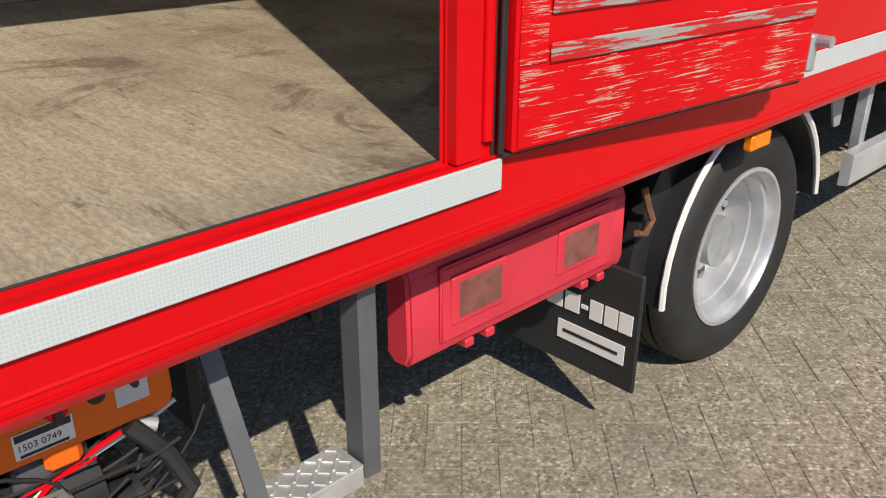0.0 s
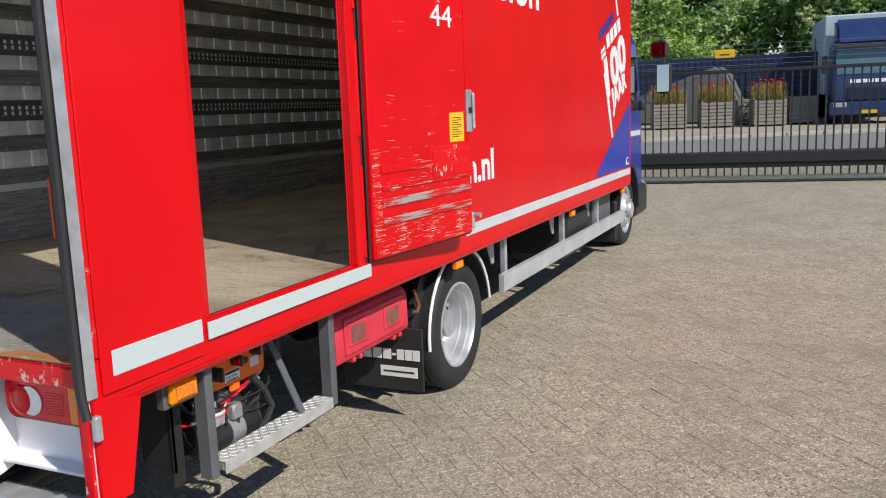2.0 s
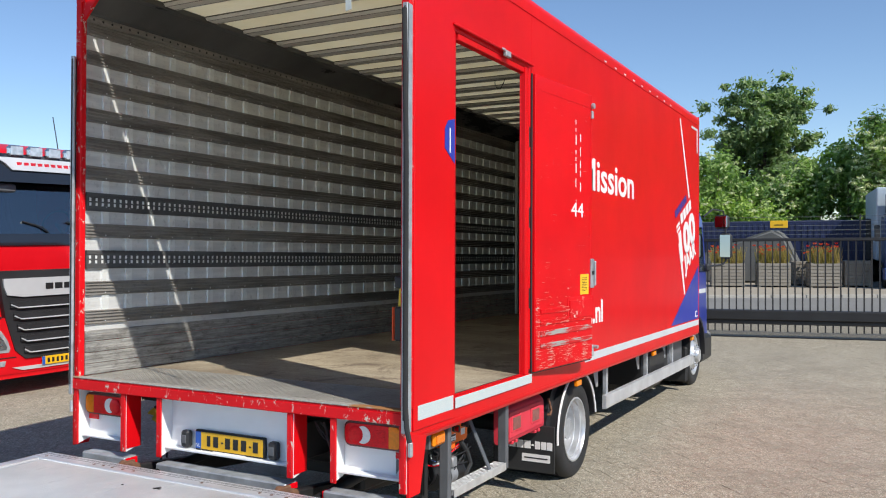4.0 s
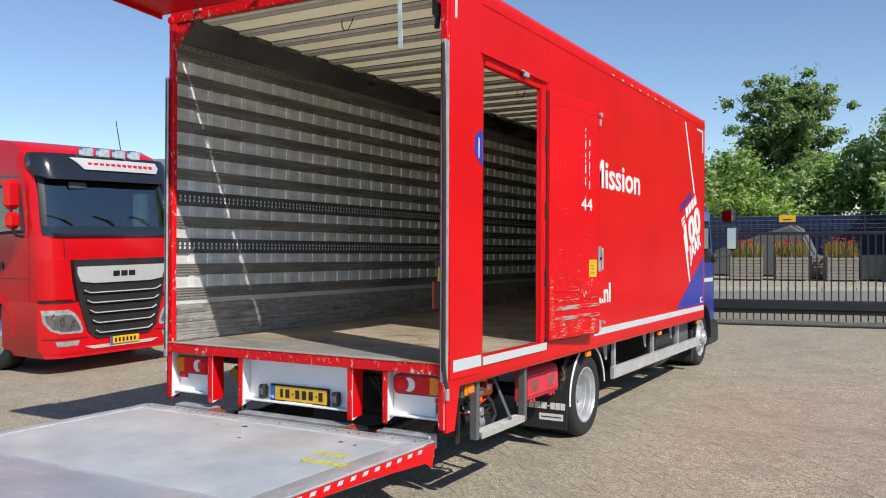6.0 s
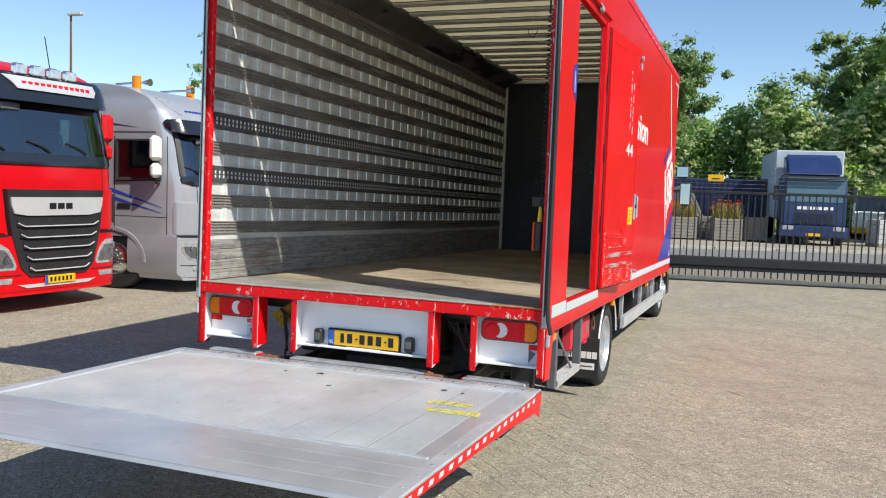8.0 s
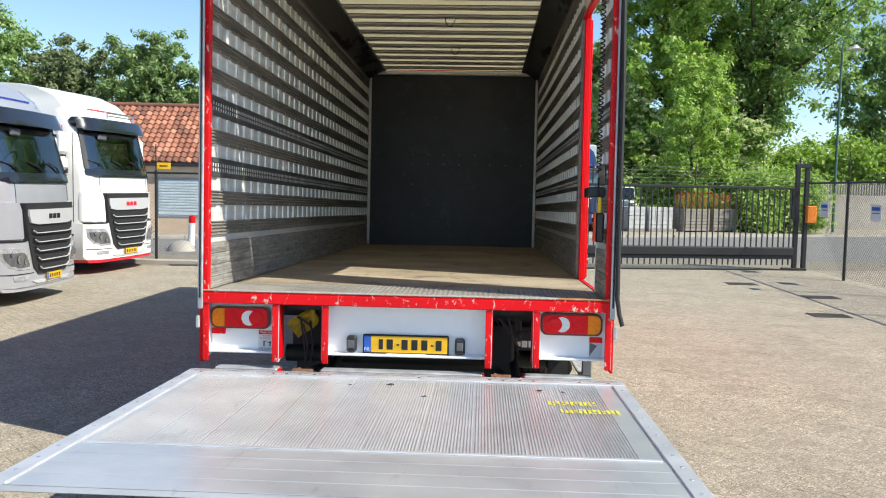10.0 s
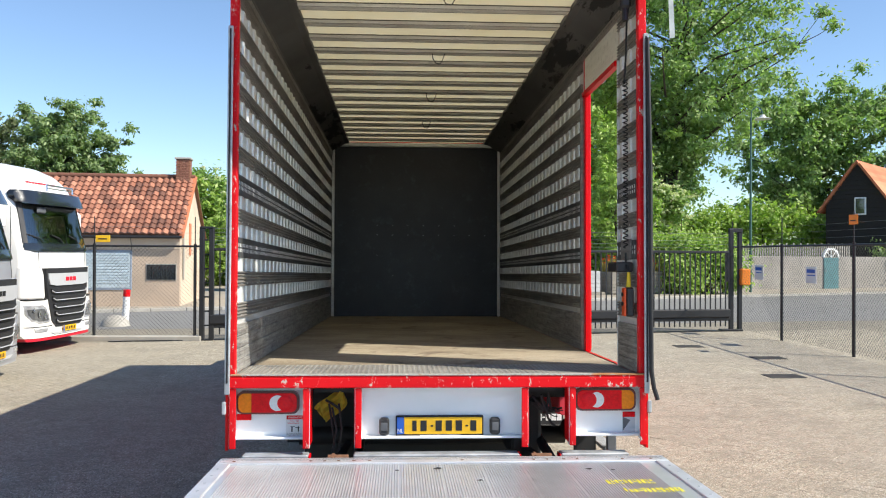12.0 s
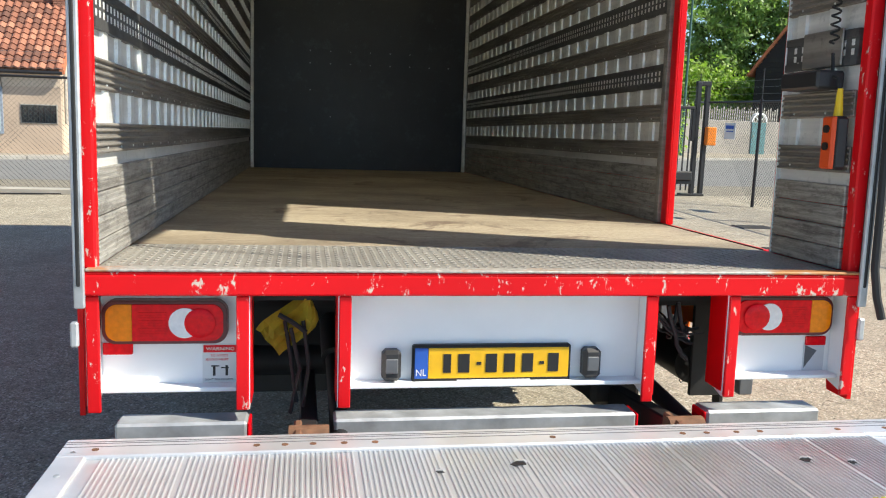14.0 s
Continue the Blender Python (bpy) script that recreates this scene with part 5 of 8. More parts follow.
for x0, y0, ln in ((0.82, -0.80, 11), (0.87, -0.97, 13)):
    g = G()
    for i in range(ln):
        for j in range(5):
            if prng_.random() < 0.80:
                xa, ya = x0 + 0.006 + i * 0.0236, y0 - 0.04 + j * 0.016
                g.box(xa, xa + prng_.uniform(0.013, 0.019), ya, ya + prng_.uniform(0.013, 0.0165), 0.6564, 0.6572)
    tagged(part("paint_mark", g, M["paint_faded"], pf, "faded yellow paint mark"), kind="stuff")
for x, y, r in ((-0.05, -0.46, 0.024), (0.16, -0.74, 0.014), (-0.28, -0.50, 0.010), (0.80, -0.50, 0.018), (0.93, -0.53, 0.012)):
    tear = [(x + r * prng_.uniform(0.5, 1.35) * math.cos(a), y + 0.8 * r * prng_.uniform(0.5, 1.35) * math.sin(a)) for a in np.linspace(0, 2 * math.pi, 10)[:-1]]
    part("torn_hole", G().prism(tear, "z", 0.6565, 0.6580), M["ink"], pf)
    part("bent_lip", G().prism([(px + 0.006, py + 0.006) for px, py in tear[:5]] + [(px * 0.9 + x * 0.1, py * 0.9 + y * 0.1) for px, py in tear[4::-1]], "z", 0.6570, 0.6605), M["alu"], pf)

pf.location = (0.020, 0, -0.026)
pf.scale = (0.982, 1, 1)

# remote control on its coiled cable, holder, hose
g = []
for i in range(420):
    a = i * 0.55
    z = 2.98 - i * 0.0026
    g.append((1.165 + 0.014 * math.cos(a), 0.075 + 0.014 * math.sin(a), z))
coil = part("coil_cable", G().tube(g, 0.004, 5), M["black_rubber"], truck, "black coiled cable", True)
coil.location = (0.018, 0.045, 0.0)
upper_lead = part("cable", G().tube([(1.16, 0.08, 2.95), (1.165, 0.06, 3.1), (1.17, 0.05, 3.35), (1.18, 0.05, 3.45)], 0.006, 6), M["black_rubber"], truck, smooth=True)
upper_lead.location = (0.018, 0.045, 0.0)
coil_ends = part("cable", G().tube([(1.165, 0.075, 1.86), (1.162, 0.06, 1.78), (1.165, 0.03, 1.77), (1.165, 0.02, 1.735)], 0.006, 6), M["black_rubber"], truck, smooth=True)
part("plug_housing", G().box(1.13, 1.20, 0.03, 0.12, 3.42, 3.58, 0.015).cyl((1.165, 0.06, 3.42), (1.165, 0.05, 3.34), 0.018, 10), M["black_plastic"], truck, "black plug housing")
coil_ends.location = (0.018, 0.045, 0.0)
RZ = 0.095
crng_ = random.Random(4)
rc = part("remote_control", G().box(1.14, 1.19, -0.015, 0.055, 1.36 + RZ, 1.545 + RZ, 0.010), M["black_plastic"], truck, "orange and black hand remote control")
part("remote_face", G().box(1.128, 1.142, -0.012, 0.052, 1.362 + RZ, 1.543 + RZ, 0.006).box(1.130, 1.140, -0.018, -0.012, 1.362 + RZ, 1.543 + RZ, 0.003), M["remote_red"], rc, "orange remote face")
part("cable_boot", G().cyl((1.165, 0.02, 1.545 + RZ), (1.165, 0.02, 1.64 + RZ), 0.016, 10, 0.009), M["yellow"], rc, "yellow ribbed cable boot")
rc.location = (0.022, 0.045, 0.0)
for bz in (1.50, 1.44):
    part("button", G().cyl((1.128, 0.018, bz + RZ), (1.120, 0.018, bz + RZ), 0.014, 12), M["ink"], rc)
g = G()
for k in range(26):
    # rust and spilled paint along the sill
    sx = crng_.choice((-0.95, 0.25)) + crng_.gauss(0, 0.13)
    sw = crng_.uniform(0.02, 0.07)
    g.prism([(sx - sw, 0.014 + 0.02 * crng_.random()), (sx - sw * 0.4, 0.010), (sx + sw, 0.013), (sx + sw * 0.6, 0.020 + 0.022 * crng_.random()), (sx - sw * 0.2, 0.022 + 0.03 * crng_.random())], "z", 1.1000, 1.1004 + 0.0003 * k / 26)
tagged(part("rust_marks", g, M["rust_light"], truck, "orange rust marks"), kind="stuff")
part("holder_box", G().box(1.12, 1.225, 0.10, 0.335, 1.735, 1.80, 0.008), M["black_plastic"], truck, "black holder box")
part("rail_plate", G().box(1.215, 1.223, 0.12, 0.36, 1.82, 1.95, 0.004), M["wall_rib"], truck)
part("hose", G().tube([(1.275, -0.058, 3.2), (1.29, -0.06, 2.4), (1.29, -0.06, 1.5), (1.292, -0.062, 1.12), (1.305, -0.07, 1.02), (1.325, -0.075, 0.95)], 0.014, 8), M["black_rubber"], truck, "black rubber hose", True)
g = G()
for fold in range(5):
    # overlapping folds, gathered at the top
    u0, u1 = fold / 5, (fold + 1) / 5
    row = []
    for k in range(9):
        q = k / 8
        xs = -0.60 - 0.13 * q ** 1.4 + 0.02 * math.sin(6 * q)
        wd = 0.012 + 0.10 * math.sin(min(1.0, q * 1.5) * 1.5) * (1 - 0.35 * q)
        z = 1.0 - 0.17 * q - 0.02 * abs(math.sin(3 * q))
        for u in (u0, u1):
            row.append((xs + wd * (u - 0.5), 0.17 + 0.018 * math.sin(u * 13 + q * 5), z - 0.09 * (u - 0.5)))
    g.add(row, [(2 * k, 2 * k + 1, 2 * k + 3, 2 * k + 2) for k in range(8)])
part("hanging_cloth", g, M["cloth_yellow"], truck, "crumpled yellow cloth strap")
part("cloth_tie", G().tube([(-0.70, 0.145, 0.925), (-0.655, 0.140, 0.90), (-0.61, 0.145, 0.865)], 0.009, 6), M["black_rubber"], truck, smooth=True)
crng = random.Random(21)
for k in range(8):
    xa, xb = crng.uniform(0.56, 0.70), crng.uniform(0.66, 0.79)
    za, zb = crng.uniform(0.90, 0.99), crng.uniform(0.72, 0.92)
    pts = [(xa + (xb - xa) * q / 8, 0.13 + crng.uniform(-0.006, 0.006) + 0.02 * (k % 3), za + (zb - za) * q / 8 - crng.uniform(0.03, 0.05) * math.sin(q / 8 * math.pi)) for q in range(9)]
    part("cable", G().tube(pts, crng.choice([0.004, 0.006, 0.008]), 6), M["black_rubber"], truck, smooth=True)
for pts in ([(-0.68, 0.16, 0.90), (-0.66, 0.15, 0.78), (-0.64, 0.16, 0.62)], [(-0.62, 0.16, 0.90), (-0.60, 0.15, 0.75), (-0.62, 0.17, 0.60)], [(-0.66, 0.14, 0.88), (-0.63, 0.14, 0.74), (-0.66, 0.16, 0.58)]):
    part("cable", G().tube(pts, 0.007, 6), M["black_rubber"], truck, smooth=True)

# ---- ground ----
g = G().quad((-400, -300, -0.0035), (400, -300, -0.0035), (400, 500, -0.0035), (-400, 500, -0.0035))
solid("ground", g, M["sand"], "grey sandy ground of the yard", "ground", "structure")


def cloud(name, v, f, material, parent=None, label="", kind=""):
    """A mesh from arrays that the code above it fills."""
    me = bpy.data.meshes.new(name)
    me.from_pydata(v.tolist(), [], f.tolist())
    me.materials.append(material)
    ob = new(name, me)
    ob.parent = parent
    return tagged(ob, label, kind=kind)


# road beyond the gate and the verge behind it
g = G().quad((-30, 12.2, 0.0), (40, 22.0, 0.0), (40, 41.9, 0.0), (-30, 12.5, 0.0))
solid("road", g, M["road"], "pale grey asphalt road beyond the gate", "road", "structure")
M["kerb"] = plain("concrete kerb", (0.36, 0.34, 0.30), 0.9, vary=0.15, scale=2, bump=0.4)
kerb = thing("kerb", "pale concrete kerb along the road", "kerb", kind="structure")
for i in range(46):
    x = -10 + i * 1.0
    m = Matrix.Translation((x, 20.8 + 0.42 * (x + 10), 0)) @ Matrix.Rotation(math.atan(0.42), 4, "Z")
    o = part("kerb_stone", G().box(0, 1.07, -0.06, 0.06, -0.05, 0.10, 0.015), M["kerb"], kerb)
    o.matrix_local = m
M["verge"] = asphalt("gravel verge", (0.33, 0.29, 0.23))
g = G().quad((-30, 12.4, 0.03), (45, 43.9, 0.03), (45, 75, 0.03), (-30, 75, 0.03))
solid("verge", g, M["verge"], "sandy gravel lot beyond the road", "ground", "structure")

# ---- sliding gate and fences ----
M["gate"] = plain("black gate paint", (0.016, 0.016, 0.018), 0.45, vary=0.2)
M["wire"] = plain("galvanised wire", (0.20, 0.21, 0.21), 0.5, 0.6, vary=0.1)
M["sign_orange"] = plain("orange sign", (0.85, 0.24, 0.02), 0.5, vary=0.08)
GA, GB = Vector((-4.25, 12.88, 0)), Vector((7.75, 14.95, 0))
gate = thing("sliding_gate", "black steel sliding gate with vertical bars, closed", "gate", Matrix.Translation(GA) @ Matrix.Rotation(math.atan2(GB.y - GA.y, GB.x - GA.x), 4, "Z"))
GL = (GB - GA).length
part("beam", G().box(0, GL, -0.10, 0.10, 0.34, 0.54, 0.02).box(0, GL, -0.06, 0.06, 0.26, 0.34, 0.01), M["gate"], gate, "heavy black bottom beam")
part("top_rail", G().box(0, GL, -0.03, 0.03, 1.89, 1.95, 0.008), M["gate"], gate)
bar = G().box(-0.0125, 0.0125, -0.0125, 0.0125, 0.12, 1.90).mesh("bar")
bar.materials.append(M["gate"])
for i in range(int(GL / 0.135)):
    o = new("bar", bar)
    o.parent, o.location = gate, (0.08 + i * 0.135, 0, 0)
part("track", G().box(-2, GL, -0.04, 0.04, 0.0, 0.02), M["gate"], gate)
for k in range(5):
    part("wire", G().cyl((0, 0, 2.02 + k * 0.085), (GL, 0, 2.02 + k * 0.085), 0.004, 4), M["wire"], gate)
for i in range(1, 5):
    part("wire_post", G().box(GL * i / 5 - 0.012, GL * i / 5 + 0.012, -0.012, 0.012, 1.95, 2.40), M["gate"], gate)
gp = thing("gate_post", "black steel gate post frame with rollers", "gate post")
for x, y in ((7.82, 14.98), (8.05, 15.02)):
    part("post", G().box(x - 0.05, x + 0.05, y - 0.05, y + 0.05, 0, 2.48, 0.01), M["gate"], gp)
part("head", G().box(7.77, 8.10, 14.95, 15.05, 2.40, 2.50, 0.01), M["gate"], gp)
part("foot", G().box(7.55, 8.10, 14.9, 15.1, 0, 0.05, 0.01), M["gate"], gp)
part("catch_roller", G().box(7.70, 7.80, 14.93, 15.03, 1.2, 1.9, 0.01), M["gate"], gp)
solid("call_box", G().box(8.02, 8.24, 14.82, 14.972, 1.12, 1.52, 0.02), M["sign_orange"], "orange call box on the gate post", "call box")
gp2 = thing("gate_post", "black steel gate post frame", "gate post")
for x in (-4.40, -4.20):
    part("post", G().box(x - 0.05, x + 0.05, 12.82, 12.92, 0, 2.35, 0.01), M["gate"], gp2)
for k in range(7):
    part("rung", G().box(-4.36, -4.24, 12.85, 12.89, 0.3 + k * 0.3, 0.33 + k * 0.3), M["gate"], gp2)
part("head", G().box(-4.45, -4.15, 12.82, 12.92, 2.35, 2.40, 0.01), M["gate"], gp2)


def chain_fence(label, a, b, posts, height, wires):
    """Chain-link fence from a to b with posts at the given distances."""
    a, b = Vector((*a, 0)), Vector((*b, 0))
    ln = (b - a).length
    ob = thing("chain_link_fence", label, "fence", Matrix.Translation(a) @ Matrix.Rotation(math.atan2(b.y - a.y, b.x - a.x), 4, "Z"))
    for d in posts:
        part("post", G().cyl((d, 0, 0), (d, 0, height + 0.05), 0.032, 10).cyl((d, 0, height), (d, 0, height + 0.62), 0.012, 6), M["gate"], ob)
    part("top_rail", G().cyl((0, 0, height), (ln, 0, height), 0.022, 8), M["gate"], ob)
    for k in range(wires):
        part("barbed_wire", G().cyl((0, 0, height + 0.15 + 0.13 * k), (ln, 0, height + 0.15 + 0.13 * k), 0.003, 4), M["wire"], ob)
    g = G()
    step, r = 0.085, 0.0028
    n = int((ln + height) / step)
    for i in range(n):
        for up in (1, -1):
            x0 = i * step - (height if up > 0 else 0)
            p, q = (x0, 0.05 if up > 0 else height), (x0 + height, height if up > 0 else 0.05)
            t0, t1 = max(0.0, -p[0] / height), min(1.0, (ln - p[0]) / height)
            if t1 - t0 > 0.02:
                e = [(p[0] + (q[0] - p[0]) * t, 0.0, p[1] + (q[1] - p[1]) * t) for t in (t0, t1)]
                g.cyl(e[0], e[1], r, 3)
    me = bpy.data.meshes.new("mesh_netting")
    me.from_pydata(g.v, [], g.f)
    me.materials.append(M["wire_net"])
    o = new("mesh_netting", me)
    o.parent = ob
    tagged(o, "grey wire netting", kind="stuff")
    return ob


M["wire_net"] = plain("dull wire netting", (0.10, 0.105, 0.10), 0.6, 0.4, vary=0.1)
chain_fence("black chain-link fence along the yard", (8.05, 14.9), (8.05, -6.0), [2.16, 5.07, 7.97, 10.87, 13.77, 16.67, 19.5], 2.05, 3)
chain_fence("black chain-link fence beside the house", (-4.45, 12.88), (-19.0, 13.2), [0.1, 2.2, 5.1, 8.0, 10.9, 13.8], 1.98, 3)
chain_fence("black chain-link fence beside the gate", (7.9, 15.1), (8.05, 15.2), [0.0], 2.05, 0)


def sign(name, label, g, mat, bars, bar_mat):
    ob = solid(name, g, mat, label, "sign")
    for x in bars:
        part("sign_bar", x, M[bar_mat], ob)
    return ob


sign("warning_sign", "orange warning plate on the fence wire", G().box(-6.62, -6.32, 12.90, 12.91, 2.06, 2.20, 0.004), M["yellow_sticker"], [G().box(-6.56, -6.38, 12.894, 12.897, 2.12, 2.14)], "ink")
sign("warning_sign", "orange warning plate on the gate wire", G().box(1.38, 1.70, 13.78, 13.79, 2.15, 2.29, 0.004), M["yellow_sticker"], [G().box(1.46, 1.62, 13.774, 13.777, 2.20, 2.215)], "ink")
sign("warning_sign", "orange warning plate on the fence wire", G().box(8.0, 8.01, 9.62, 9.92, 2.42, 2.60, 0.004), M["sign_orange"], [G().box(7.994, 7.997, 9.68, 9.86, 2.48, 2.50)], "ink")
for y in (13.56, 11.1):
    sign("notice_board", "white notice with unreadable bars on the fence", G().box(7.99, 8.0, y, y + 0.45, 1.29, 1.62, 0.004), M["sticker"], [G().box(7.983, 7.987, y + 0.06, y + 0.39, 1.50, 1.57), G().box(7.983, 7.987, y + 0.06, y + 0.36, 1.44, 1.46)], "plate_blue")

# ---- brick house with tiled roof ----
M["render_wall"] = plain("beige plastered wall", (0.52, 0.40, 0.30), 0.9, vary=0.15, scale=0.8, bump=0.4, grain=60)
M["gable_wall"] = plain("pale pink plaster", (0.62, 0.50, 0.38), 0.9, vary=0.12, scale=0.8, bump=0.4, grain=60)
M["window_dark"] = glass("dark window", (0.02, 0.025, 0.03), 0.08)
M["frame_blue"] = plain("grey blue window frame", (0.28, 0.33, 0.40), 0.5)
M["door_blue"] = plain("blue door paint", (0.05, 0.18, 0.45), 0.5, vary=0.15)
M["blind"] = plain("pale blue blind", (0.50, 0.58, 0.62), 0.6, vary=0.15, scale=6)


def tile_mat(name, a, b, c):
    n = N(name)
    r, st, fine = n.each(), n.noise(0.7, 5), n.noise(25, 5, 0.7)
    col = n.ramp(r, [(0.0, a), (0.5, b), (1.0, c)])
    col = n.mix(n.ramp(st, [(0.45, 0.0), (0.75, 0.6)]), col, tuple(v * 0.55 for v in a))
    col = n.mix(n.ramp(fine, [(0.55, 0.0), (0.75, 0.5)]), col, (0.20, 0.15, 0.11))
    n.set(Base_Color=col, Roughness=0.85)
    n.bump(fine, 0.4, 0.004)
    return n.m


M["tile"] = tile_mat("clay pantile", (0.13, 0.058, 0.040), (0.28, 0.110, 0.066), (0.44, 0.20, 0.125))
M["tile_orange"] = tile_mat("orange pantile", (0.48, 0.15, 0.07), (0.55, 0.19, 0.09), (0.60, 0.25, 0.13))
house = thing("house", "low plastered house with red pantile roof and chimney", "house", Matrix.Translation((-7.65, 23.8, 0)) @ Matrix.Rotation(radians(5), 4, "Z"))
HL, HD, HE, HR = 13.0, 5.4, 2.45, 4.60
g = G().box(-HL, 0, 0, 0.25, 0, HE)
front = part("wall", G().box(-HL, 0, 0, 0.25, 0, HE, 0.01), M["render_wall"], house, "beige plastered front wall")
part("wall", G().prism([(0.25, 0), (HD, 0), (HD, HE), (HD / 2, HR - 0.05), (0.25, HE + 0.15)], "x", -0.25, 0.0), M["gable_wall"], house, "pale gable wall")
part("wall", G().prism([(0.25, 0), (HD, 0), (HD, HE), (HD / 2, HR - 0.05), (0.25, HE + 0.15)], "x", -HL, -HL + 0.25), M["gable_wall"], house)
part("wall", G().box(-HL, 0, HD - 0.02, HD + 0.2, 0, HE), M["render_wall"], house)
part("plaster_band", G().box(-HL, 0.0, -0.015, 0.0, 1.95, HE, 0.003), M["gable_wall"], house, "pale plaster band")
roof = part("roof", G().prism([(-0.22, HE - 0.02), (HD / 2, HR), (HD + 0.2, HE - 0.02), (HD + 0.2, HE - 0.10), (HD / 2, HR - 0.10), (-0.22, HE - 0.10)], "x", -HL - 0.1, 0.12), M["rust"], house, "red pantile roof")
ang = math.atan2(HR - HE + 0.02, HD / 2 + 0.22)
rl = math.hypot(HR - HE + 0.02, HD / 2 + 0.22)
tile_g = G()
pv = [(0.0, 0.014), (0.045, 0.064), (0.095, 0.074), (0.145, 0.040), (0.195, 0.006), (0.235, 0.012)]
tv = [(x, yy, z + 0.040 * (1 - yy / 0.34)) for yy in (0.0, 0.34) for x, z in pv] + [(x, 0.0, z - 0.03) for x, z in pv]
tf = [(i, i + 1, i + 7, i + 6) for i in range(5)] + [(12 + i, 13 + i, i + 1, i) for i in range(5)]
tile_g.add(tv, tf)
tile_me = tile_g.mesh("roof_tile")
tile_me.materials.append(M["tile"])
trng = random.Random(3)
cols, rows = 36, int(rl / 0.29)
for r in range(rows):
    for c in range(cols):
        if c * 0.225 > 8.4:
            continue
        o = new("roof_tile", tile_me)
        o.parent = roof
        o.matrix_local = Matrix.Translation((-0.12 - c * 0.225, -0.22, HE - 0.02)) @ Matrix.Rotation(ang, 4, "X") @ Matrix.Translation((0, r * 0.29, trng.uniform(-0.004, 0.006))) @ Matrix.Rotation(trng.uniform(-0.02, 0.02), 4, "Z")
base = np.array([v.co[:] for v in tile_me.vertices])
fcs = [tuple(p.vertices) for p in tile_me.polygons]
rest = G()
for r in range(rows):
    for c in range(38, 57):
        m = Matrix.Translation((-0.12 - c * 0.225, -0.22, HE - 0.02)) @ Matrix.Rotation(ang, 4, "X") @ Matrix.Translation((0, r * 0.29, 0))
        rest.add([m @ Vector(p) for p in base], fcs)
tagged(part("roof_tiles", rest, M["tile"], roof), kind="stuff")
g = G()
for i in range(int(HL / 0.4)):
    g.cyl((-i * 0.4 + 0.1, HD / 2, HR + 0.02), (-i * 0.4 - 0.31, HD / 2, HR + 0.03), 0.10, 10)
part("ridge_tiles", g, M["tile"], roof, smooth=True)
part("verge_tiles", G().prism([(-0.24, HE + 0.0), (HD / 2, HR + 0.05), (HD / 2, HR - 0.06), (-0.24, HE - 0.12)], "x", 0.02, 0.16), M["tile_orange"], roof, "orange verge tiles")
part("gutter", G().cyl((-HL, -0.26, HE - 0.09), (0.1, -0.26, HE - 0.09), 0.05, 8), M["gate"], house)
part("downpipe", G().cyl((0.04, 0.5, 0.9), (0.04, 0.5, HE + 0.2), 0.035, 8), M["kerb"], house)
ch = part("chimney", G().box(-0.55, -0.08, HD / 2 - 0.24, HD / 2 + 0.24, HR - 0.3, HR + 0.66, 0.01), M["rust"], house, "brick chimney")
M["brick"] = tile_mat("chimney brick", (0.22, 0.09, 0.06), (0.28, 0.12, 0.08), (0.33, 0.16, 0.11))
bme = G().box(0, 0.105, 0, 0.02, 0, 0.05, 0.004).mesh("brick")
bme.materials.append(M["brick"])
for r in range(15):
    for c in range(4):
        o = new("brick", bme)
        o.parent = ch
        o.location = (-0.553 + c * 0.118 - 0.02 * (r % 2), HD / 2 - 0.255, HR - 0.28 + r * 0.062)
        o = new("brick", bme)
        o.parent = ch
        o.rotation_euler = (0, 0, math.pi / 2)
        o.location = (-0.064, HD / 2 - 0.24 + c * 0.118 + 0.01 * (r % 2), HR - 0.28 + r * 0.062)
part("chimney_cap", G().box(-0.60, -0.03, HD / 2 - 0.29, HD / 2 + 0.29, HR + 0.66, HR + 0.73, 0.01), M["kerb"], ch)
w1 = part("window", G().box(-3.15, -1.55, -0.03, 0.03, 0.58, 1.92, 0.01), M["frame_blue"], house, "wide window with pale blinds")
part("pane", G().box(-3.08, -1.62, -0.042, -0.03, 0.66, 1.86), M["blind"], w1, "pale blue blinds")
g = G()
for i in range(11):
    part("blind_slat", G().box(-3.06, -1.64, -0.058, -0.043, 0.80 + i * 0.095, 0.86 + i * 0.095, 0.004), M["blind"], w1)
hd = part("door", G().box(-4.45, -3.5, -0.03, 0.03, 0.03, 1.92, 0.01), M["door_blue"], house, "bright blue plank door")
for i in range(5):
    part("door_plank", G().box(-4.44 + i * 0.188, -4.27 + i * 0.188, -0.042, -0.03, 0.06, 1.88, 0.004), M["door_blue"], hd)
w2 = part("window", G().box(-1.10, -0.10, -0.02, 0.03, 0.90, 1.46, 0.008), M["kerb"], house, "small barred dark window")
part("pane", G().box(-1.07, -0.13, -0.03, -0.02, 0.93, 1.43), M["window_dark"], w2)
for i in range(7):
    part("window_bar", G().box(-1.05 + i * 0.15, -1.03 + i * 0.15, -0.045, -0.03, 0.92, 1.44), M["gate"], w2)
part("window", G().box(0.0, 0.03, 1.9, 2.3, 1.75, 2.9, 0.01), M["tile_orange"], house, "narrow gable slot")
part("cable", G().tube([(-1.55, -0.03, 1.9), (-1.57, -0.03, 2.1), (-1.62, -0.03, 2.45)], 0.012, 5), M["gate"], house)

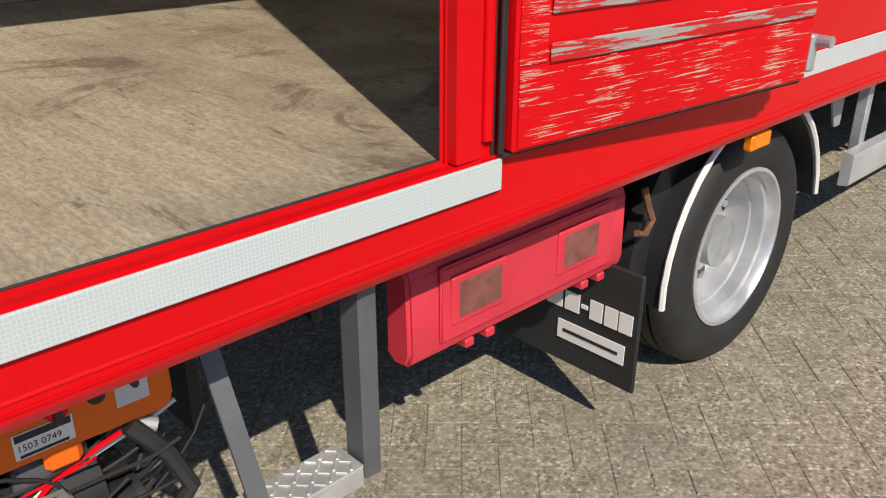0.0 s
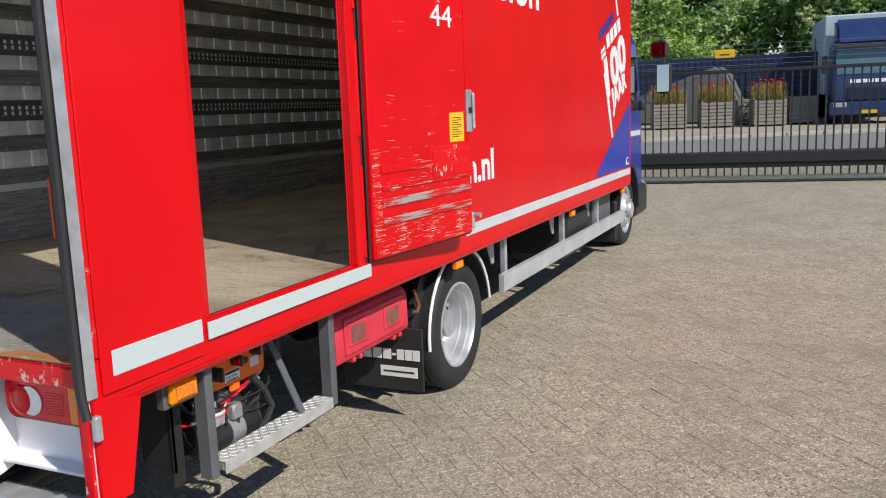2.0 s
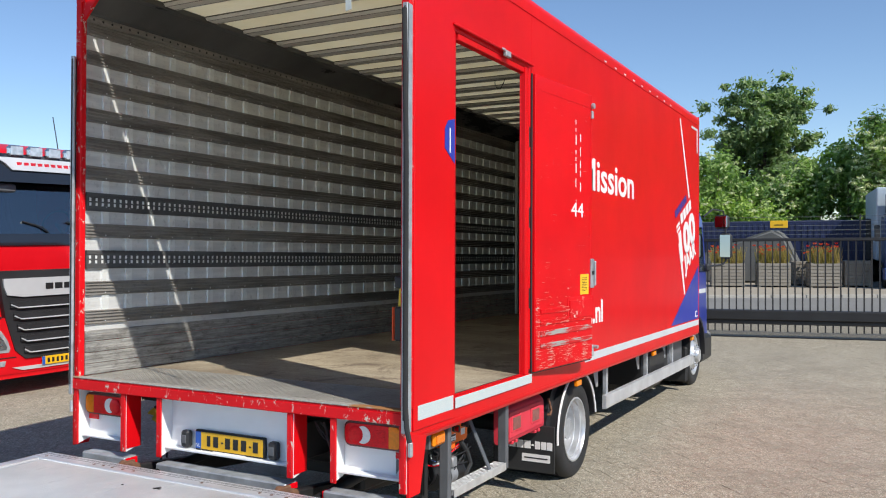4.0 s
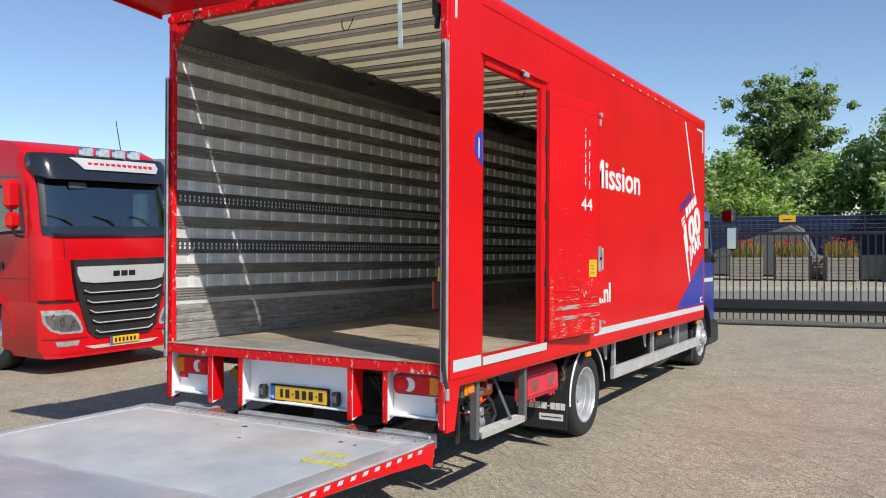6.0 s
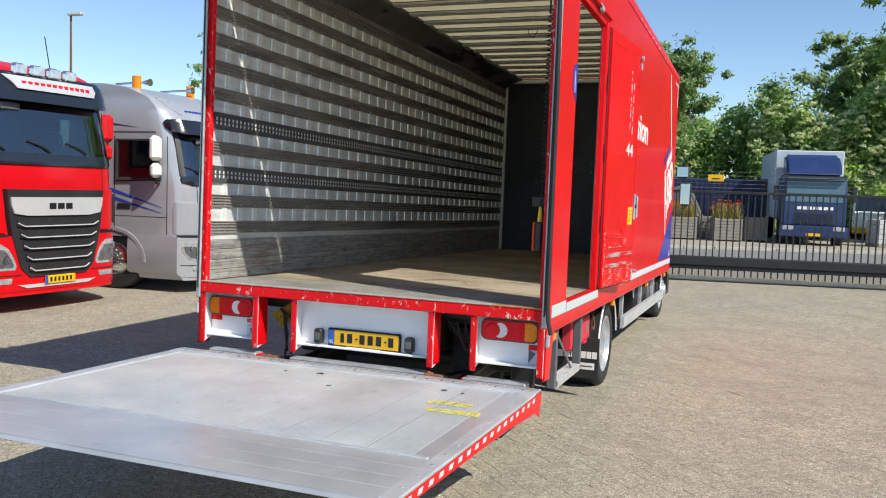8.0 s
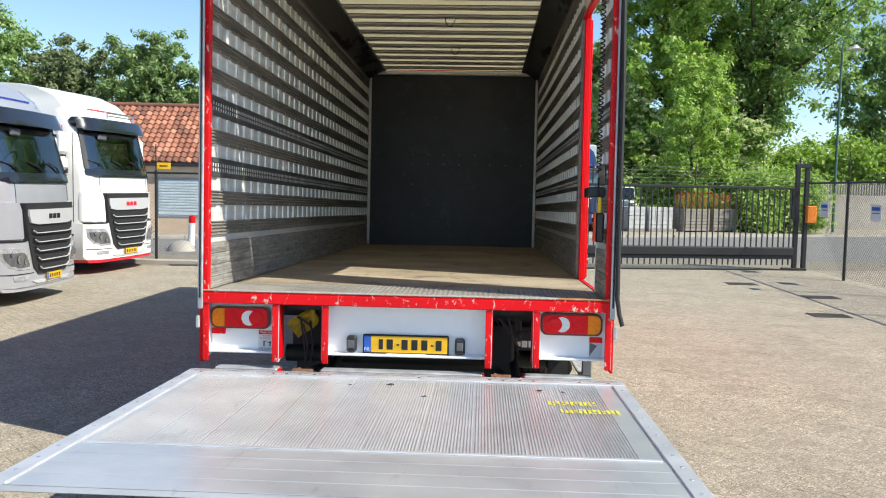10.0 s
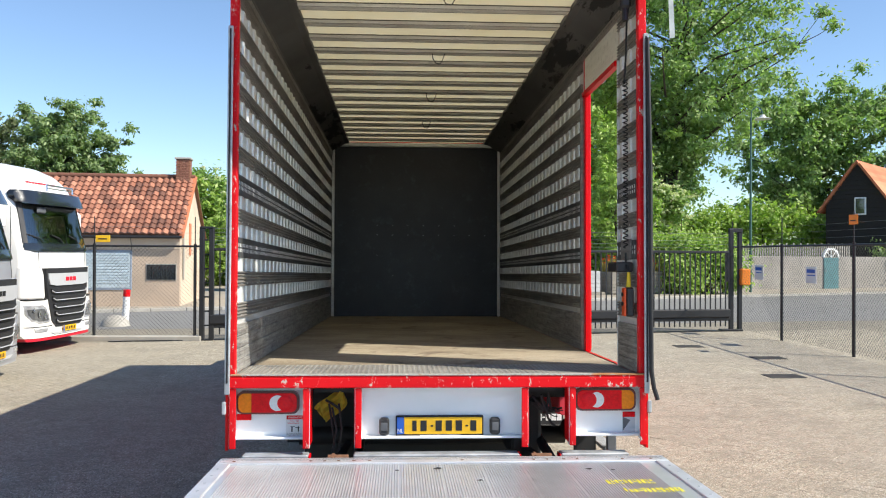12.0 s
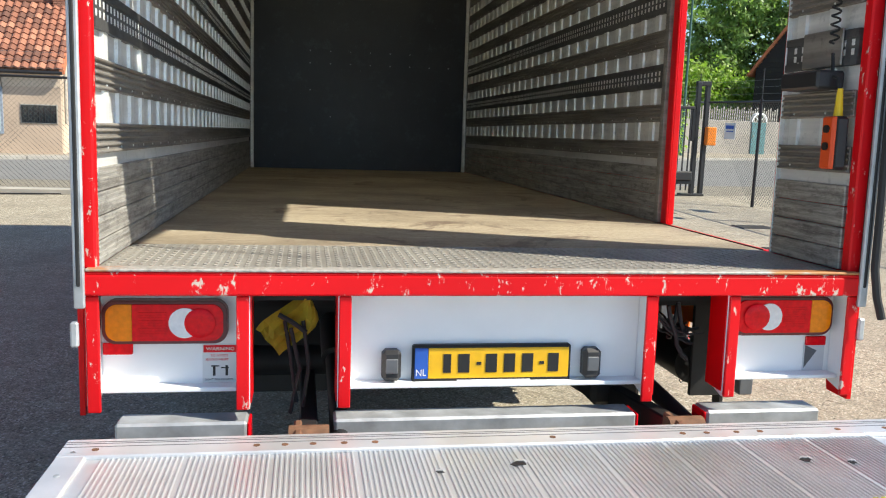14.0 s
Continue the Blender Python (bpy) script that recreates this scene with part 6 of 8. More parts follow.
# marker post on its stone, low kerb under the fence
b = thing("bollard", "white bollard with red top beside a stone", "bollard", Matrix.Translation((-7.2, 16.7, 0)))
part("shaft", G().cyl((0, 0, 0), (0.03, 0, 0.72), 0.085, 16), M["white_panel"], b, smooth=True)
part("cap", G().cyl((0.03, 0, 0.72), (0.04, 0, 0.90), 0.088, 16), M["lens_red"], b, "red top", smooth=True)
gs = G().rev([(0.0, 0.28), (0.18, 0.25), (0.32, 0.12), (0.36, 0.0), (0.34, -0.05)], (-7.35, 16.4, 0), "z", 12)
solid("stone", gs, M["kerb"], "rough pale stone on the ground", "stone", smooth=True)
solid("kerb_edge", G().box(-19, -4.4, 12.75, 12.95, -0.02, 0.10, 0.02), M["kerb"], "low concrete kerb below the fence", "kerb", "structure")

# ---- parked lorries ----
M["paint_silver"] = plain("silver car paint", (0.42, 0.435, 0.47), 0.34, 0.3, vary=0.05, coat=0.4, bump=0.0)
M["paint_white"] = plain("white car paint", (0.78, 0.77, 0.74), 0.3, vary=0.04, coat=0.4, bump=0.0)
M["paint_red"] = plain("red car paint", (0.58, 0.004, 0.009), 0.32, vary=0.05, coat=0.35, bump=0.0, Specular_IOR_Level=0.3)
M["paint_navy"] = plain("blue lorry paint", (0.012, 0.030, 0.110), 0.4, vary=0.15, coat=0.3)
M["chrome"] = plain("polished metal", (0.70, 0.71, 0.72), 0.18, 0.95, vary=0.06)
M["cab_glass"] = pane_glass("cab glass", (0.50, 0.58, 0.58), 0.20)
M["seat_cloth"] = plain("grey seat cloth", (0.10, 0.10, 0.105), 0.9, vary=0.2)
M["visor"] = plain("smoked visor", (0.015, 0.018, 0.024), 0.15, vary=0.1, coat=0.6)
M["badge_grey"] = plain("silver grille bar", (0.60, 0.61, 0.62), 0.38, 0.3, vary=0.05)
M["lamp_dark"] = plain("dark lamp inside", (0.16, 0.165, 0.17), 0.15, 0.4, vary=0.3, scale=14, coat=0.6)
M["mark_red"] = plain("red mark", (0.60, 0.01, 0.03), 0.4)
M["mark_navy"] = plain("navy stripe", (0.012, 0.03, 0.13), 0.35, coat=0.4)
M["mark_blue"] = plain("blue mark", (0.02, 0.06, 0.38), 0.4)


def lorry_wheel(root, x, s, name="wheel", r=0.50):
    w = part(name, G().cyl((x, s * 0.9, r), (x, s * 1.0, r), 0.12, 16), M["dark_steel"], root, "black tyre on polished rim", True)
    rr = 0.29
    prof = [(rr, 0.0), (rr + 0.03, 0.02), (r * 0.88, 0.03), (r * 0.96, 0.015), (r, -0.02), (r, -0.26), (r * 0.94, -0.30), (rr, -0.30)]
    part("tyre", G().rev([(a, s * b) for a, b in prof], (x, s * 1.19, r), "y", 40), M["black_rubber"], w, smooth=True)
    rp = [(rr + 0.015, 0.0), (rr, 0.018), (rr - 0.02, 0.0), (rr - 0.03, -0.03), (0.20, 0.0), (0.15, 0.035), (0.13, 0.04), (0.12, 0.09), (0.0, 0.10)]
    part("rim", G().rev([(a, s * b) for a, b in rp], (x, s * 1.19, r), "y", 32), M["chrome"], w, "polished rim", smooth=True)
    g = G()
    for k in range(10):
        a = k * math.pi / 5
        g.cyl((x + 0.165 * math.cos(a), s * 1.205, r + 0.165 * math.sin(a)), (x + 0.165 * math.cos(a), s * 1.24, r + 0.165 * math.sin(a)), 0.016, 6)
    tagged(part("wheel_nuts", g, M["galvanised"], w), kind="stuff")


def lorry(label, paint, m, mark, lower, roof_kit, squat=1.0):
    """Cab-over tractor unit with a bowed front; the front is at x = 0 and looks to +x."""
    P = M[paint]
    root = thing("lorry", label, "lorry", m, group="lorries parked in a row")
    if roof_kit == "lamps":
        line = [(0.98, 0.0), (1.7, 0.0), (1.98, -0.02), (2.88, -0.24), (3.15, -0.33), (3.30, -0.47), (3.42, -0.75), (3.48, -1.2), (3.50, -1.9)]
    else:
        line = [(0.98, 0.0), (1.7, 0.0), (1.98, -0.02), (2.88, -0.24), (3.10, -0.33), (3.32, -0.47), (3.52, -0.70), (3.68, -1.05), (3.76, -1.5), (3.78, -2.0)]
    W = 1.23

    def front(y, z):
        """Depth of the cab's front at a place across and up."""
        for (za, xa), (zb, xb) in zip(line, line[1:]):
            if z <= zb:
                fx = xa + (xb - xa) * max(0.0, (z - za) / (zb - za))
                break
        else:
            fx = line[-1][1]
        q = min(1.0, abs(y) / W)
        return fx - 0.07 * q ** 2 - 0.20 * q ** 12

    def half(z):
        """Half the cab's width at a height."""
        return W if z < 2.9 else W - 0.10 * min(1.0, (z - 2.9) / 0.6) ** 1.5

    def side_sheet(rows, s):
        """A thin strip that follows the cab's side; rows give height and both ends."""
        g = G()
        k = len(rows)
        v = [(x, s * (half(z) + d), z) for d in (0.0015, 0.004) for z, a, b in rows for x in (a, b)]
        f = []
        for r in range(k - 1):
            for o in (0, 2 * k):
                f.append((o + 2 * r, o + 2 * r + 1, o + 2 * r + 3, o + 2 * r + 2))
            f += [(2 * r, 2 * r + 2, 2 * k + 2 * r + 2, 2 * k + 2 * r), (2 * r + 1, 2 * r + 3, 2 * k + 2 * r + 3, 2 * k + 2 * r + 1)]
        f += [(0, 1, 2 * k + 1, 2 * k), (2 * k - 2, 2 * k - 1, 4 * k - 1, 4 * k - 2)]
        return g.add(v, f)

    def sheet(ys, zs, off, thick):
        """A plate that follows the bowed front; ys gives its sides at each height."""
        g = G()
        nu, nz = 24, len(zs)
        v = []
        for layer in (off, off - thick):
            for z, (a, b) in zip(zs, ys):
                for i in range(nu + 1):
                    y = a + (b - a) * i / nu
                    v.append((front(y, z) + layer, y, z))
        k, n1 = (nu + 1) * nz, nu + 1
        f = []
        for r in range(nz - 1):
            for i in range(nu):
                p = r * n1 + i
                f.append((p, p + 1, p + 1 + n1, p + n1))
                f.append((k + p, k + p + n1, k + p + 1 + n1, k + p + 1))
            for p, q in ((r * n1, r * n1 + n1), (r * n1 + nu, r * n1 + nu + n1)):
                f.append((p, q, q + k, p + k))
        for i in range(nu):
            f.append((i, i + 1, i + 1 + k, i + k))
            p = (nz - 1) * n1 + i
            f.append((p, p + 1, p + 1 + k, p + k))
        return g.add(v, f)

    # cab shell lofted from its plan at each height
    g = G()
    zs = [z for z, x in line]
    fine = []
    for a, b in zip(zs, zs[1:]):
        fine += [a + (b - a) * i / 3 for i in range(3)]
    fine = sorted(fine + [zs[-1], 2.06, 2.085, 2.70, 2.95])
    ring = []
    for z in fine:
        w = half(z)
        row = [(-2.2, -w, z), (min(-1.28, front(w, z) - 0.4), -w, z), (min(-0.60, front(w, z) - 0.2), -w, z)]
        row += [(max(-2.19, front(w * t, z)), w * t, z) for t in [math.sin(u) for u in np.linspace(-math.pi / 2, math.pi / 2, 25)]]
        row += [(min(-0.60, front(w, z) - 0.2), w, z), (min(-1.28, front(w, z) - 0.4), w, z), (-2.2, w, z)]
        ring.append([(max(-2.2, x), y, h) for x, y, h in row])
    n1 = len(ring[0])
    f = []
    for r in range(len(ring) - 1):
        mid = (fine[r] + fine[r + 1]) / 2
        for i in range(n1):
            y = (ring[r][i][1] + ring[r][(i + 1) % n1][1]) / 2
            if (i in (1, n1 - 3) and 2.06 < mid < 2.70) or (2 < i < n1 - 4 and abs(y) < 1.12 and 2.085 < mid < 2.95):
                continue
            f.append((r * n1 + i, r * n1 + (i + 1) % n1, (r + 1) * n1 + (i + 1) % n1, (r + 1) * n1 + i))
    f += [tuple(range(n1)), tuple(range(len(ring) * n1 - 1, (len(ring) - 1) * n1 - 1, -1))]
    g.add([p for row in ring for p in row], f)
    part("cab_body", g, P, root, smooth=True)
    bump = part("bumper", sheet([(-1.20, 1.20), (-1.245, 1.245), (-1.25, 1.25), (-1.235, 1.235)], [0.30, 0.36, 0.80, 1.02], 0.07, 0.9), P, root, smooth=True)
    part("bumper_lip", sheet([(-1.17, 1.17), (-1.20, 1.20)], [0.24, 0.30], 0.055, 0.85), M[lower], bump)
    part("lower_trim", sheet([(-0.52, 0.52), (-0.66, 0.66)], [0.335, 0.38], 0.085, 0.03), M["badge_grey"], bump, "silver lower trim")
    # grille
    gr = part("grille", sheet([(-0.48, 0.48), (-0.62, 0.62), (-0.74, 0.74), (-0.79, 0.79), (-0.82, 0.82)], [0.48, 0.60, 1.0, 1.3, 1.62], 0.09, 0.1), M["black_plastic"], root, "black grille with bright bars", smooth=True)
    part("badge_bar", sheet([(-0.52, 0.52), (-0.73, 0.73), (-0.77, 0.77), (-0.78, 0.78)], [1.28, 1.31, 1.41, 1.52], 0.115, 0.03), M["badge_grey"], gr, "silver bar")
    for i in range(3):
        part("maker_mark", G().box(0.115, 0.120, -0.20 + i * 0.14, -0.085 + i * 0.14, 1.365, 1.445, 0.004), M[mark], gr)
    for i in range(5):
        z = 1.165 - i * 0.146
        w = 0.69 - i * 0.045
        part("grille_bar", sheet([(-w, w), (-w, w)], [z - 0.02, z + 0.055], 0.118, 0.04), M["black_plastic"], gr)
        pts = [(front(y, z) + 0.124, y, z - 0.022 + 0.045 * max(0.0, abs(y) / w - 0.85) / 0.15) for y in np.linspace(-w, w, 15)]
        part("bar_edge", G().tube(pts, 0.010, 5), M["badge_grey"], gr, smooth=True)
    for s in (1, -1):
        hl = part("headlight", sheet([tuple(sorted((s * a, s * b))) for a, b in ((0.70, 1.00), (0.68, 1.13), (0.72, 1.20), (0.80, 1.22), (0.90, 1.215))], [0.58, 0.63, 0.74, 0.86, 0.92], 0.078, 0.05), M["lens_clear"], root, "clear headlight", smooth=True)
        part("lamp_inside", sheet([tuple(sorted((s * a, s * b))) for a, b in ((0.735, 1.00), (0.725, 1.11), (0.77, 1.165), (0.86, 1.185))], [0.615, 0.65, 0.74, 0.85], 0.081, 0.02), M["lamp_dark"], hl, "dark lamp inside", smooth=True)
        for k, (yy, zz, rr) in enumerate(((0.82, 0.71, 0.06), (0.97, 0.75, 0.07), (1.09, 0.83, 0.045))):
            x0 = front(yy, zz) + 0.080
            part("lamp_bowl", G().rev([(rr, 0.004), (rr * 0.85, 0.006), (rr * 0.5, 0.0), (0.0, 0.008)], (x0, s * yy, zz), "x", 16), M["chrome"], hl, smooth=True)
        part("fog_lamp", sheet([tuple(sorted((s * 0.76, s * 1.06))), tuple(sorted((s * 0.74, s * 1.08)))], [0.405, 0.475], 0.078, 0.03), M["lens_clear"], root)
        part("panel_gap", sheet([tuple(sorted((s * 0.79, s * 1.232)))] * 2, [1.012, 1.040], 0.074, 0.02), M["ink"], root)
        part("panel_gap", sheet([tuple(sorted((s * 0.895, s * 0.907)))] * 4, [1.63, 1.75, 1.85, 1.95], 0.003, 0.01), M["ink"], root)
        part("bumper_crease", sheet([tuple(sorted((s * 0.60, s * 1.235)))] * 2, [0.505, 0.517], 0.076, 0.02), M["ink"], bump)
        part("corner_deflector", sheet([tuple(sorted((s * 0.80, s * 1.228))), tuple(sorted((s * 0.80, s * 1.236))), tuple(sorted((s * 0.84, s * 1.236))), tuple(sorted((s * 0.90, s * 1.230)))], [1.06, 1.12, 1.50, 1.63], 0.045, 0.06), P, root, smooth=True)
        white = M["paint_white"] if paint != "paint_red" else P
        ma = part("mirror_arm", G().tube([(-0.55, s * 1.20, 1.95), (-0.50, s * 1.36, 1.97), (-0.48, s * 1.44, 2.1), (-0.48, s * 1.44, 2.6)], 0.022, 6), M["black_plastic"], root, smooth=True)
        part("mirror", G().box(-0.56, -0.41, s * 1.31, s * 1.55, 2.36, 2.80, 0.06), white, ma, smooth=False)
        part("mirror", G().box(-0.56, -0.41, s * 1.31, s * 1.53, 2.06, 2.32, 0.06), white, ma)
        win = part("side_window", G().prism([(-0.52, 2.05), (-0.62, 2.72), (-1.30, 2.72), (-1.30, 2.0)], "y", s * 1.2325, s * 1.24), M["cab_glass"], root, "clear side window")
        win.visible_shadow = False
        part("window_seal", G().tube([(x, s * 1.234, z) for x, z in ((-0.52, 2.03), (-0.61, 2.73), (-1.30, 2.73), (-1.31, 2.0), (-0.52, 2.03), (-0.61, 2.73))], 0.035, 6), M["black_rubber"], win)
        part("door_gap", G().box(-1.36, -1.347, s * 1.2305, s * 1.2325, 1.05, 2.80), M["ink"], root)
        part("door_gap", G().box(-0.40, -0.388, s * 1.2305, s * 1.2325, 1.05, 2.80), M["ink"], root)
        part("door_gap", G().box(-1.36, -0.40, s * 1.2305, s * 1.2325, 1.35, 1.360), M["ink"], root)
        part("door_handle", G().box(-1.30, -1.05, s * 1.231, s * 1.245, 1.48, 1.58, 0.01), M["black_plastic"], root)
        part("side_step", G().box(-0.82, -0.28, s * 0.9, s * 1.225, 0.38, 1.0, 0.04), P, root)
        part("step_well", G().box(-0.72, -0.40, s * 1.222, s * 1.229, 0.52, 0.90, 0.01), M["ink"], root)
        arc = [(-1.38 + 0.62 * math.cos(a), 0.52 + 0.62 * math.sin(a)) for a in np.linspace(0, math.pi, 14)]
        arc2 = [(-1.38 + 0.56 * math.cos(a), 0.52 + 0.56 * math.sin(a)) for a in np.linspace(0, math.pi, 14)]
        part("wheel_arch", G().prism(arc + arc2[::-1], "y", s * 0.85, s * 1.255), P, root, smooth=True)
        lorry_wheel(root, -1.38, s, r=0.56 if roof_kit == "beacons" else 0.50)
        lorry_wheel(root, -5.1, s)
        part("side_fairing", G().box(-4.45, -2.15, s * 1.05, s * 1.22, 0.35, 1.05, 0.04), P if paint != "paint_white" else M["black_plastic"], root)
    part("inner_arch", G().box(-2.0, -0.85, -0.85, 0.85, 0.5, 1.05), M["ink"], root)
    ws = part("windscreen", sheet([(-1.15, 1.15), (-1.14, 1.14), (-1.10, 1.10), (-1.08, 1.08)], [2.00, 2.24, 2.66, 3.0], 0.012, 0.006), M["cab_glass"], root, "tinted windscreen", smooth=True)
    ws.visible_shadow = False
    # inside of the cab
    part("cab_floor", G().box(-2.16, -0.30, -1.16, 1.16, 1.80, 1.90), M["black_plastic"], root)
    part("sleeper_wall", G().box(-2.17, -2.12, -1.17, 1.17, 1.90, 3.2), M["seat_cloth"], root, "grey sleeper curtain")
    part("headliner", G().box(-2.10, -0.62, -1.10, 1.10, 3.02, 3.06), M["seat_cloth"], root)
    part("dashboard", G().prism([(-0.20, 1.90), (-0.16, 2.03), (-0.45, 2.09), (-0.66, 2.04), (-0.70, 1.90)], "y", -1.14, 1.14), M["black_plastic"], root, "black dashboard", bevel=0.03)
    for y in (-0.62, 0.62):
        seat = part("driver_seat", G().box(-1.60, -1.05, y - 0.27, y + 0.27, 1.90, 2.12, 0.08), M["seat_cloth"], root, "grey cloth cab seat")
        part("backrest", G().prism([(-1.50, 2.08), (-1.72, 2.78), (-1.84, 2.78), (-1.66, 2.05)], "y", y - 0.25, y + 0.25), M["seat_cloth"], seat, bevel=0.05)
        part("head_rest", G().box(-1.86, -1.74, y - 0.14, y + 0.14, 2.77, 2.97, 0.05), M["seat_cloth"], seat)
    part("steering_wheel", G().tube([(-0.78 + 0.09 * math.sin(a), 0.60 + 0.22 * math.cos(a), 2.26 + 0.20 * math.sin(a)) for a in np.linspace(0, 2 * math.pi, 22)], 0.018, 6).cyl((-0.60, 0.60, 2.10), (-0.78, 0.60, 2.26), 0.03, 8), M["black_plastic"], root, smooth=True)
    part("screen_cowl", sheet([(-1.02, 1.02), (-1.16, 1.16), (-1.165, 1.165), (-1.15, 1.15)], [1.94, 1.975, 2.04, 2.10], 0.022, 0.04), M["visor"], root, "black cowl below the windscreen", smooth=True)
    for s in (1, -1):
        part("screen_pillar", sheet([tuple(sorted((s * 1.10, s * 1.165))), tuple(sorted((s * 1.04, s * 1.12)))], [2.1, 2.9], 0.018, 0.015), M["black_plastic"], root)
    for y in (-0.75, -0.05, 0.6):
        part("wiper", G().tube([(front(y, 2.12) + 0.03, y, 2.12), (front(y - 0.1, 2.2) + 0.04, y - 0.1, 2.2), (front(y - 0.35, 2.27) + 0.03, y - 0.35, 2.27)], 0.012, 5), M["black_plastic"], ws)
    part("rain_sensor", G().box(front(-0.55, 2.75) + 0.01, front(-0.55, 2.75) + 0.06, -0.72, -0.42, 2.68, 2.80, 0.03), M["grey_paint"], ws)
    part("visor", sheet([(-1.05, 1.05), (-1.17, 1.17), (-1.21, 1.21), (-1.21, 1.21), (-1.17, 1.17)], [2.82, 2.87, 3.0, 3.15, 3.23] if roof_kit == "lamps" else [2.85, 2.88, 2.96, 3.05, 3.11], 0.17, 0.12), M["visor"], root, "smoked sun visor", smooth=True)
    pl_ = part("number_plate", G().box(0.095, 0.105, -0.26, 0.26, 0.37, 0.48, 0.004), M["plate_yellow"], root, "yellow number plate")
    for i in range(6):
        part("plate_bar", G().box(0.105, 0.107, -0.18 + i * 0.068, -0.145 + i * 0.068, 0.395, 0.455), M["ink"], pl_)
    part("plate_strip", G().box(0.105, 0.107, -0.26, -0.215, 0.37, 0.48), M["plate_blue"], pl_)
    part("chassis", G().box(-6.0, -2.0, -0.45, 0.45, 0.55, 0.95, 0.03), M["dark_steel"], root)
    text = M[mark] if mark != "ink" else (M["mark_red"] if roof_kit == "lamps" else M["mark_blue"])
    if roof_kit == "lamps":
        lb_ = part("lamp_bar", sheet([(-0.52, 0.80), (-0.60, 0.86), (-0.72, 0.84)], [2.99, 3.08, 3.17], 0.20, 0.04), M["badge_grey"], root, "silver lamp bar", smooth=True)
        for i in range(12):
            y = -0.44 + i * 0.1
            part("name_bar", G().box(front(y, 3.08) + 0.185, front(y, 3.08) + 0.206, y, y + 0.065, 3.055, 3.105), M["mark_red"], lb_)
        for i in range(4):
            y = -0.40 + i * 0.28
            x0 = front(y, 3.1) + 0.02
            lp = part("roof_lamp", G().box(x0, x0 + 0.13, y - 0.115, y + 0.115, 3.185, 3.355, 0.05), M["chrome"], lb_, "clear roof lamp in chrome shell")
            part("lamp_lens", G().box(x0 + 0.125, x0 + 0.14, y - 0.09, y + 0.09, 3.21, 3.335, 0.02), M["lens_clear"], lp)
        part("aerial", G().cyl((-0.9, 0.75, 3.30), (-1.0, 0.72, 3.95), 0.008, 5), M["black_plastic"], root)
        for s in (1, -1):
            part("marker_lamp", G().box(front(0.95, 3.16) + 0.0, front(0.95, 3.16) + 0.05, s * 0.93, s * 1.02, 3.16, 3.20, 0.012), M["lens_white"], root)
    else:
        for i in range(12):
            y = -0.60 + i * 0.1
            part("name_bar", G().box(front(y, 3.28) - 0.05, front(y, 3.28) + 0.012, y, y + 0.06, 3.285, 3.312), text, root)
    part("corner_vent", G().box(-0.34, -0.14, 1.16, 1.262, 1.14, 1.56, 0.02), M["black_plastic"], root, "black louvred vent")
    for s in (1, -1):
        part("roof_seam", side_sheet([(2.86, -2.19, -0.60), (2.875, -2.19, -0.60), (2.89, -2.19, -0.60)], s), M["grey_paint"], root)
        part("side_vent", G().box(-1.98, -1.80, s * 1.225, s * 1.236, 1.50, 1.68, 0.008), M["ink"], root)
    if roof_kit == "beacons":
        for s in (1, -1):
            part("side_band", side_sheet([(z, -2.02, -1.72) for z in (2.90, 3.0, 3.1, 3.2, 3.3, 3.4)], s), M["mark_navy"], root)
            part("side_band", side_sheet([(z, -2.02, -1.74) for z in (2.52, 2.66, 2.84)], s), M["mark_navy"], root)
            part("side_band", side_sheet([(z, -2.02, -1.76) for z in (2.00, 2.12, 2.26)], s), M["mark_navy"], root)
            part("side_band", side_sheet([(z, -2.19, -1.95) for z in (1.05, 1.4, 1.72)], s), M["mark_navy"], root)
            part("band_edge", side_sheet([(z, -1.70, -1.68) for z in (1.95, 2.4, 2.86, 3.0, 3.1, 3.2, 3.3, 3.4)], s), M["white_vinyl"], root)
            part("upper_stripe", G().prism([(-2.19, 3.12), (-1.5, 3.05), (-0.95, 2.96), (-1.5, 3.02), (-2.19, 3.05)], "y", s * 1.20, s * 1.232), M["mark_navy"], root)
            part("corner_lamp", sheet([tuple(sorted((s * 0.74, s * 0.80))), tuple(sorted((s * 0.74, s * 1.02))), tuple(sorted((s * 0.86, s * 1.02)))], [3.22, 3.34, 3.52], 0.012, 0.03), M["lens_clear"], root, "clear roof corner lamp", smooth=True)
            part("beacon", G().cyl((-1.2, s * 0.85, 3.66), (-1.2, s * 0.85, 3.92), 0.075, 12), M["amber"], root, "amber beacon")
            part("horn", G().cyl((-1.7, s * 0.68, 3.80), (-1.2, s * 0.68, 3.82), 0.02, 8).cyl((-1.2, s * 0.68, 3.82), (-1.05, s * 0.68, 3.82), 0.02, 12, 0.07), M["chrome"], root, smooth=True)
            for k in range(2):
                part("side_stripe", G().prism([(-2.2, 1.95 - k * 0.14), (-1.4, 1.85 - k * 0.14), (-0.45, 1.52 - k * 0.1), (-1.4, 1.78 - k * 0.14), (-2.2, 1.86 - k * 0.14)], "y", s * 1.2325, s * 1.2345), M["mark_blue"], root)
    elif roof_kit == "plain":
        part("lamp_bar", G().tube([(-0.12, -0.5, 3.12), (-0.12, -0.5, 3.24), (-0.12, 0.5, 3.24), (-0.12, 0.5, 3.12)], 0.02, 6).tube([(-0.12, -0.5, 3.18), (-0.12, 0.5, 3.18)], 0.012, 6), M["chrome"], root, "chrome lamp rail", smooth=True)
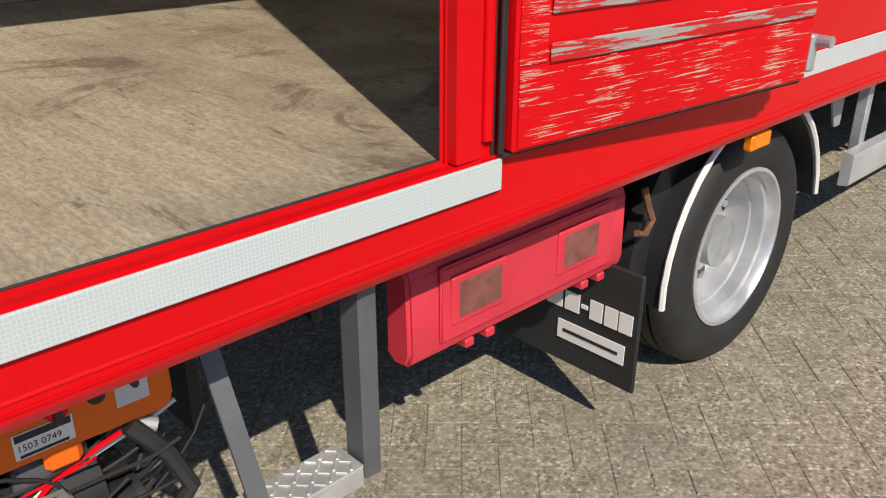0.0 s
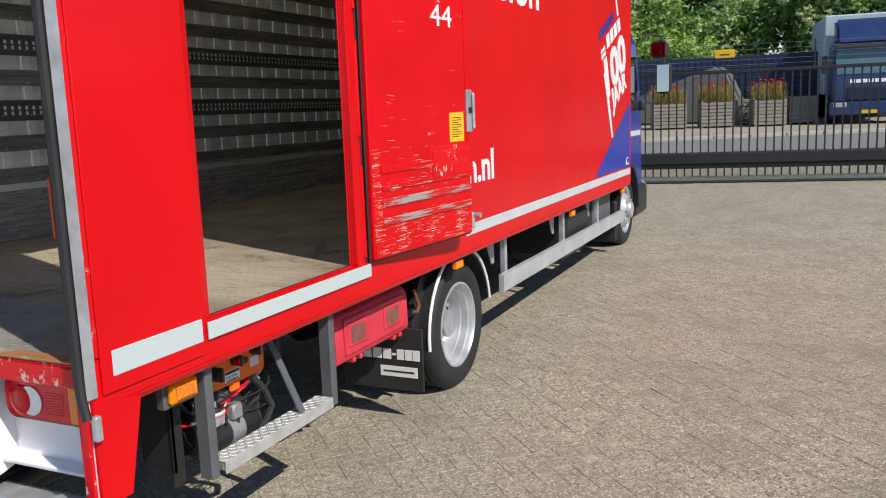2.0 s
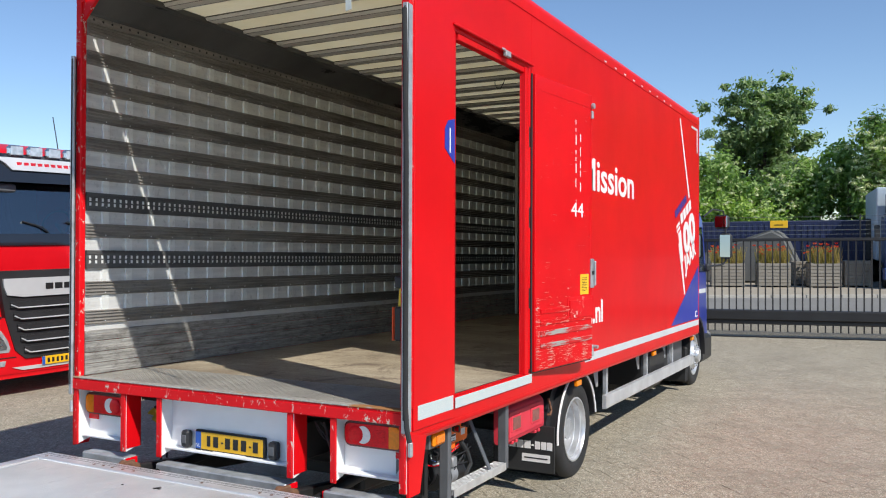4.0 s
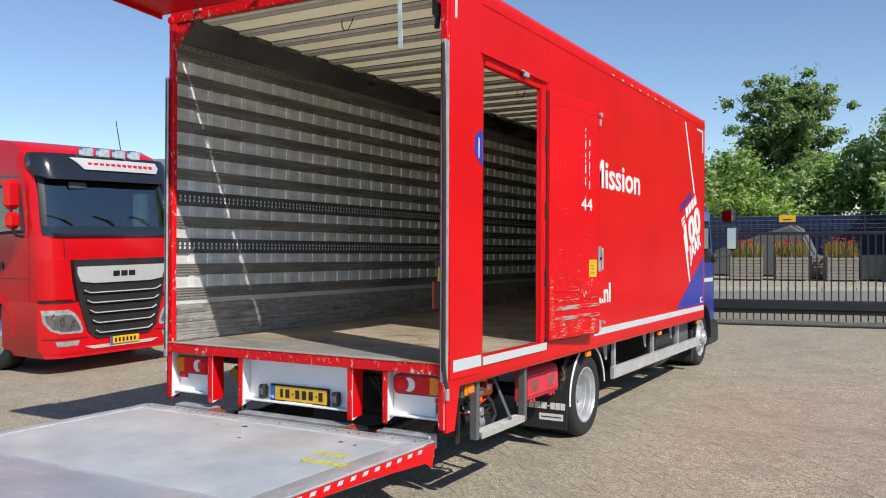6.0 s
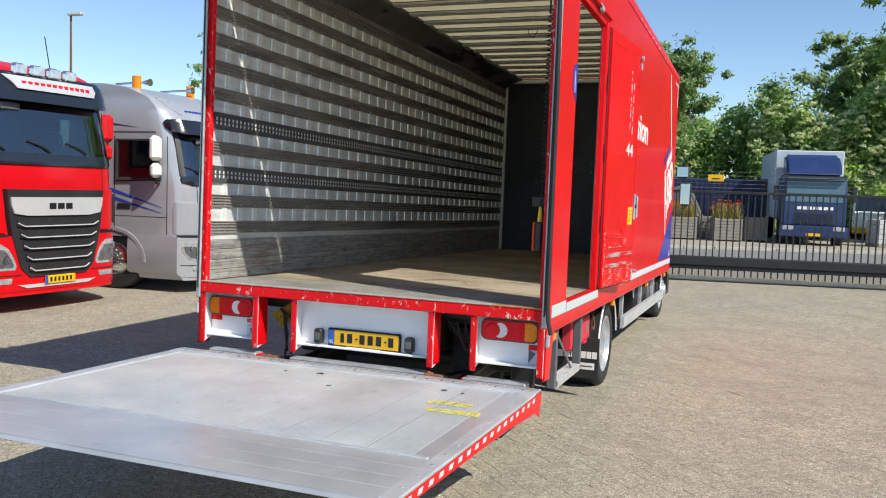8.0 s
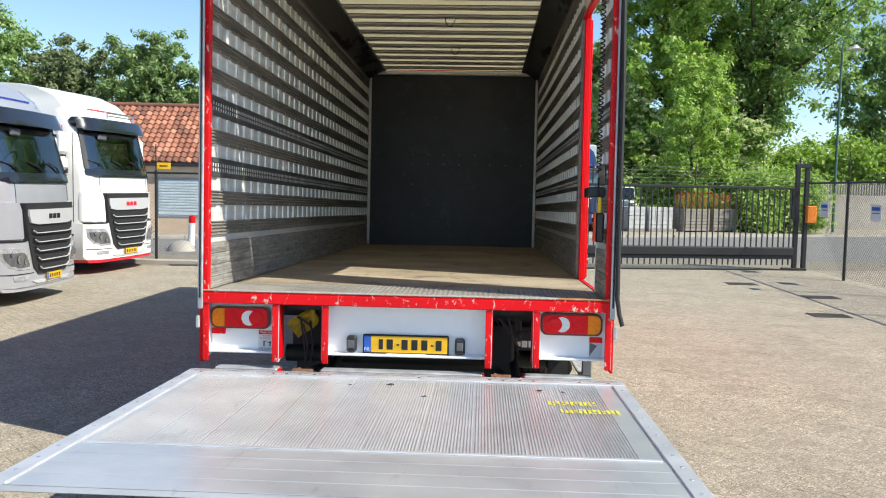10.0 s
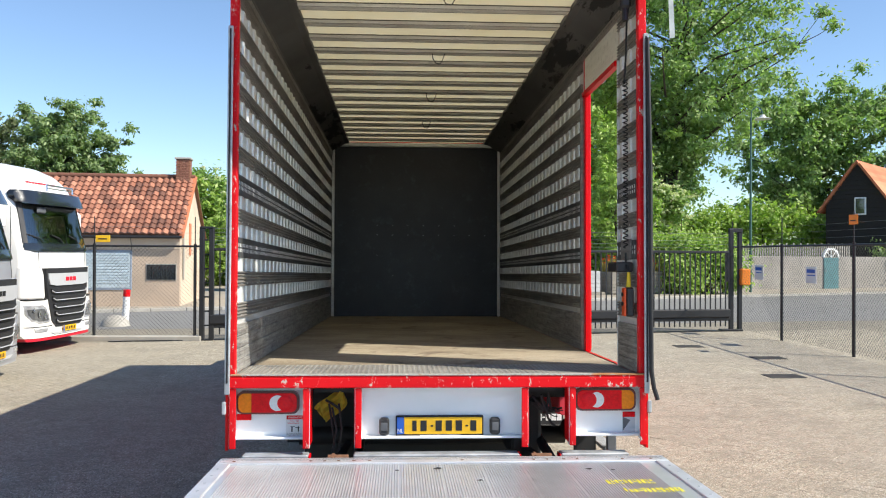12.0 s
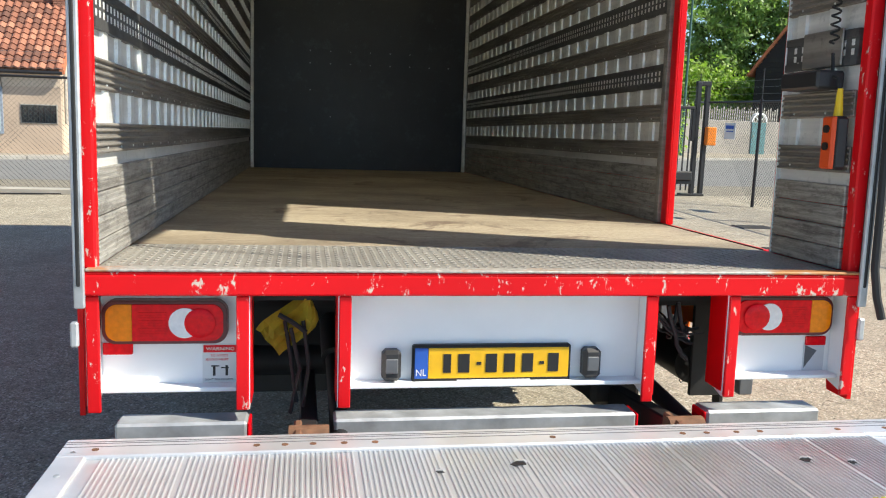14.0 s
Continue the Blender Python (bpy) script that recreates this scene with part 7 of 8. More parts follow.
        for s in (1, -1):
            part("side_line", G().box(-2.1, -0.6, s * 1.2305, s * 1.2325, 2.90, 2.93), M["mark_red"], root)
    # a lower cab above the waist
    if squat != 1.0:
        for ob in root.children_recursive:
            for v in ob.data.vertices:
                if v.co.z > 2.0:
                    v.co.z = 2.0 + (v.co.z - 2.0) * squat
    return root


lorry("red lorry cab with dark visor and four roof lamps", "paint_red", pose(-6.51, 3.80, 0, 0, 0, -3.3) @ Matrix.Diagonal((1.0, 0.965, 1.01, 1.0)), "ink", "paint_red", "lamps", 0.93)
lorry("silver lorry cab with blue stripes and amber beacons", "paint_silver", pose(-5.98, 7.0, 0, 0, 0, 1.5) @ Matrix.Diagonal((1.07, 0.85, 0.893, 1.0)), "ink", "paint_silver", "beacons")
lorry("white lorry cab with red bumper lip", "paint_white", pose(-6.66, 11.40, 0, 0, 0, -6) @ Matrix.Diagonal((1.0, 0.97, 0.955, 1.0)), "mark_red", "mark_red", "plain")

# ---- old blue box lorry beyond the road, parked facing the gate ----
# the sky's reflection in the windscreen is put into its bluish base colour
M["screen_sky"] = plain("windscreen glass with sky in its colour", (0.085, 0.15, 0.18), 0.08, vary=0.1, coat=0.6, bump=0.0)
M["box_grey"] = plain("pale blue grey box panel", (0.45, 0.52, 0.58), 0.5, vary=0.1)
bl = thing("box_lorry", "dark blue box lorry with pale grey box", "lorry", pose(4.35, 30.6, 0, 0, 0, -85))
part("cab_body", G().prism([(-1.9, 0.75), (-1.9, 2.75), (-0.6, 2.75), (-0.15, 2.62), (0.0, 1.75), (0.0, 0.75)], "y", -1.16, 1.16), M["paint_navy"], bl, bevel=0.08)
part("roof_spoiler", G().prism([(-1.9, 2.72), (-1.9, 3.62), (-1.5, 3.60), (-0.9, 3.30), (-0.4, 2.72)], "y", -1.02, 1.02), M["paint_navy"], bl, bevel=0.10)
part("load_box", G().box(-8.5, -2.1, -1.30, 1.30, 1.0, 3.80, 0.04), M["box_grey"], bl, "pale grey load box")
part("windscreen", G().prism([(0.006, 1.72), (-0.135, 2.56), (-0.12, 2.565), (0.02, 1.72)], "y", -1.06, 1.06), M["screen_sky"], bl, "bluish windscreen with painted sky reflection")
part("visor", G().box(-0.1, 0.12, -1.10, 1.10, 2.58, 2.72, 0.03), M["visor"], bl)
part("bumper", G().box(-0.6, 0.08, -1.23, 1.23, 0.35, 0.80, 0.05), M["paint_navy"], bl)
part("grille", G().box(0.0, 0.03, -0.7, 0.7, 0.85, 1.3, 0.02), M["black_plastic"], bl)
for i in range(5):
    part("grille_bar", G().box(0.03, 0.05, -0.68, 0.68, 0.9 + i * 0.08, 0.93 + i * 0.08), M["paint_navy"], bl)
for s in (1, -1):
    part("headlight", G().box(0.06, 0.095, s * 0.70, s * 1.12, 0.62, 0.78, 0.02), M["lens_clear"], bl)
    for x in (-1.0, -6.3):
        part("tyre", G().cyl((x, s * 0.85, 0.48), (x, s * 1.18, 0.48), 0.48, 20), M["black_rubber"], bl, smooth=True)
    part("mirror", G().box(-0.25, -0.1, s * 1.32, s * 1.5, 1.75, 2.35, 0.03), M["black_plastic"], bl)
for i in range(7):
    part("name_bar", G().box(0.004, 0.012, -0.62 + i * 0.19, -0.47 + i * 0.19, 1.42, 1.54), M["white_vinyl"], bl)
part("number_plate", G().box(0.08, 0.09, -0.26, 0.26, 0.40, 0.51), M["plate_yellow"], bl)
part("chassis", G().box(-8.3, -0.5, -0.5, 0.5, 0.5, 0.98), M["dark_steel"], bl)
pc_ = thing("van", "white and green van behind the lorry", "van", pose(7.3, 38.0, 0, 0, 0, -96))
part("body", G().prism([(-4.5, 0.4), (-4.5, 2.0), (-1.3, 2.0), (-0.6, 1.3), (0, 1.15), (0, 0.4)], "y", -0.95, 0.95), M["paint_white"], pc_, bevel=0.08)
part("windscreen", G().prism([(-0.61, 1.32), (-1.22, 1.93), (-1.20, 1.95), (-0.59, 1.34)], "y", -0.85, 0.85), M["glass_dark"], pc_)
part("bumper", G().box(-0.2, 0.08, -0.95, 0.95, 0.3, 0.6, 0.05), M["plate_yellow"], pc_)
for s in (1, -1):
    part("wheel", G().cyl((-0.9, s * 0.75, 0.32), (-0.9, s * 0.96, 0.32), 0.32, 16), M["black_rubber"], pc_)
    part("wheel", G().cyl((-3.6, s * 0.75, 0.32), (-3.6, s * 0.96, 0.32), 0.32, 16), M["black_rubber"], pc_)

# dark blue container on the lot
M["container"] = plain("dark blue sheet steel", (0.010, 0.018, 0.065), 0.5, vary=0.15)
ct = thing("container", "long dark blue steel container on the lot", "container", pose(-3.6, 36.2, 0, 0, 0, 4))
part("body", G().box(-4.6, 6.0, -1.2, 1.2, 0.05, 2.62, 0.03), M["container"], ct)
for i in range(8, 50):
    part("wall_rib", G().box(-6.3 + i * 0.245, -6.18 + i * 0.245, -1.225, -1.2, 0.2, 2.5, 0.01), M["container"], ct)
part("corner_post", G().box(5.95, 6.15, -1.23, 1.23, 0.0, 2.65, 0.02), M["gate"], ct)
for k in range(5):
    part("side_line", G().box(-4.5, 6.0, -1.232, -1.226, 0.50 + k * 0.42, 0.515 + k * 0.42), M["grey_paint"], ct)
# heap under a grey sheet
g = G().prism([(-3.3, 0.0), (-3.1, 1.1), (-0.6, 2.0), (0.15, 2.25), (0.6, 2.0), (1.1, 0.9), (1.4, 0.0)], "y", 33.2, 34.6)
M["sheet"] = plain("grey sheet", (0.115, 0.118, 0.115), 0.7, vary=0.2, scale=1.5, bump=0.5)
tarp = solid("tarpaulin", g, M["sheet"], "dark grey tarpaulin draped over stacked goods", "tarpaulin", bevel=0.12)
tarp.location = (-1.1, 0, 0)

# wooden crates with flowers
M["crate_wood"] = planks_mat("weathered grey crate wood", (0.27, 0.245, 0.205))
M["straw"] = leaf("dry grass", (0.30, 0.22, 0.08), (0.42, 0.30, 0.10), (0.22, 0.24, 0.07))
M["poppy"] = leaf("red poppy", (0.70, 0.03, 0.02), (0.80, 0.08, 0.03), (0.75, 0.15, 0.05))
M["pallet_wrap"] = plain("grey block pallet", (0.40, 0.41, 0.41), 0.7, vary=0.2, scale=2)


def blades(n, rx, ry, z0, z1, w, rng):
    """Upright thin blades in a box-shaped bed."""
    a = rng.random((n, 6))
    p = np.stack([(a[:, 0] - 0.5) * rx, (a[:, 1] - 0.5) * ry, np.full(n, z0)], 1)
    h = z0 + (z1 - z0) * (0.45 + 0.55 * a[:, 2])
    lean = (a[:, 3:5] - 0.5) * 0.35
    t = np.stack([p[:, 0] + lean[:, 0], p[:, 1] + lean[:, 1], h], 1)
    ang_ = a[:, 5] * math.pi
    o = np.stack([np.cos(ang_) * w, np.sin(ang_) * w, np.zeros(n)], 1)
    v = np.stack([p - o, p + o, t + o * 0.3, t - o * 0.3], 1).reshape(-1, 3)
    return v, np.arange(4 * n).reshape(n, 4), t


def crate(m, label, planted, rng, height=1.0, wide=1.15):
    ob = thing("crate", label, "crate", m, group="crates along the road")
    for k in range(7):
        z = 0.06 + k * (height - 0.06) / 7
        for s in (1, -1):
            part("plank", G().box(-wide / 2, wide / 2, s * 0.5 - 0.012, s * 0.5 + 0.012, z, z + height / 7 - 0.032, 0.004), M["crate_wood"], ob)
            part("plank", G().box(s * wide / 2 - 0.012, s * wide / 2 + 0.012, -0.49, 0.49, z, z + height / 7 - 0.032, 0.004), M["crate_wood"], ob)
    for sx in (1, -1):
        for sy in (1, -1):
            part("corner_post", G().box(sx * (wide / 2 - 0.05) - 0.04, sx * (wide / 2 - 0.05) + 0.04, sy * 0.45 - 0.04, sy * 0.45 + 0.04, 0, height), M["crate_wood"], ob)
    part("filling", G().box(-wide / 2 + 0.02, wide / 2 - 0.02, -0.47, 0.47, 0.1, height - 0.06), M["sand"], ob)
    if planted:
        v, f, tips = blades(700, wide * 0.95, 0.9, height - 0.08, height + 0.64, 0.012, rng)
        cloud("dry_grass", v, f, M["straw"], ob, "tall dry grass", "stuff")
        v, f, tips = blades(26, wide * 1.0, 1.0, height, height + 0.72, 0.004, rng)
        g = G()
        for t in tips:
            g.rev([(0.0, -0.03), (0.05, -0.01), (0.065, 0.03)], t, "z", 6)
        tagged(part("poppies", g, M["poppy"], ob, "red poppies"), kind="stuff")
    return ob


crng = np.random.default_rng(5)
for i, (x, y, w) in enumerate(((-2.25, 30.3, 1.2), (-0.65, 30.8, 1.15), (1.12, 31.0, 1.08))):
    crate(pose(x, y, 0.03, 0, 0, 14), "weathered wooden crate with dry grass and poppies", True, crng, 0.93, w)
crate(pose(2.15, 31.9, 0.03, 0, 0, 14), "weathered wooden crate, empty", False, crng, 1.0, 0.9)
crate(pose(0.35, 32.3, 0.03, 0, 0, 14), "dark weathered wooden crate", False, crng, 0.95, 0.9)
for x, y in ((9.75, 33.1), (11.2, 33.8)):
    crate(pose(x, y, 0.03, 0, 0, 22), "weathered wooden crate with dry grass and poppies", True, crng, 1.05, 1.35)
for x, y, w in ((7.0, 32.3, 0.9), (8.2, 32.7, 1.4), (13.1, 35.3, 1.5)):
    pb = thing("block_pallet", "stack of grey blocks on a pallet", "pallet", pose(x, y, 0.03, 0, 0, 22), group="pallets along the road")
    part("pallet", G().box(-w / 2, w / 2, -0.5, 0.5, 0.0, 0.12, 0.01), M["crate_wood"], pb)
    for k in range(5):
        for j in range(int(w / 0.3)):
            part("block", G().box(-w / 2 + j * 0.3 + 0.005, -w / 2 + j * 0.3 + 0.292, -0.48, 0.48, 0.13 + k * 0.19, 0.13 + k * 0.19 + 0.18, 0.01), M["pallet_wrap"], pb)

# ---- black barn, garden wall and door ----
M["tarred"] = planks_mat("black tarred boards", (0.022, 0.020, 0.019))
M["garden_wall"] = plain("weathered concrete wall", (0.36, 0.33, 0.29), 0.9, vary=0.15, scale=0.7, bump=0.4)
M["teal"] = plain("teal door paint", (0.10, 0.22, 0.23), 0.5, vary=0.1)
barn = thing("barn", "black boarded barn with orange tiled roof", "barn", pose(26.9, 43.6, 0, 0, 0, -45))
BW, BE, BR, BD = 1.75, 4.8, 7.3, 9.0
part("wall", G().prism([(-BW, 0), (BW, 0), (BW, BE), (0, BR), (-BW, BE)], "y", 0, 0.2), M["tarred"], barn)
for k in range(28):
    z = 0.1 + k * 0.27
    hw = BW if z < BE else BW * (BR - z) / (BR - BE)
    if hw > 0.15:
        part("board", G().prism([(-0.045, z), (-0.01, z + 0.25), (0.0, z + 0.25), (0.0, z)], "x", -hw, hw), M["tarred"], barn)
for s in (1, -1):
    rf = part("roof", G().prism([(s * (BW + 0.35), BE - 0.35), (0, BR + 0.05), (0, BR + 0.20), (s * (BW + 0.4), BE - 0.22)], "y", -0.25, BD), M["tile_orange"], barn, "orange tiled roof")
    sl = math.hypot(BW + 0.38, BR - BE + 0.45)
    for r in range(int(sl / 0.32)):
        t = r * 0.32 / sl
        x0, z0 = s * (BW + 0.38) * (1 - t), (BE - 0.24) + t * (BR - BE + 0.44)
        part("tile_course", G().box(x0 - 0.17, x0 + 0.17, -0.27, BD, z0 + 0.0, z0 + 0.05, 0.01, Matrix.Translation((x0, 0, z0)) @ Matrix.Rotation(s * math.atan2(BR - BE + 0.45, BW + 0.38), 4, "Y") @ Matrix.Translation((-x0, 0, -z0))), M["tile_orange"], rf)
    part("wall", G().box(s * BW - 0.1, s * BW + 0.1, 0.2, BD, 0, BE), M["tarred"], barn)
bw_ = part("window", G().box(-0.15, 0.50, -0.10, -0.04, 4.25, 5.3, 0.02), M["white_panel"], barn, "white framed window")
part("pane", G().box(-0.07, 0.42, -0.11, -0.10, 4.33, 5.22), M["window_dark"], bw_)
gw = thing("garden_wall", "weathered grey garden wall with railing", "wall", pose(16.0, 38.6, 0, 0, 0, 12))
part("wall", G().box(0, 18, -0.12, 0.12, 0, 1.78, 0.02), M["garden_wall"], gw)
for i in range(60):
    part("rail_slat", G().box(0.2 + i * 0.15, 0.28 + i * 0.15, 0.25, 0.28, 1.7, 2.35 + 0.08 * (i % 3), 0.004), M["kerb"], gw)
part("door", G().box(7.1, 8.05, -0.17, -0.12, 0.02, 1.72, 0.01), M["teal"], gw, "teal wooden garden door")
arch = [(7.58 + 0.52 * math.cos(a), 1.74 + 0.52 * math.sin(a)) for a in np.linspace(0, math.pi, 14)]
arch2 = [(7.58 + 0.42 * math.cos(a), 1.74 + 0.42 * math.sin(a)) for a in np.linspace(math.pi, 0, 14)]
part("door_arch", G().prism(arch + arch2, "y", -0.17, 0.0), M["white_panel"], gw, "white arch with fanlight")
for k in range(3):
    a = math.pi * (k + 1) / 4
    part("fanlight_bar", G().cyl((7.58, -0.15, 1.74), (7.58 + 0.45 * math.cos(a), -0.15, 1.74 + 0.45 * math.sin(a)), 0.025, 6), M["white_panel"], gw)
part("door_handle", G().cyl((7.2, -0.2, 0.95), (7.2, -0.2, 1.05), 0.03, 8), M["chrome"], gw)

# ---- street lamps ----
M["lamp_green"] = plain("dark green lamp pole", (0.05, 0.12, 0.10), 0.5)
sl_ = thing("street_lamp", "dark green street lamp with hanging head", "street lamp", pose(17.0, 35.5, 0))
part("pole", G().cyl((0, 0, 0), (0, 0, 8.6), 0.07, 10, 0.045), M["lamp_green"], sl_, smooth=True)
part("arm", G().tube([(0, 0, 8.55), (0.05, 0, 8.95), (0.25, 0, 9.15), (0.5, 0, 9.05), (0.58, 0, 8.8)], 0.03, 6), M["lamp_green"], sl_, smooth=True)
part("shade", G().rev([(0.0, 0.22), (0.10, 0.20), (0.18, 0.08), (0.42, 0.0), (0.40, -0.02), (0.0, 0.02)], (0.58, 0, 8.55), "z", 18), M["badge_grey"], sl_, smooth=True)
sl2 = thing("street_lamp", "brown steel street lamp behind the lorries", "street lamp", pose(-31.0, 29.0, 0))
part("pole", G().cyl((0, 0, 0), (0, 0, 9.9), 0.09, 10, 0.05), M["rust"], sl2, smooth=True)
part("head", G().box(-0.15, 0.75, -0.14, 0.14, 9.9, 10.05, 0.04), M["badge_grey"], sl2)

# ---- trees and hedges ----
M["leaf_oak"] = leaf("oak leaves", (0.17, 0.26, 0.10), (0.285, 0.40, 0.145), (0.43, 0.54, 0.23))
M["leaf_dark"] = leaf("dark leaves", (0.15, 0.22, 0.105), (0.24, 0.335, 0.145), (0.36, 0.45, 0.20))
M["leaf_light"] = leaf("fresh leaves", (0.24, 0.35, 0.08), (0.34, 0.46, 0.11), (0.46, 0.57, 0.16))
M["leaf_hedge"] = leaf("hedge leaves", (0.18, 0.28, 0.09), (0.28, 0.40, 0.12), (0.40, 0.52, 0.18))
M["leaf_grey"] = leaf("grey green leaves", (0.14, 0.18, 0.09), (0.21, 0.25, 0.13), (0.30, 0.34, 0.19))
M["blossom"] = leaf("cream blossom", (0.72, 0.69, 0.50), (0.80, 0.78, 0.58), (0.66, 0.63, 0.40))
M["bark"] = bark("rough bark", (0.075, 0.06, 0.045))


def leaves_at(centres, radii, per, size, rng, flat=0.8):
    """Small pointed leaves spread through uneven clumps."""
    c = np.repeat(centres, per, 0)
    r = np.repeat(radii, per)[:, None]
    n = len(c)
    d = rng.normal(size=(n, 3))
    d /= np.linalg.norm(d, axis=1)[:, None]
    d[:, 2] *= flat
    p = c + d * r * (0.15 + 0.62 * np.abs(rng.normal(size=(n, 1))))
    # leaves turn outwards and up to the light
    nrm = d * 0.8 + rng.normal(size=(n, 3)) * 0.55 + np.array((0.0, 0.0, 0.45))
    nrm /= np.linalg.norm(nrm, axis=1)[:, None] + 1e-9
    b = np.cross(nrm, rng.normal(size=(n, 3)))
    b /= np.linalg.norm(b, axis=1)[:, None] + 1e-9
    a = np.cross(nrm, b)
    s = size * (0.6 + 0.8 * rng.random((n, 1)))
    v = np.stack([p - b * s, p + a * s * 0.45, p + b * s, p - a * s * 0.45], 1).reshape(-1, 3)
    return v, np.arange(4 * n).reshape(n, 4)


def tree(label, m, height, spread, trunk, limbs, per, size, seed, material, low=0.25, name="tree", top=0.80, waist=0.45):
    """Tapered trunk, long limbs that fork into twigs, and leaves round the twigs with gaps between."""
    rng = np.random.default_rng(seed)
    ob = thing(name, label, "tree", m)
    g = G()
    spine = [Vector((0, 0, 0))]
    for k in range(1, 9):
        spine.append(Vector((rng.normal() * 0.012 * height * k / 8, rng.normal() * 0.012 * height * k / 8, height * top * k / 8)))
    for k in range(8):
        g.cyl(spine[k], spine[k + 1], trunk * (1 - 0.11 * k), 10, trunk * (1 - 0.11 * (k + 1)))
    cs, rs = [], []
    for k in range(limbs):
        h = low + (1.0 - low) * (k + 0.6 * rng.random()) / limbs
        q = (h - low) / (1 - low)
        env = math.sqrt(max(0.0, 1 - ((q - waist) / (1.06 - waist)) ** 2))
        a = k * 2.399 + rng.normal() * 0.5
        reach = spread * env * (0.72 + 0.38 * rng.random())
        zi = min(0.97, max(0.14, (h - 0.18 + 0.08 * rng.random()) / top)) * 8
        st = spine[int(zi)].lerp(spine[min(8, int(zi) + 1)], zi - int(zi))
        en = Vector((reach * math.cos(a), reach * math.sin(a), height * (h - 0.04 + 0.11 * rng.random())))
        mid = st.lerp(en, 0.5) + Vector((rng.normal() * 0.04 * spread, rng.normal() * 0.04 * spread, 0.03 * height * rng.random()))
        r0 = trunk * (0.34 - 0.24 * q)
        g.cyl(st, mid, r0, 7, r0 * 0.55).cyl(mid, en, r0 * 0.55, 6, r0 * 0.16)
        for j in range(9):
            f = 0.22 + 0.80 * (j + rng.random()) / 9
            base = st.lerp(mid, f * 2) if f < 0.5 else mid.lerp(en, min(1.0, f * 2 - 1))
            w = Vector((rng.normal(), rng.normal(), rng.normal() * 0.85 + 0.15))
            tip = base + w.normalized() * spread * (0.12 + 0.28 * rng.random())
            if j % 2 == 0:
                g.cyl(base, tip, r0 * 0.18, 4, r0 * 0.04)
            cs.append(tuple(base.lerp(tip, 0.45 + 0.6 * rng.random())))
            rs.append(spread * (0.065 + 0.10 * rng.random()))
    part("trunk", g, M["bark"], ob, "rough brown bark", smooth=True)
    v, f = leaves_at(np.array(cs), np.array(rs), per, size, rng, 0.7)
    cloud("crown", v, f, M[material], ob, "many small green leaves", "stuff")
    return ob


tree("large oak behind the gate with open leafy crown", pose(16.9, 47.9, 0), 23.2, 9.2, 0.52, 66, 125, 0.155, 11, "leaf_oak", 0.31, waist=0.60)
tree("leafy tree behind the gate", pose(11.2, 44.5, 0), 16.5, 4.2, 0.32, 44, 170, 0.15, 12, "leaf_light", 0.15)
tree("young sunlit tree behind the gate", pose(10.2, 35.2, 0), 8.0, 2.2, 0.12, 34, 130, 0.09, 22, "leaf_light", 0.14)
tree("leafy tree at the far side of the lot", pose(-5.0, 62.0, 0), 12.9, 4.3, 0.35, 56, 150, 0.17, 13, "leaf_dark", 0.22)
tree("dark tree at the far side of the lot", pose(9.2, 64.0, 0), 13.4, 5.0, 0.4, 40, 170, 0.18, 14, "leaf_dark", 0.22)
tree("broad tree behind the barn", pose(33.6, 62.0, 0), 15.2, 7.0, 0.45, 44, 150, 0.18, 15, "leaf_oak", 0.30)
tree("broad tree behind the barn", pose(45.0, 60.0, 0), 16.0, 8.0, 0.45, 44, 170, 0.19, 16, "leaf_oak", 0.20)
tree("round tree behind the house", pose(-25.2, 60.0, 0), 12.5, 4.3, 0.4, 60, 150, 0.16, 17, "leaf_dark", 0.25)
tree("pale tree behind the house", pose(-33.0, 62.0, 0), 12.2, 5.2, 0.4, 36, 150, 0.18, 18, "leaf_grey", 0.22)
tree("tree behind the house", pose(-40.0, 60.0, 0), 15.0, 5.8, 0.4, 36, 150, 0.18, 19, "leaf_oak", 0.22)
tree("small tree beside the house", pose(-11.0, 40.0, 0), 5.8, 2.1, 0.14, 20, 70, 0.14, 20, "leaf_light", 0.2)
tree("tree beyond the lot", pose(18.5, 66.0, 0), 10.0, 4.0, 0.35, 32, 150, 0.18, 21, "leaf_dark", 0.2)


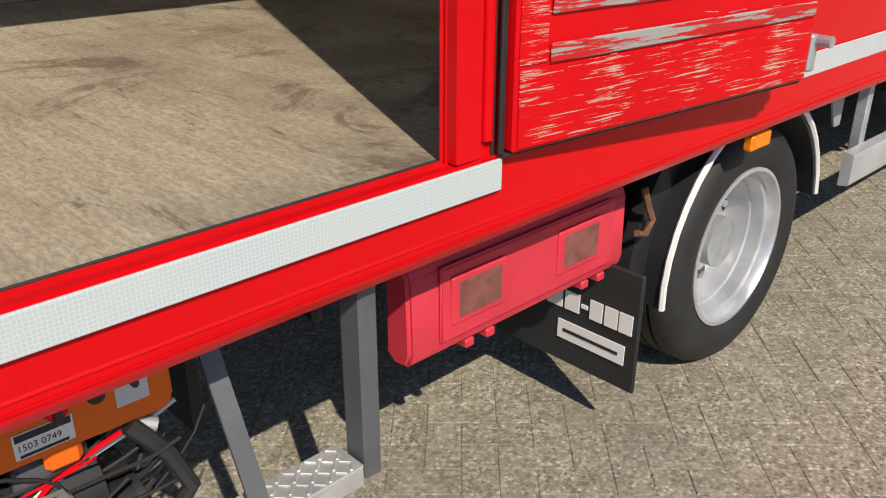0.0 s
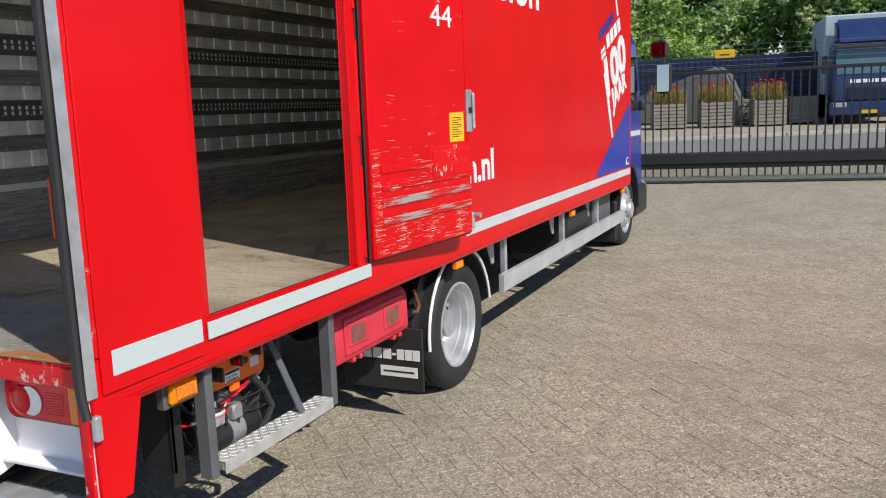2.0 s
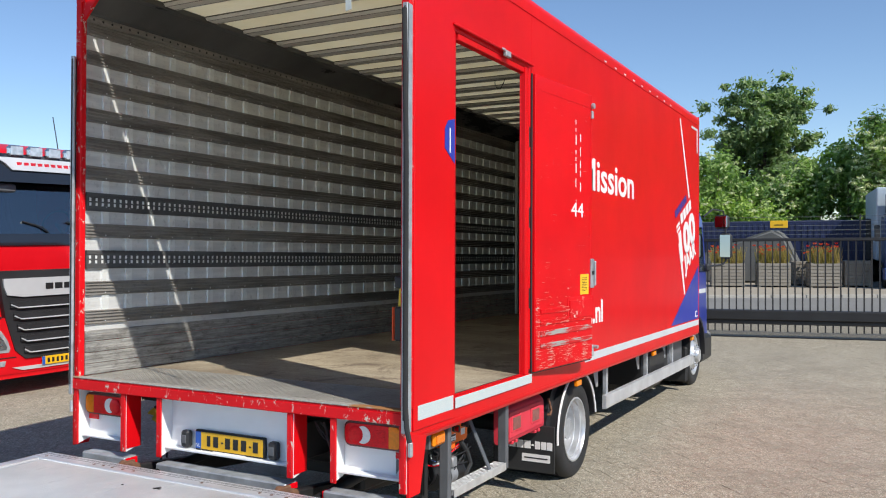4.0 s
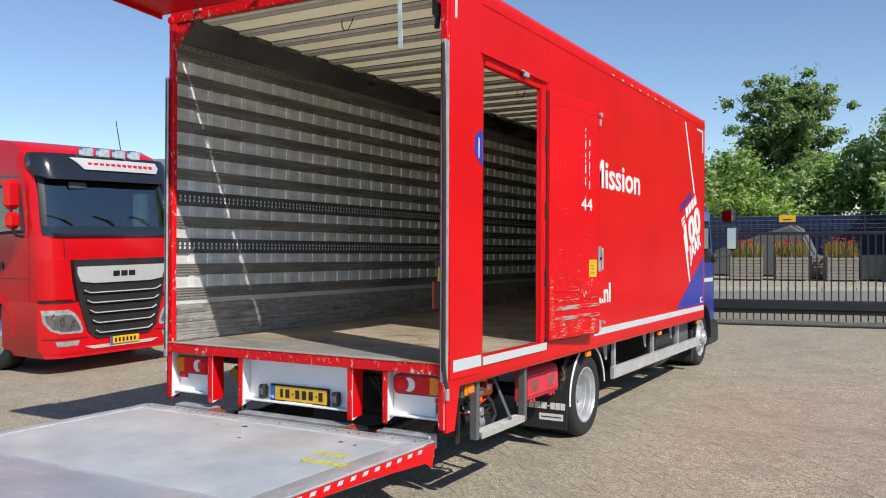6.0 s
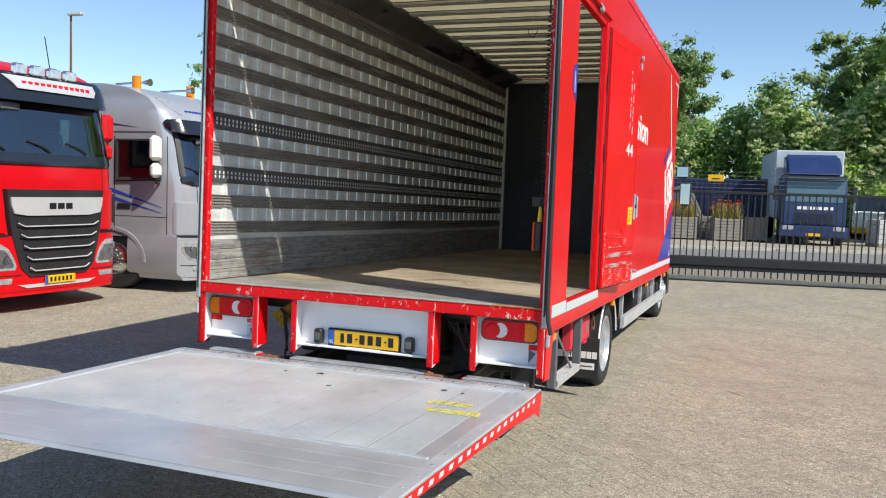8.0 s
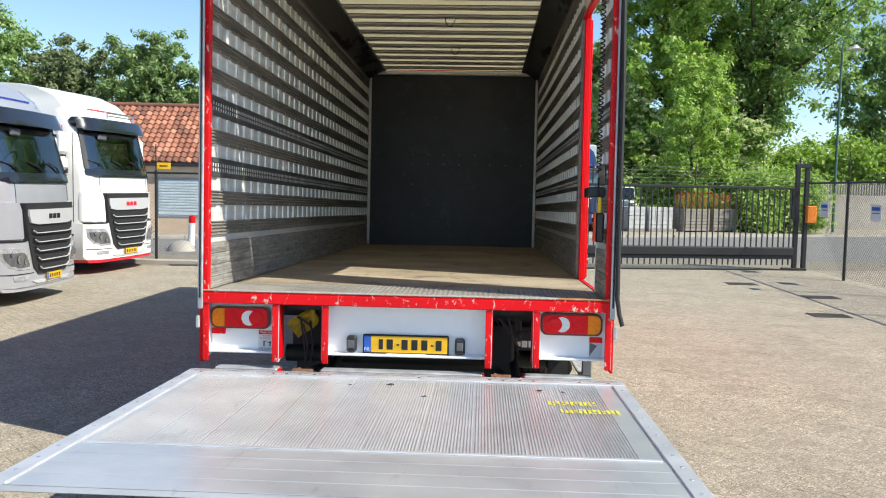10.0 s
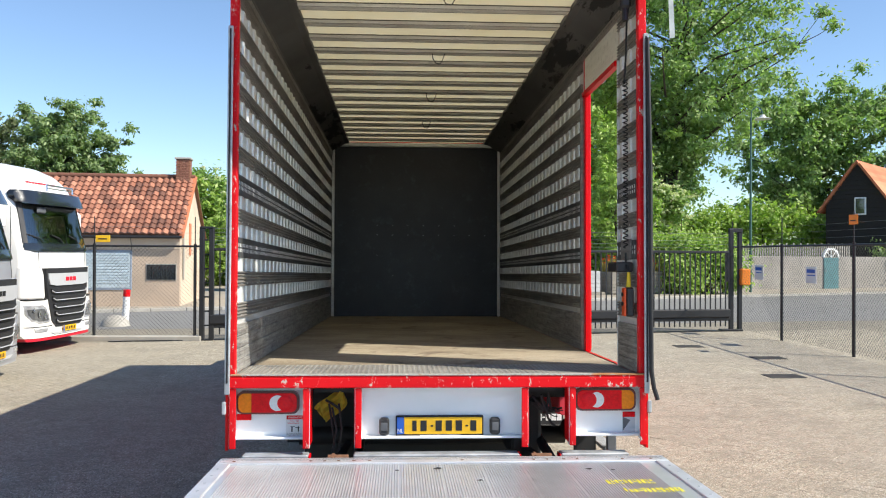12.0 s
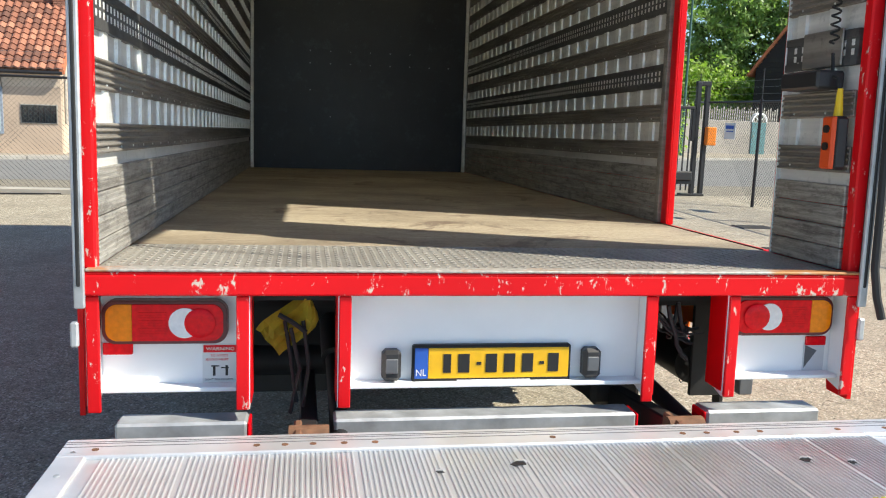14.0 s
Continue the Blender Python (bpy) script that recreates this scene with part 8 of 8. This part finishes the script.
def hedge(label, x0, x1, y, h0, h1, deep, n, per, size, seed, material, blossom=0, dy=0.0):
    rng = np.random.default_rng(seed)
    t = rng.random(n)
    top = h0 + (h1 - h0) * (0.5 + 0.5 * np.sin(t * 17 + seed)) * (0.6 + 0.4 * rng.random(n))
    z = top * rng.random(n) ** 0.6
    c = np.stack([x0 + (x1 - x0) * t, y + dy * (x0 + (x1 - x0) * t - x0) + (rng.random(n) - 0.5) * deep * (1.1 - 0.6 * z / h1), z], 1)
    r = 0.45 + 0.55 * rng.random(n)
    ob = thing("hedge", label, "hedge", kind="stuff")
    v, f = leaves_at(c, r, per, size, rng, 0.9)
    v[:, 2] = np.maximum(v[:, 2], 0.02)
    cloud("leaves", v, f, M[material], ob, "dense green leaves", "stuff")
    g = G()
    for i in range(0, n, 6):
        p = c[i]
        g.cyl((p[0], p[1], 0), tuple(p), 0.04, 5, 0.015)
    part("stems", g, M["bark"], ob)
    if blossom:
        pick = rng.choice(n, blossom)
        bc = c[pick] + np.stack([(rng.random(blossom) - 0.5) * 1.2, -r[pick] * (0.75 + 0.3 * rng.random(blossom)), (rng.random(blossom) - 0.2) * 0.8], 1)
        v, f = leaves_at(bc, np.full(blossom, 0.20), 34, 0.068, rng, 0.4)
        cloud("blossom", v, f, M["blossom"], ob, "cream elder blossom", "stuff")
    return ob


hedge("tall green hedge with cream blossom behind the lot", -14, 3, 46, 4.6, 6.8, 5.0, 420, 150, 0.14, 31, "leaf_hedge", 520)
hedge("tall green hedge with much cream blossom", 2, 16, 44, 5.5, 8.2, 4.0, 420, 150, 0.13, 32, "leaf_hedge", 1500)
hedge("lower green hedge behind the lot", -14, 12, 42.5, 1.8, 4.2, 3.0, 300, 150, 0.13, 33, "leaf_light", 160)
hedge("bright green bushes behind the gate", 8.5, 13.2, 35.8, 2.0, 3.4, 2.0, 130, 190, 0.11, 34, "leaf_light")
hedge("overgrown bank behind the garden wall", 15, 46, 49, 3.6, 5.6, 6.0, 520, 150, 0.14, 35, "leaf_light", 20)
hedge("dense bush of bright leaves beside the gate", 12.3, 15.6, 34.0, 1.9, 2.6, 1.8, 105, 260, 0.09, 36, "leaf_light")
hedge("green hedge behind the house", -60, -14, 52, 2.5, 4.5, 4.0, 300, 130, 0.17, 37, "leaf_dark")
hedge("far green hedge closing the lot", -75, 90, 75, 4.0, 7.0, 5.0, 700, 100, 0.24, 38, "leaf_dark")
hedge("rose bush before the barn", 27.0, 29.5, 41.6, 1.6, 3.0, 1.0, 40, 160, 0.09, 39, "leaf_dark", 12)

# ---- pavers of the yard, laid diagonally ----
PW, PL = 0.105, 0.21
CA, SA = math.cos(radians(-45)), math.sin(radians(-45))


def paver_mesh():
    """One paver: top face with worn, chamfered edges."""
    b, c, h = 0.0009, 0.0034, 0.009
    g = G()
    o = [(-PL / 2 + b, -PW / 2 + b), (PL / 2 - b, -PW / 2 + b), (PL / 2 - b, PW / 2 - b), (-PL / 2 + b, PW / 2 - b)]
    i = [(-PL / 2 + c, -PW / 2 + c), (PL / 2 - c, -PW / 2 + c), (PL / 2 - c, PW / 2 - c), (-PL / 2 + c, PW / 2 - c)]
    v = [(x, y, -h) for x, y in o] + [(x, y, -0.0018) for x, y in o] + [(x, y, 0.0) for x, y in i]
    f = [(0, 1, 5, 4), (1, 2, 6, 5), (2, 3, 7, 6), (3, 0, 4, 7), (4, 5, 9, 8), (5, 6, 10, 9), (6, 7, 11, 10), (7, 4, 8, 11), (8, 9, 10, 11)]
    return np.array(v), np.array(f)


yard = thing("pavement", "weathered grey concrete pavers laid diagonally", "pavement", kind="structure")
prng = np.random.default_rng(8)
pv_, pf_ = paver_mesh()
pm = bpy.data.meshes.new("paver")
pm.from_pydata(pv_.tolist(), [], pf_.tolist())
pm.materials.append(M["paver"])
# herringbone: lying and standing pavers share a square grid of half a paver
ii, jj = np.meshgrid(np.arange(-260, 260), np.arange(-260, 260), indexing="ij")
kind = (ii - jj) % 4
lie, up = kind == 0, kind == 3
u = np.concatenate([(ii[lie] + 1.0) * PW, (ii[up] + 0.5) * PW])
w = np.concatenate([(jj[lie] + 0.5) * PW, (jj[up] + 1.0) * PW])
spin = np.concatenate([np.zeros(lie.sum()), np.full(up.sum(), math.pi / 2)])
px, py = u * CA - w * SA, u * SA + w * CA + 2.0
keep = (px > -13) & (px < 11.5) & (py > -9) & (py < 12.8 + 0.172 * (px + 4.2))
px, py, spin = px[keep], py[keep], spin[keep]
near = (px > 1.35) & (px < 3.0) & (py > 1.0) & (py < 4.6)
idx = np.flatnonzero(near)[:300]
mask = np.ones(len(px), bool)
mask[idx] = False
for i in idx:
    o = new("paver", pm)
    o.parent = yard
    o.location = (px[i], py[i], prng.normal() * 0.0006 - 0.0005)
    o.rotation_euler = (prng.normal() * 0.003, prng.normal() * 0.003, radians(-45) + spin[i] + prng.normal() * 0.008)
px, py, spin = px[mask], py[mask], spin[mask]
n = len(px)
a = radians(-45) + spin + prng.normal(size=n) * 0.008
ca, sa = np.cos(a)[:, None], np.sin(a)[:, None]
z = (prng.normal(size=n) * 0.0006 - 0.0005)[:, None] + pv_[None, :, 2] + pv_[None, :, 0] * prng.normal(size=n)[:, None] * 0.003
V = np.stack([px[:, None] + pv_[None, :, 0] * ca - pv_[None, :, 1] * sa, py[:, None] + pv_[None, :, 0] * sa + pv_[None, :, 1] * ca, z], 2).reshape(-1, 3)
F = (pf_[None] + 12 * np.arange(n)[:, None, None]).reshape(-1, 4)
cloud("pavers", V, F, M["paver"], yard, "field of grey pavers", "stuff")
M["iron"] = plain("cast iron cover", (0.05, 0.045, 0.04), 0.7, 0.3, vary=0.3)
for x, y in ((5.64, 7.45), (6.4, 9.7), (5.6, 11.6)):
    solid("drain_cover", G().box(x - 0.28, x + 0.28, y - 0.2, y + 0.2, -0.01, 0.008, 0.004), M["iron"], "dark cast iron drain cover in the pavers", "drain cover")
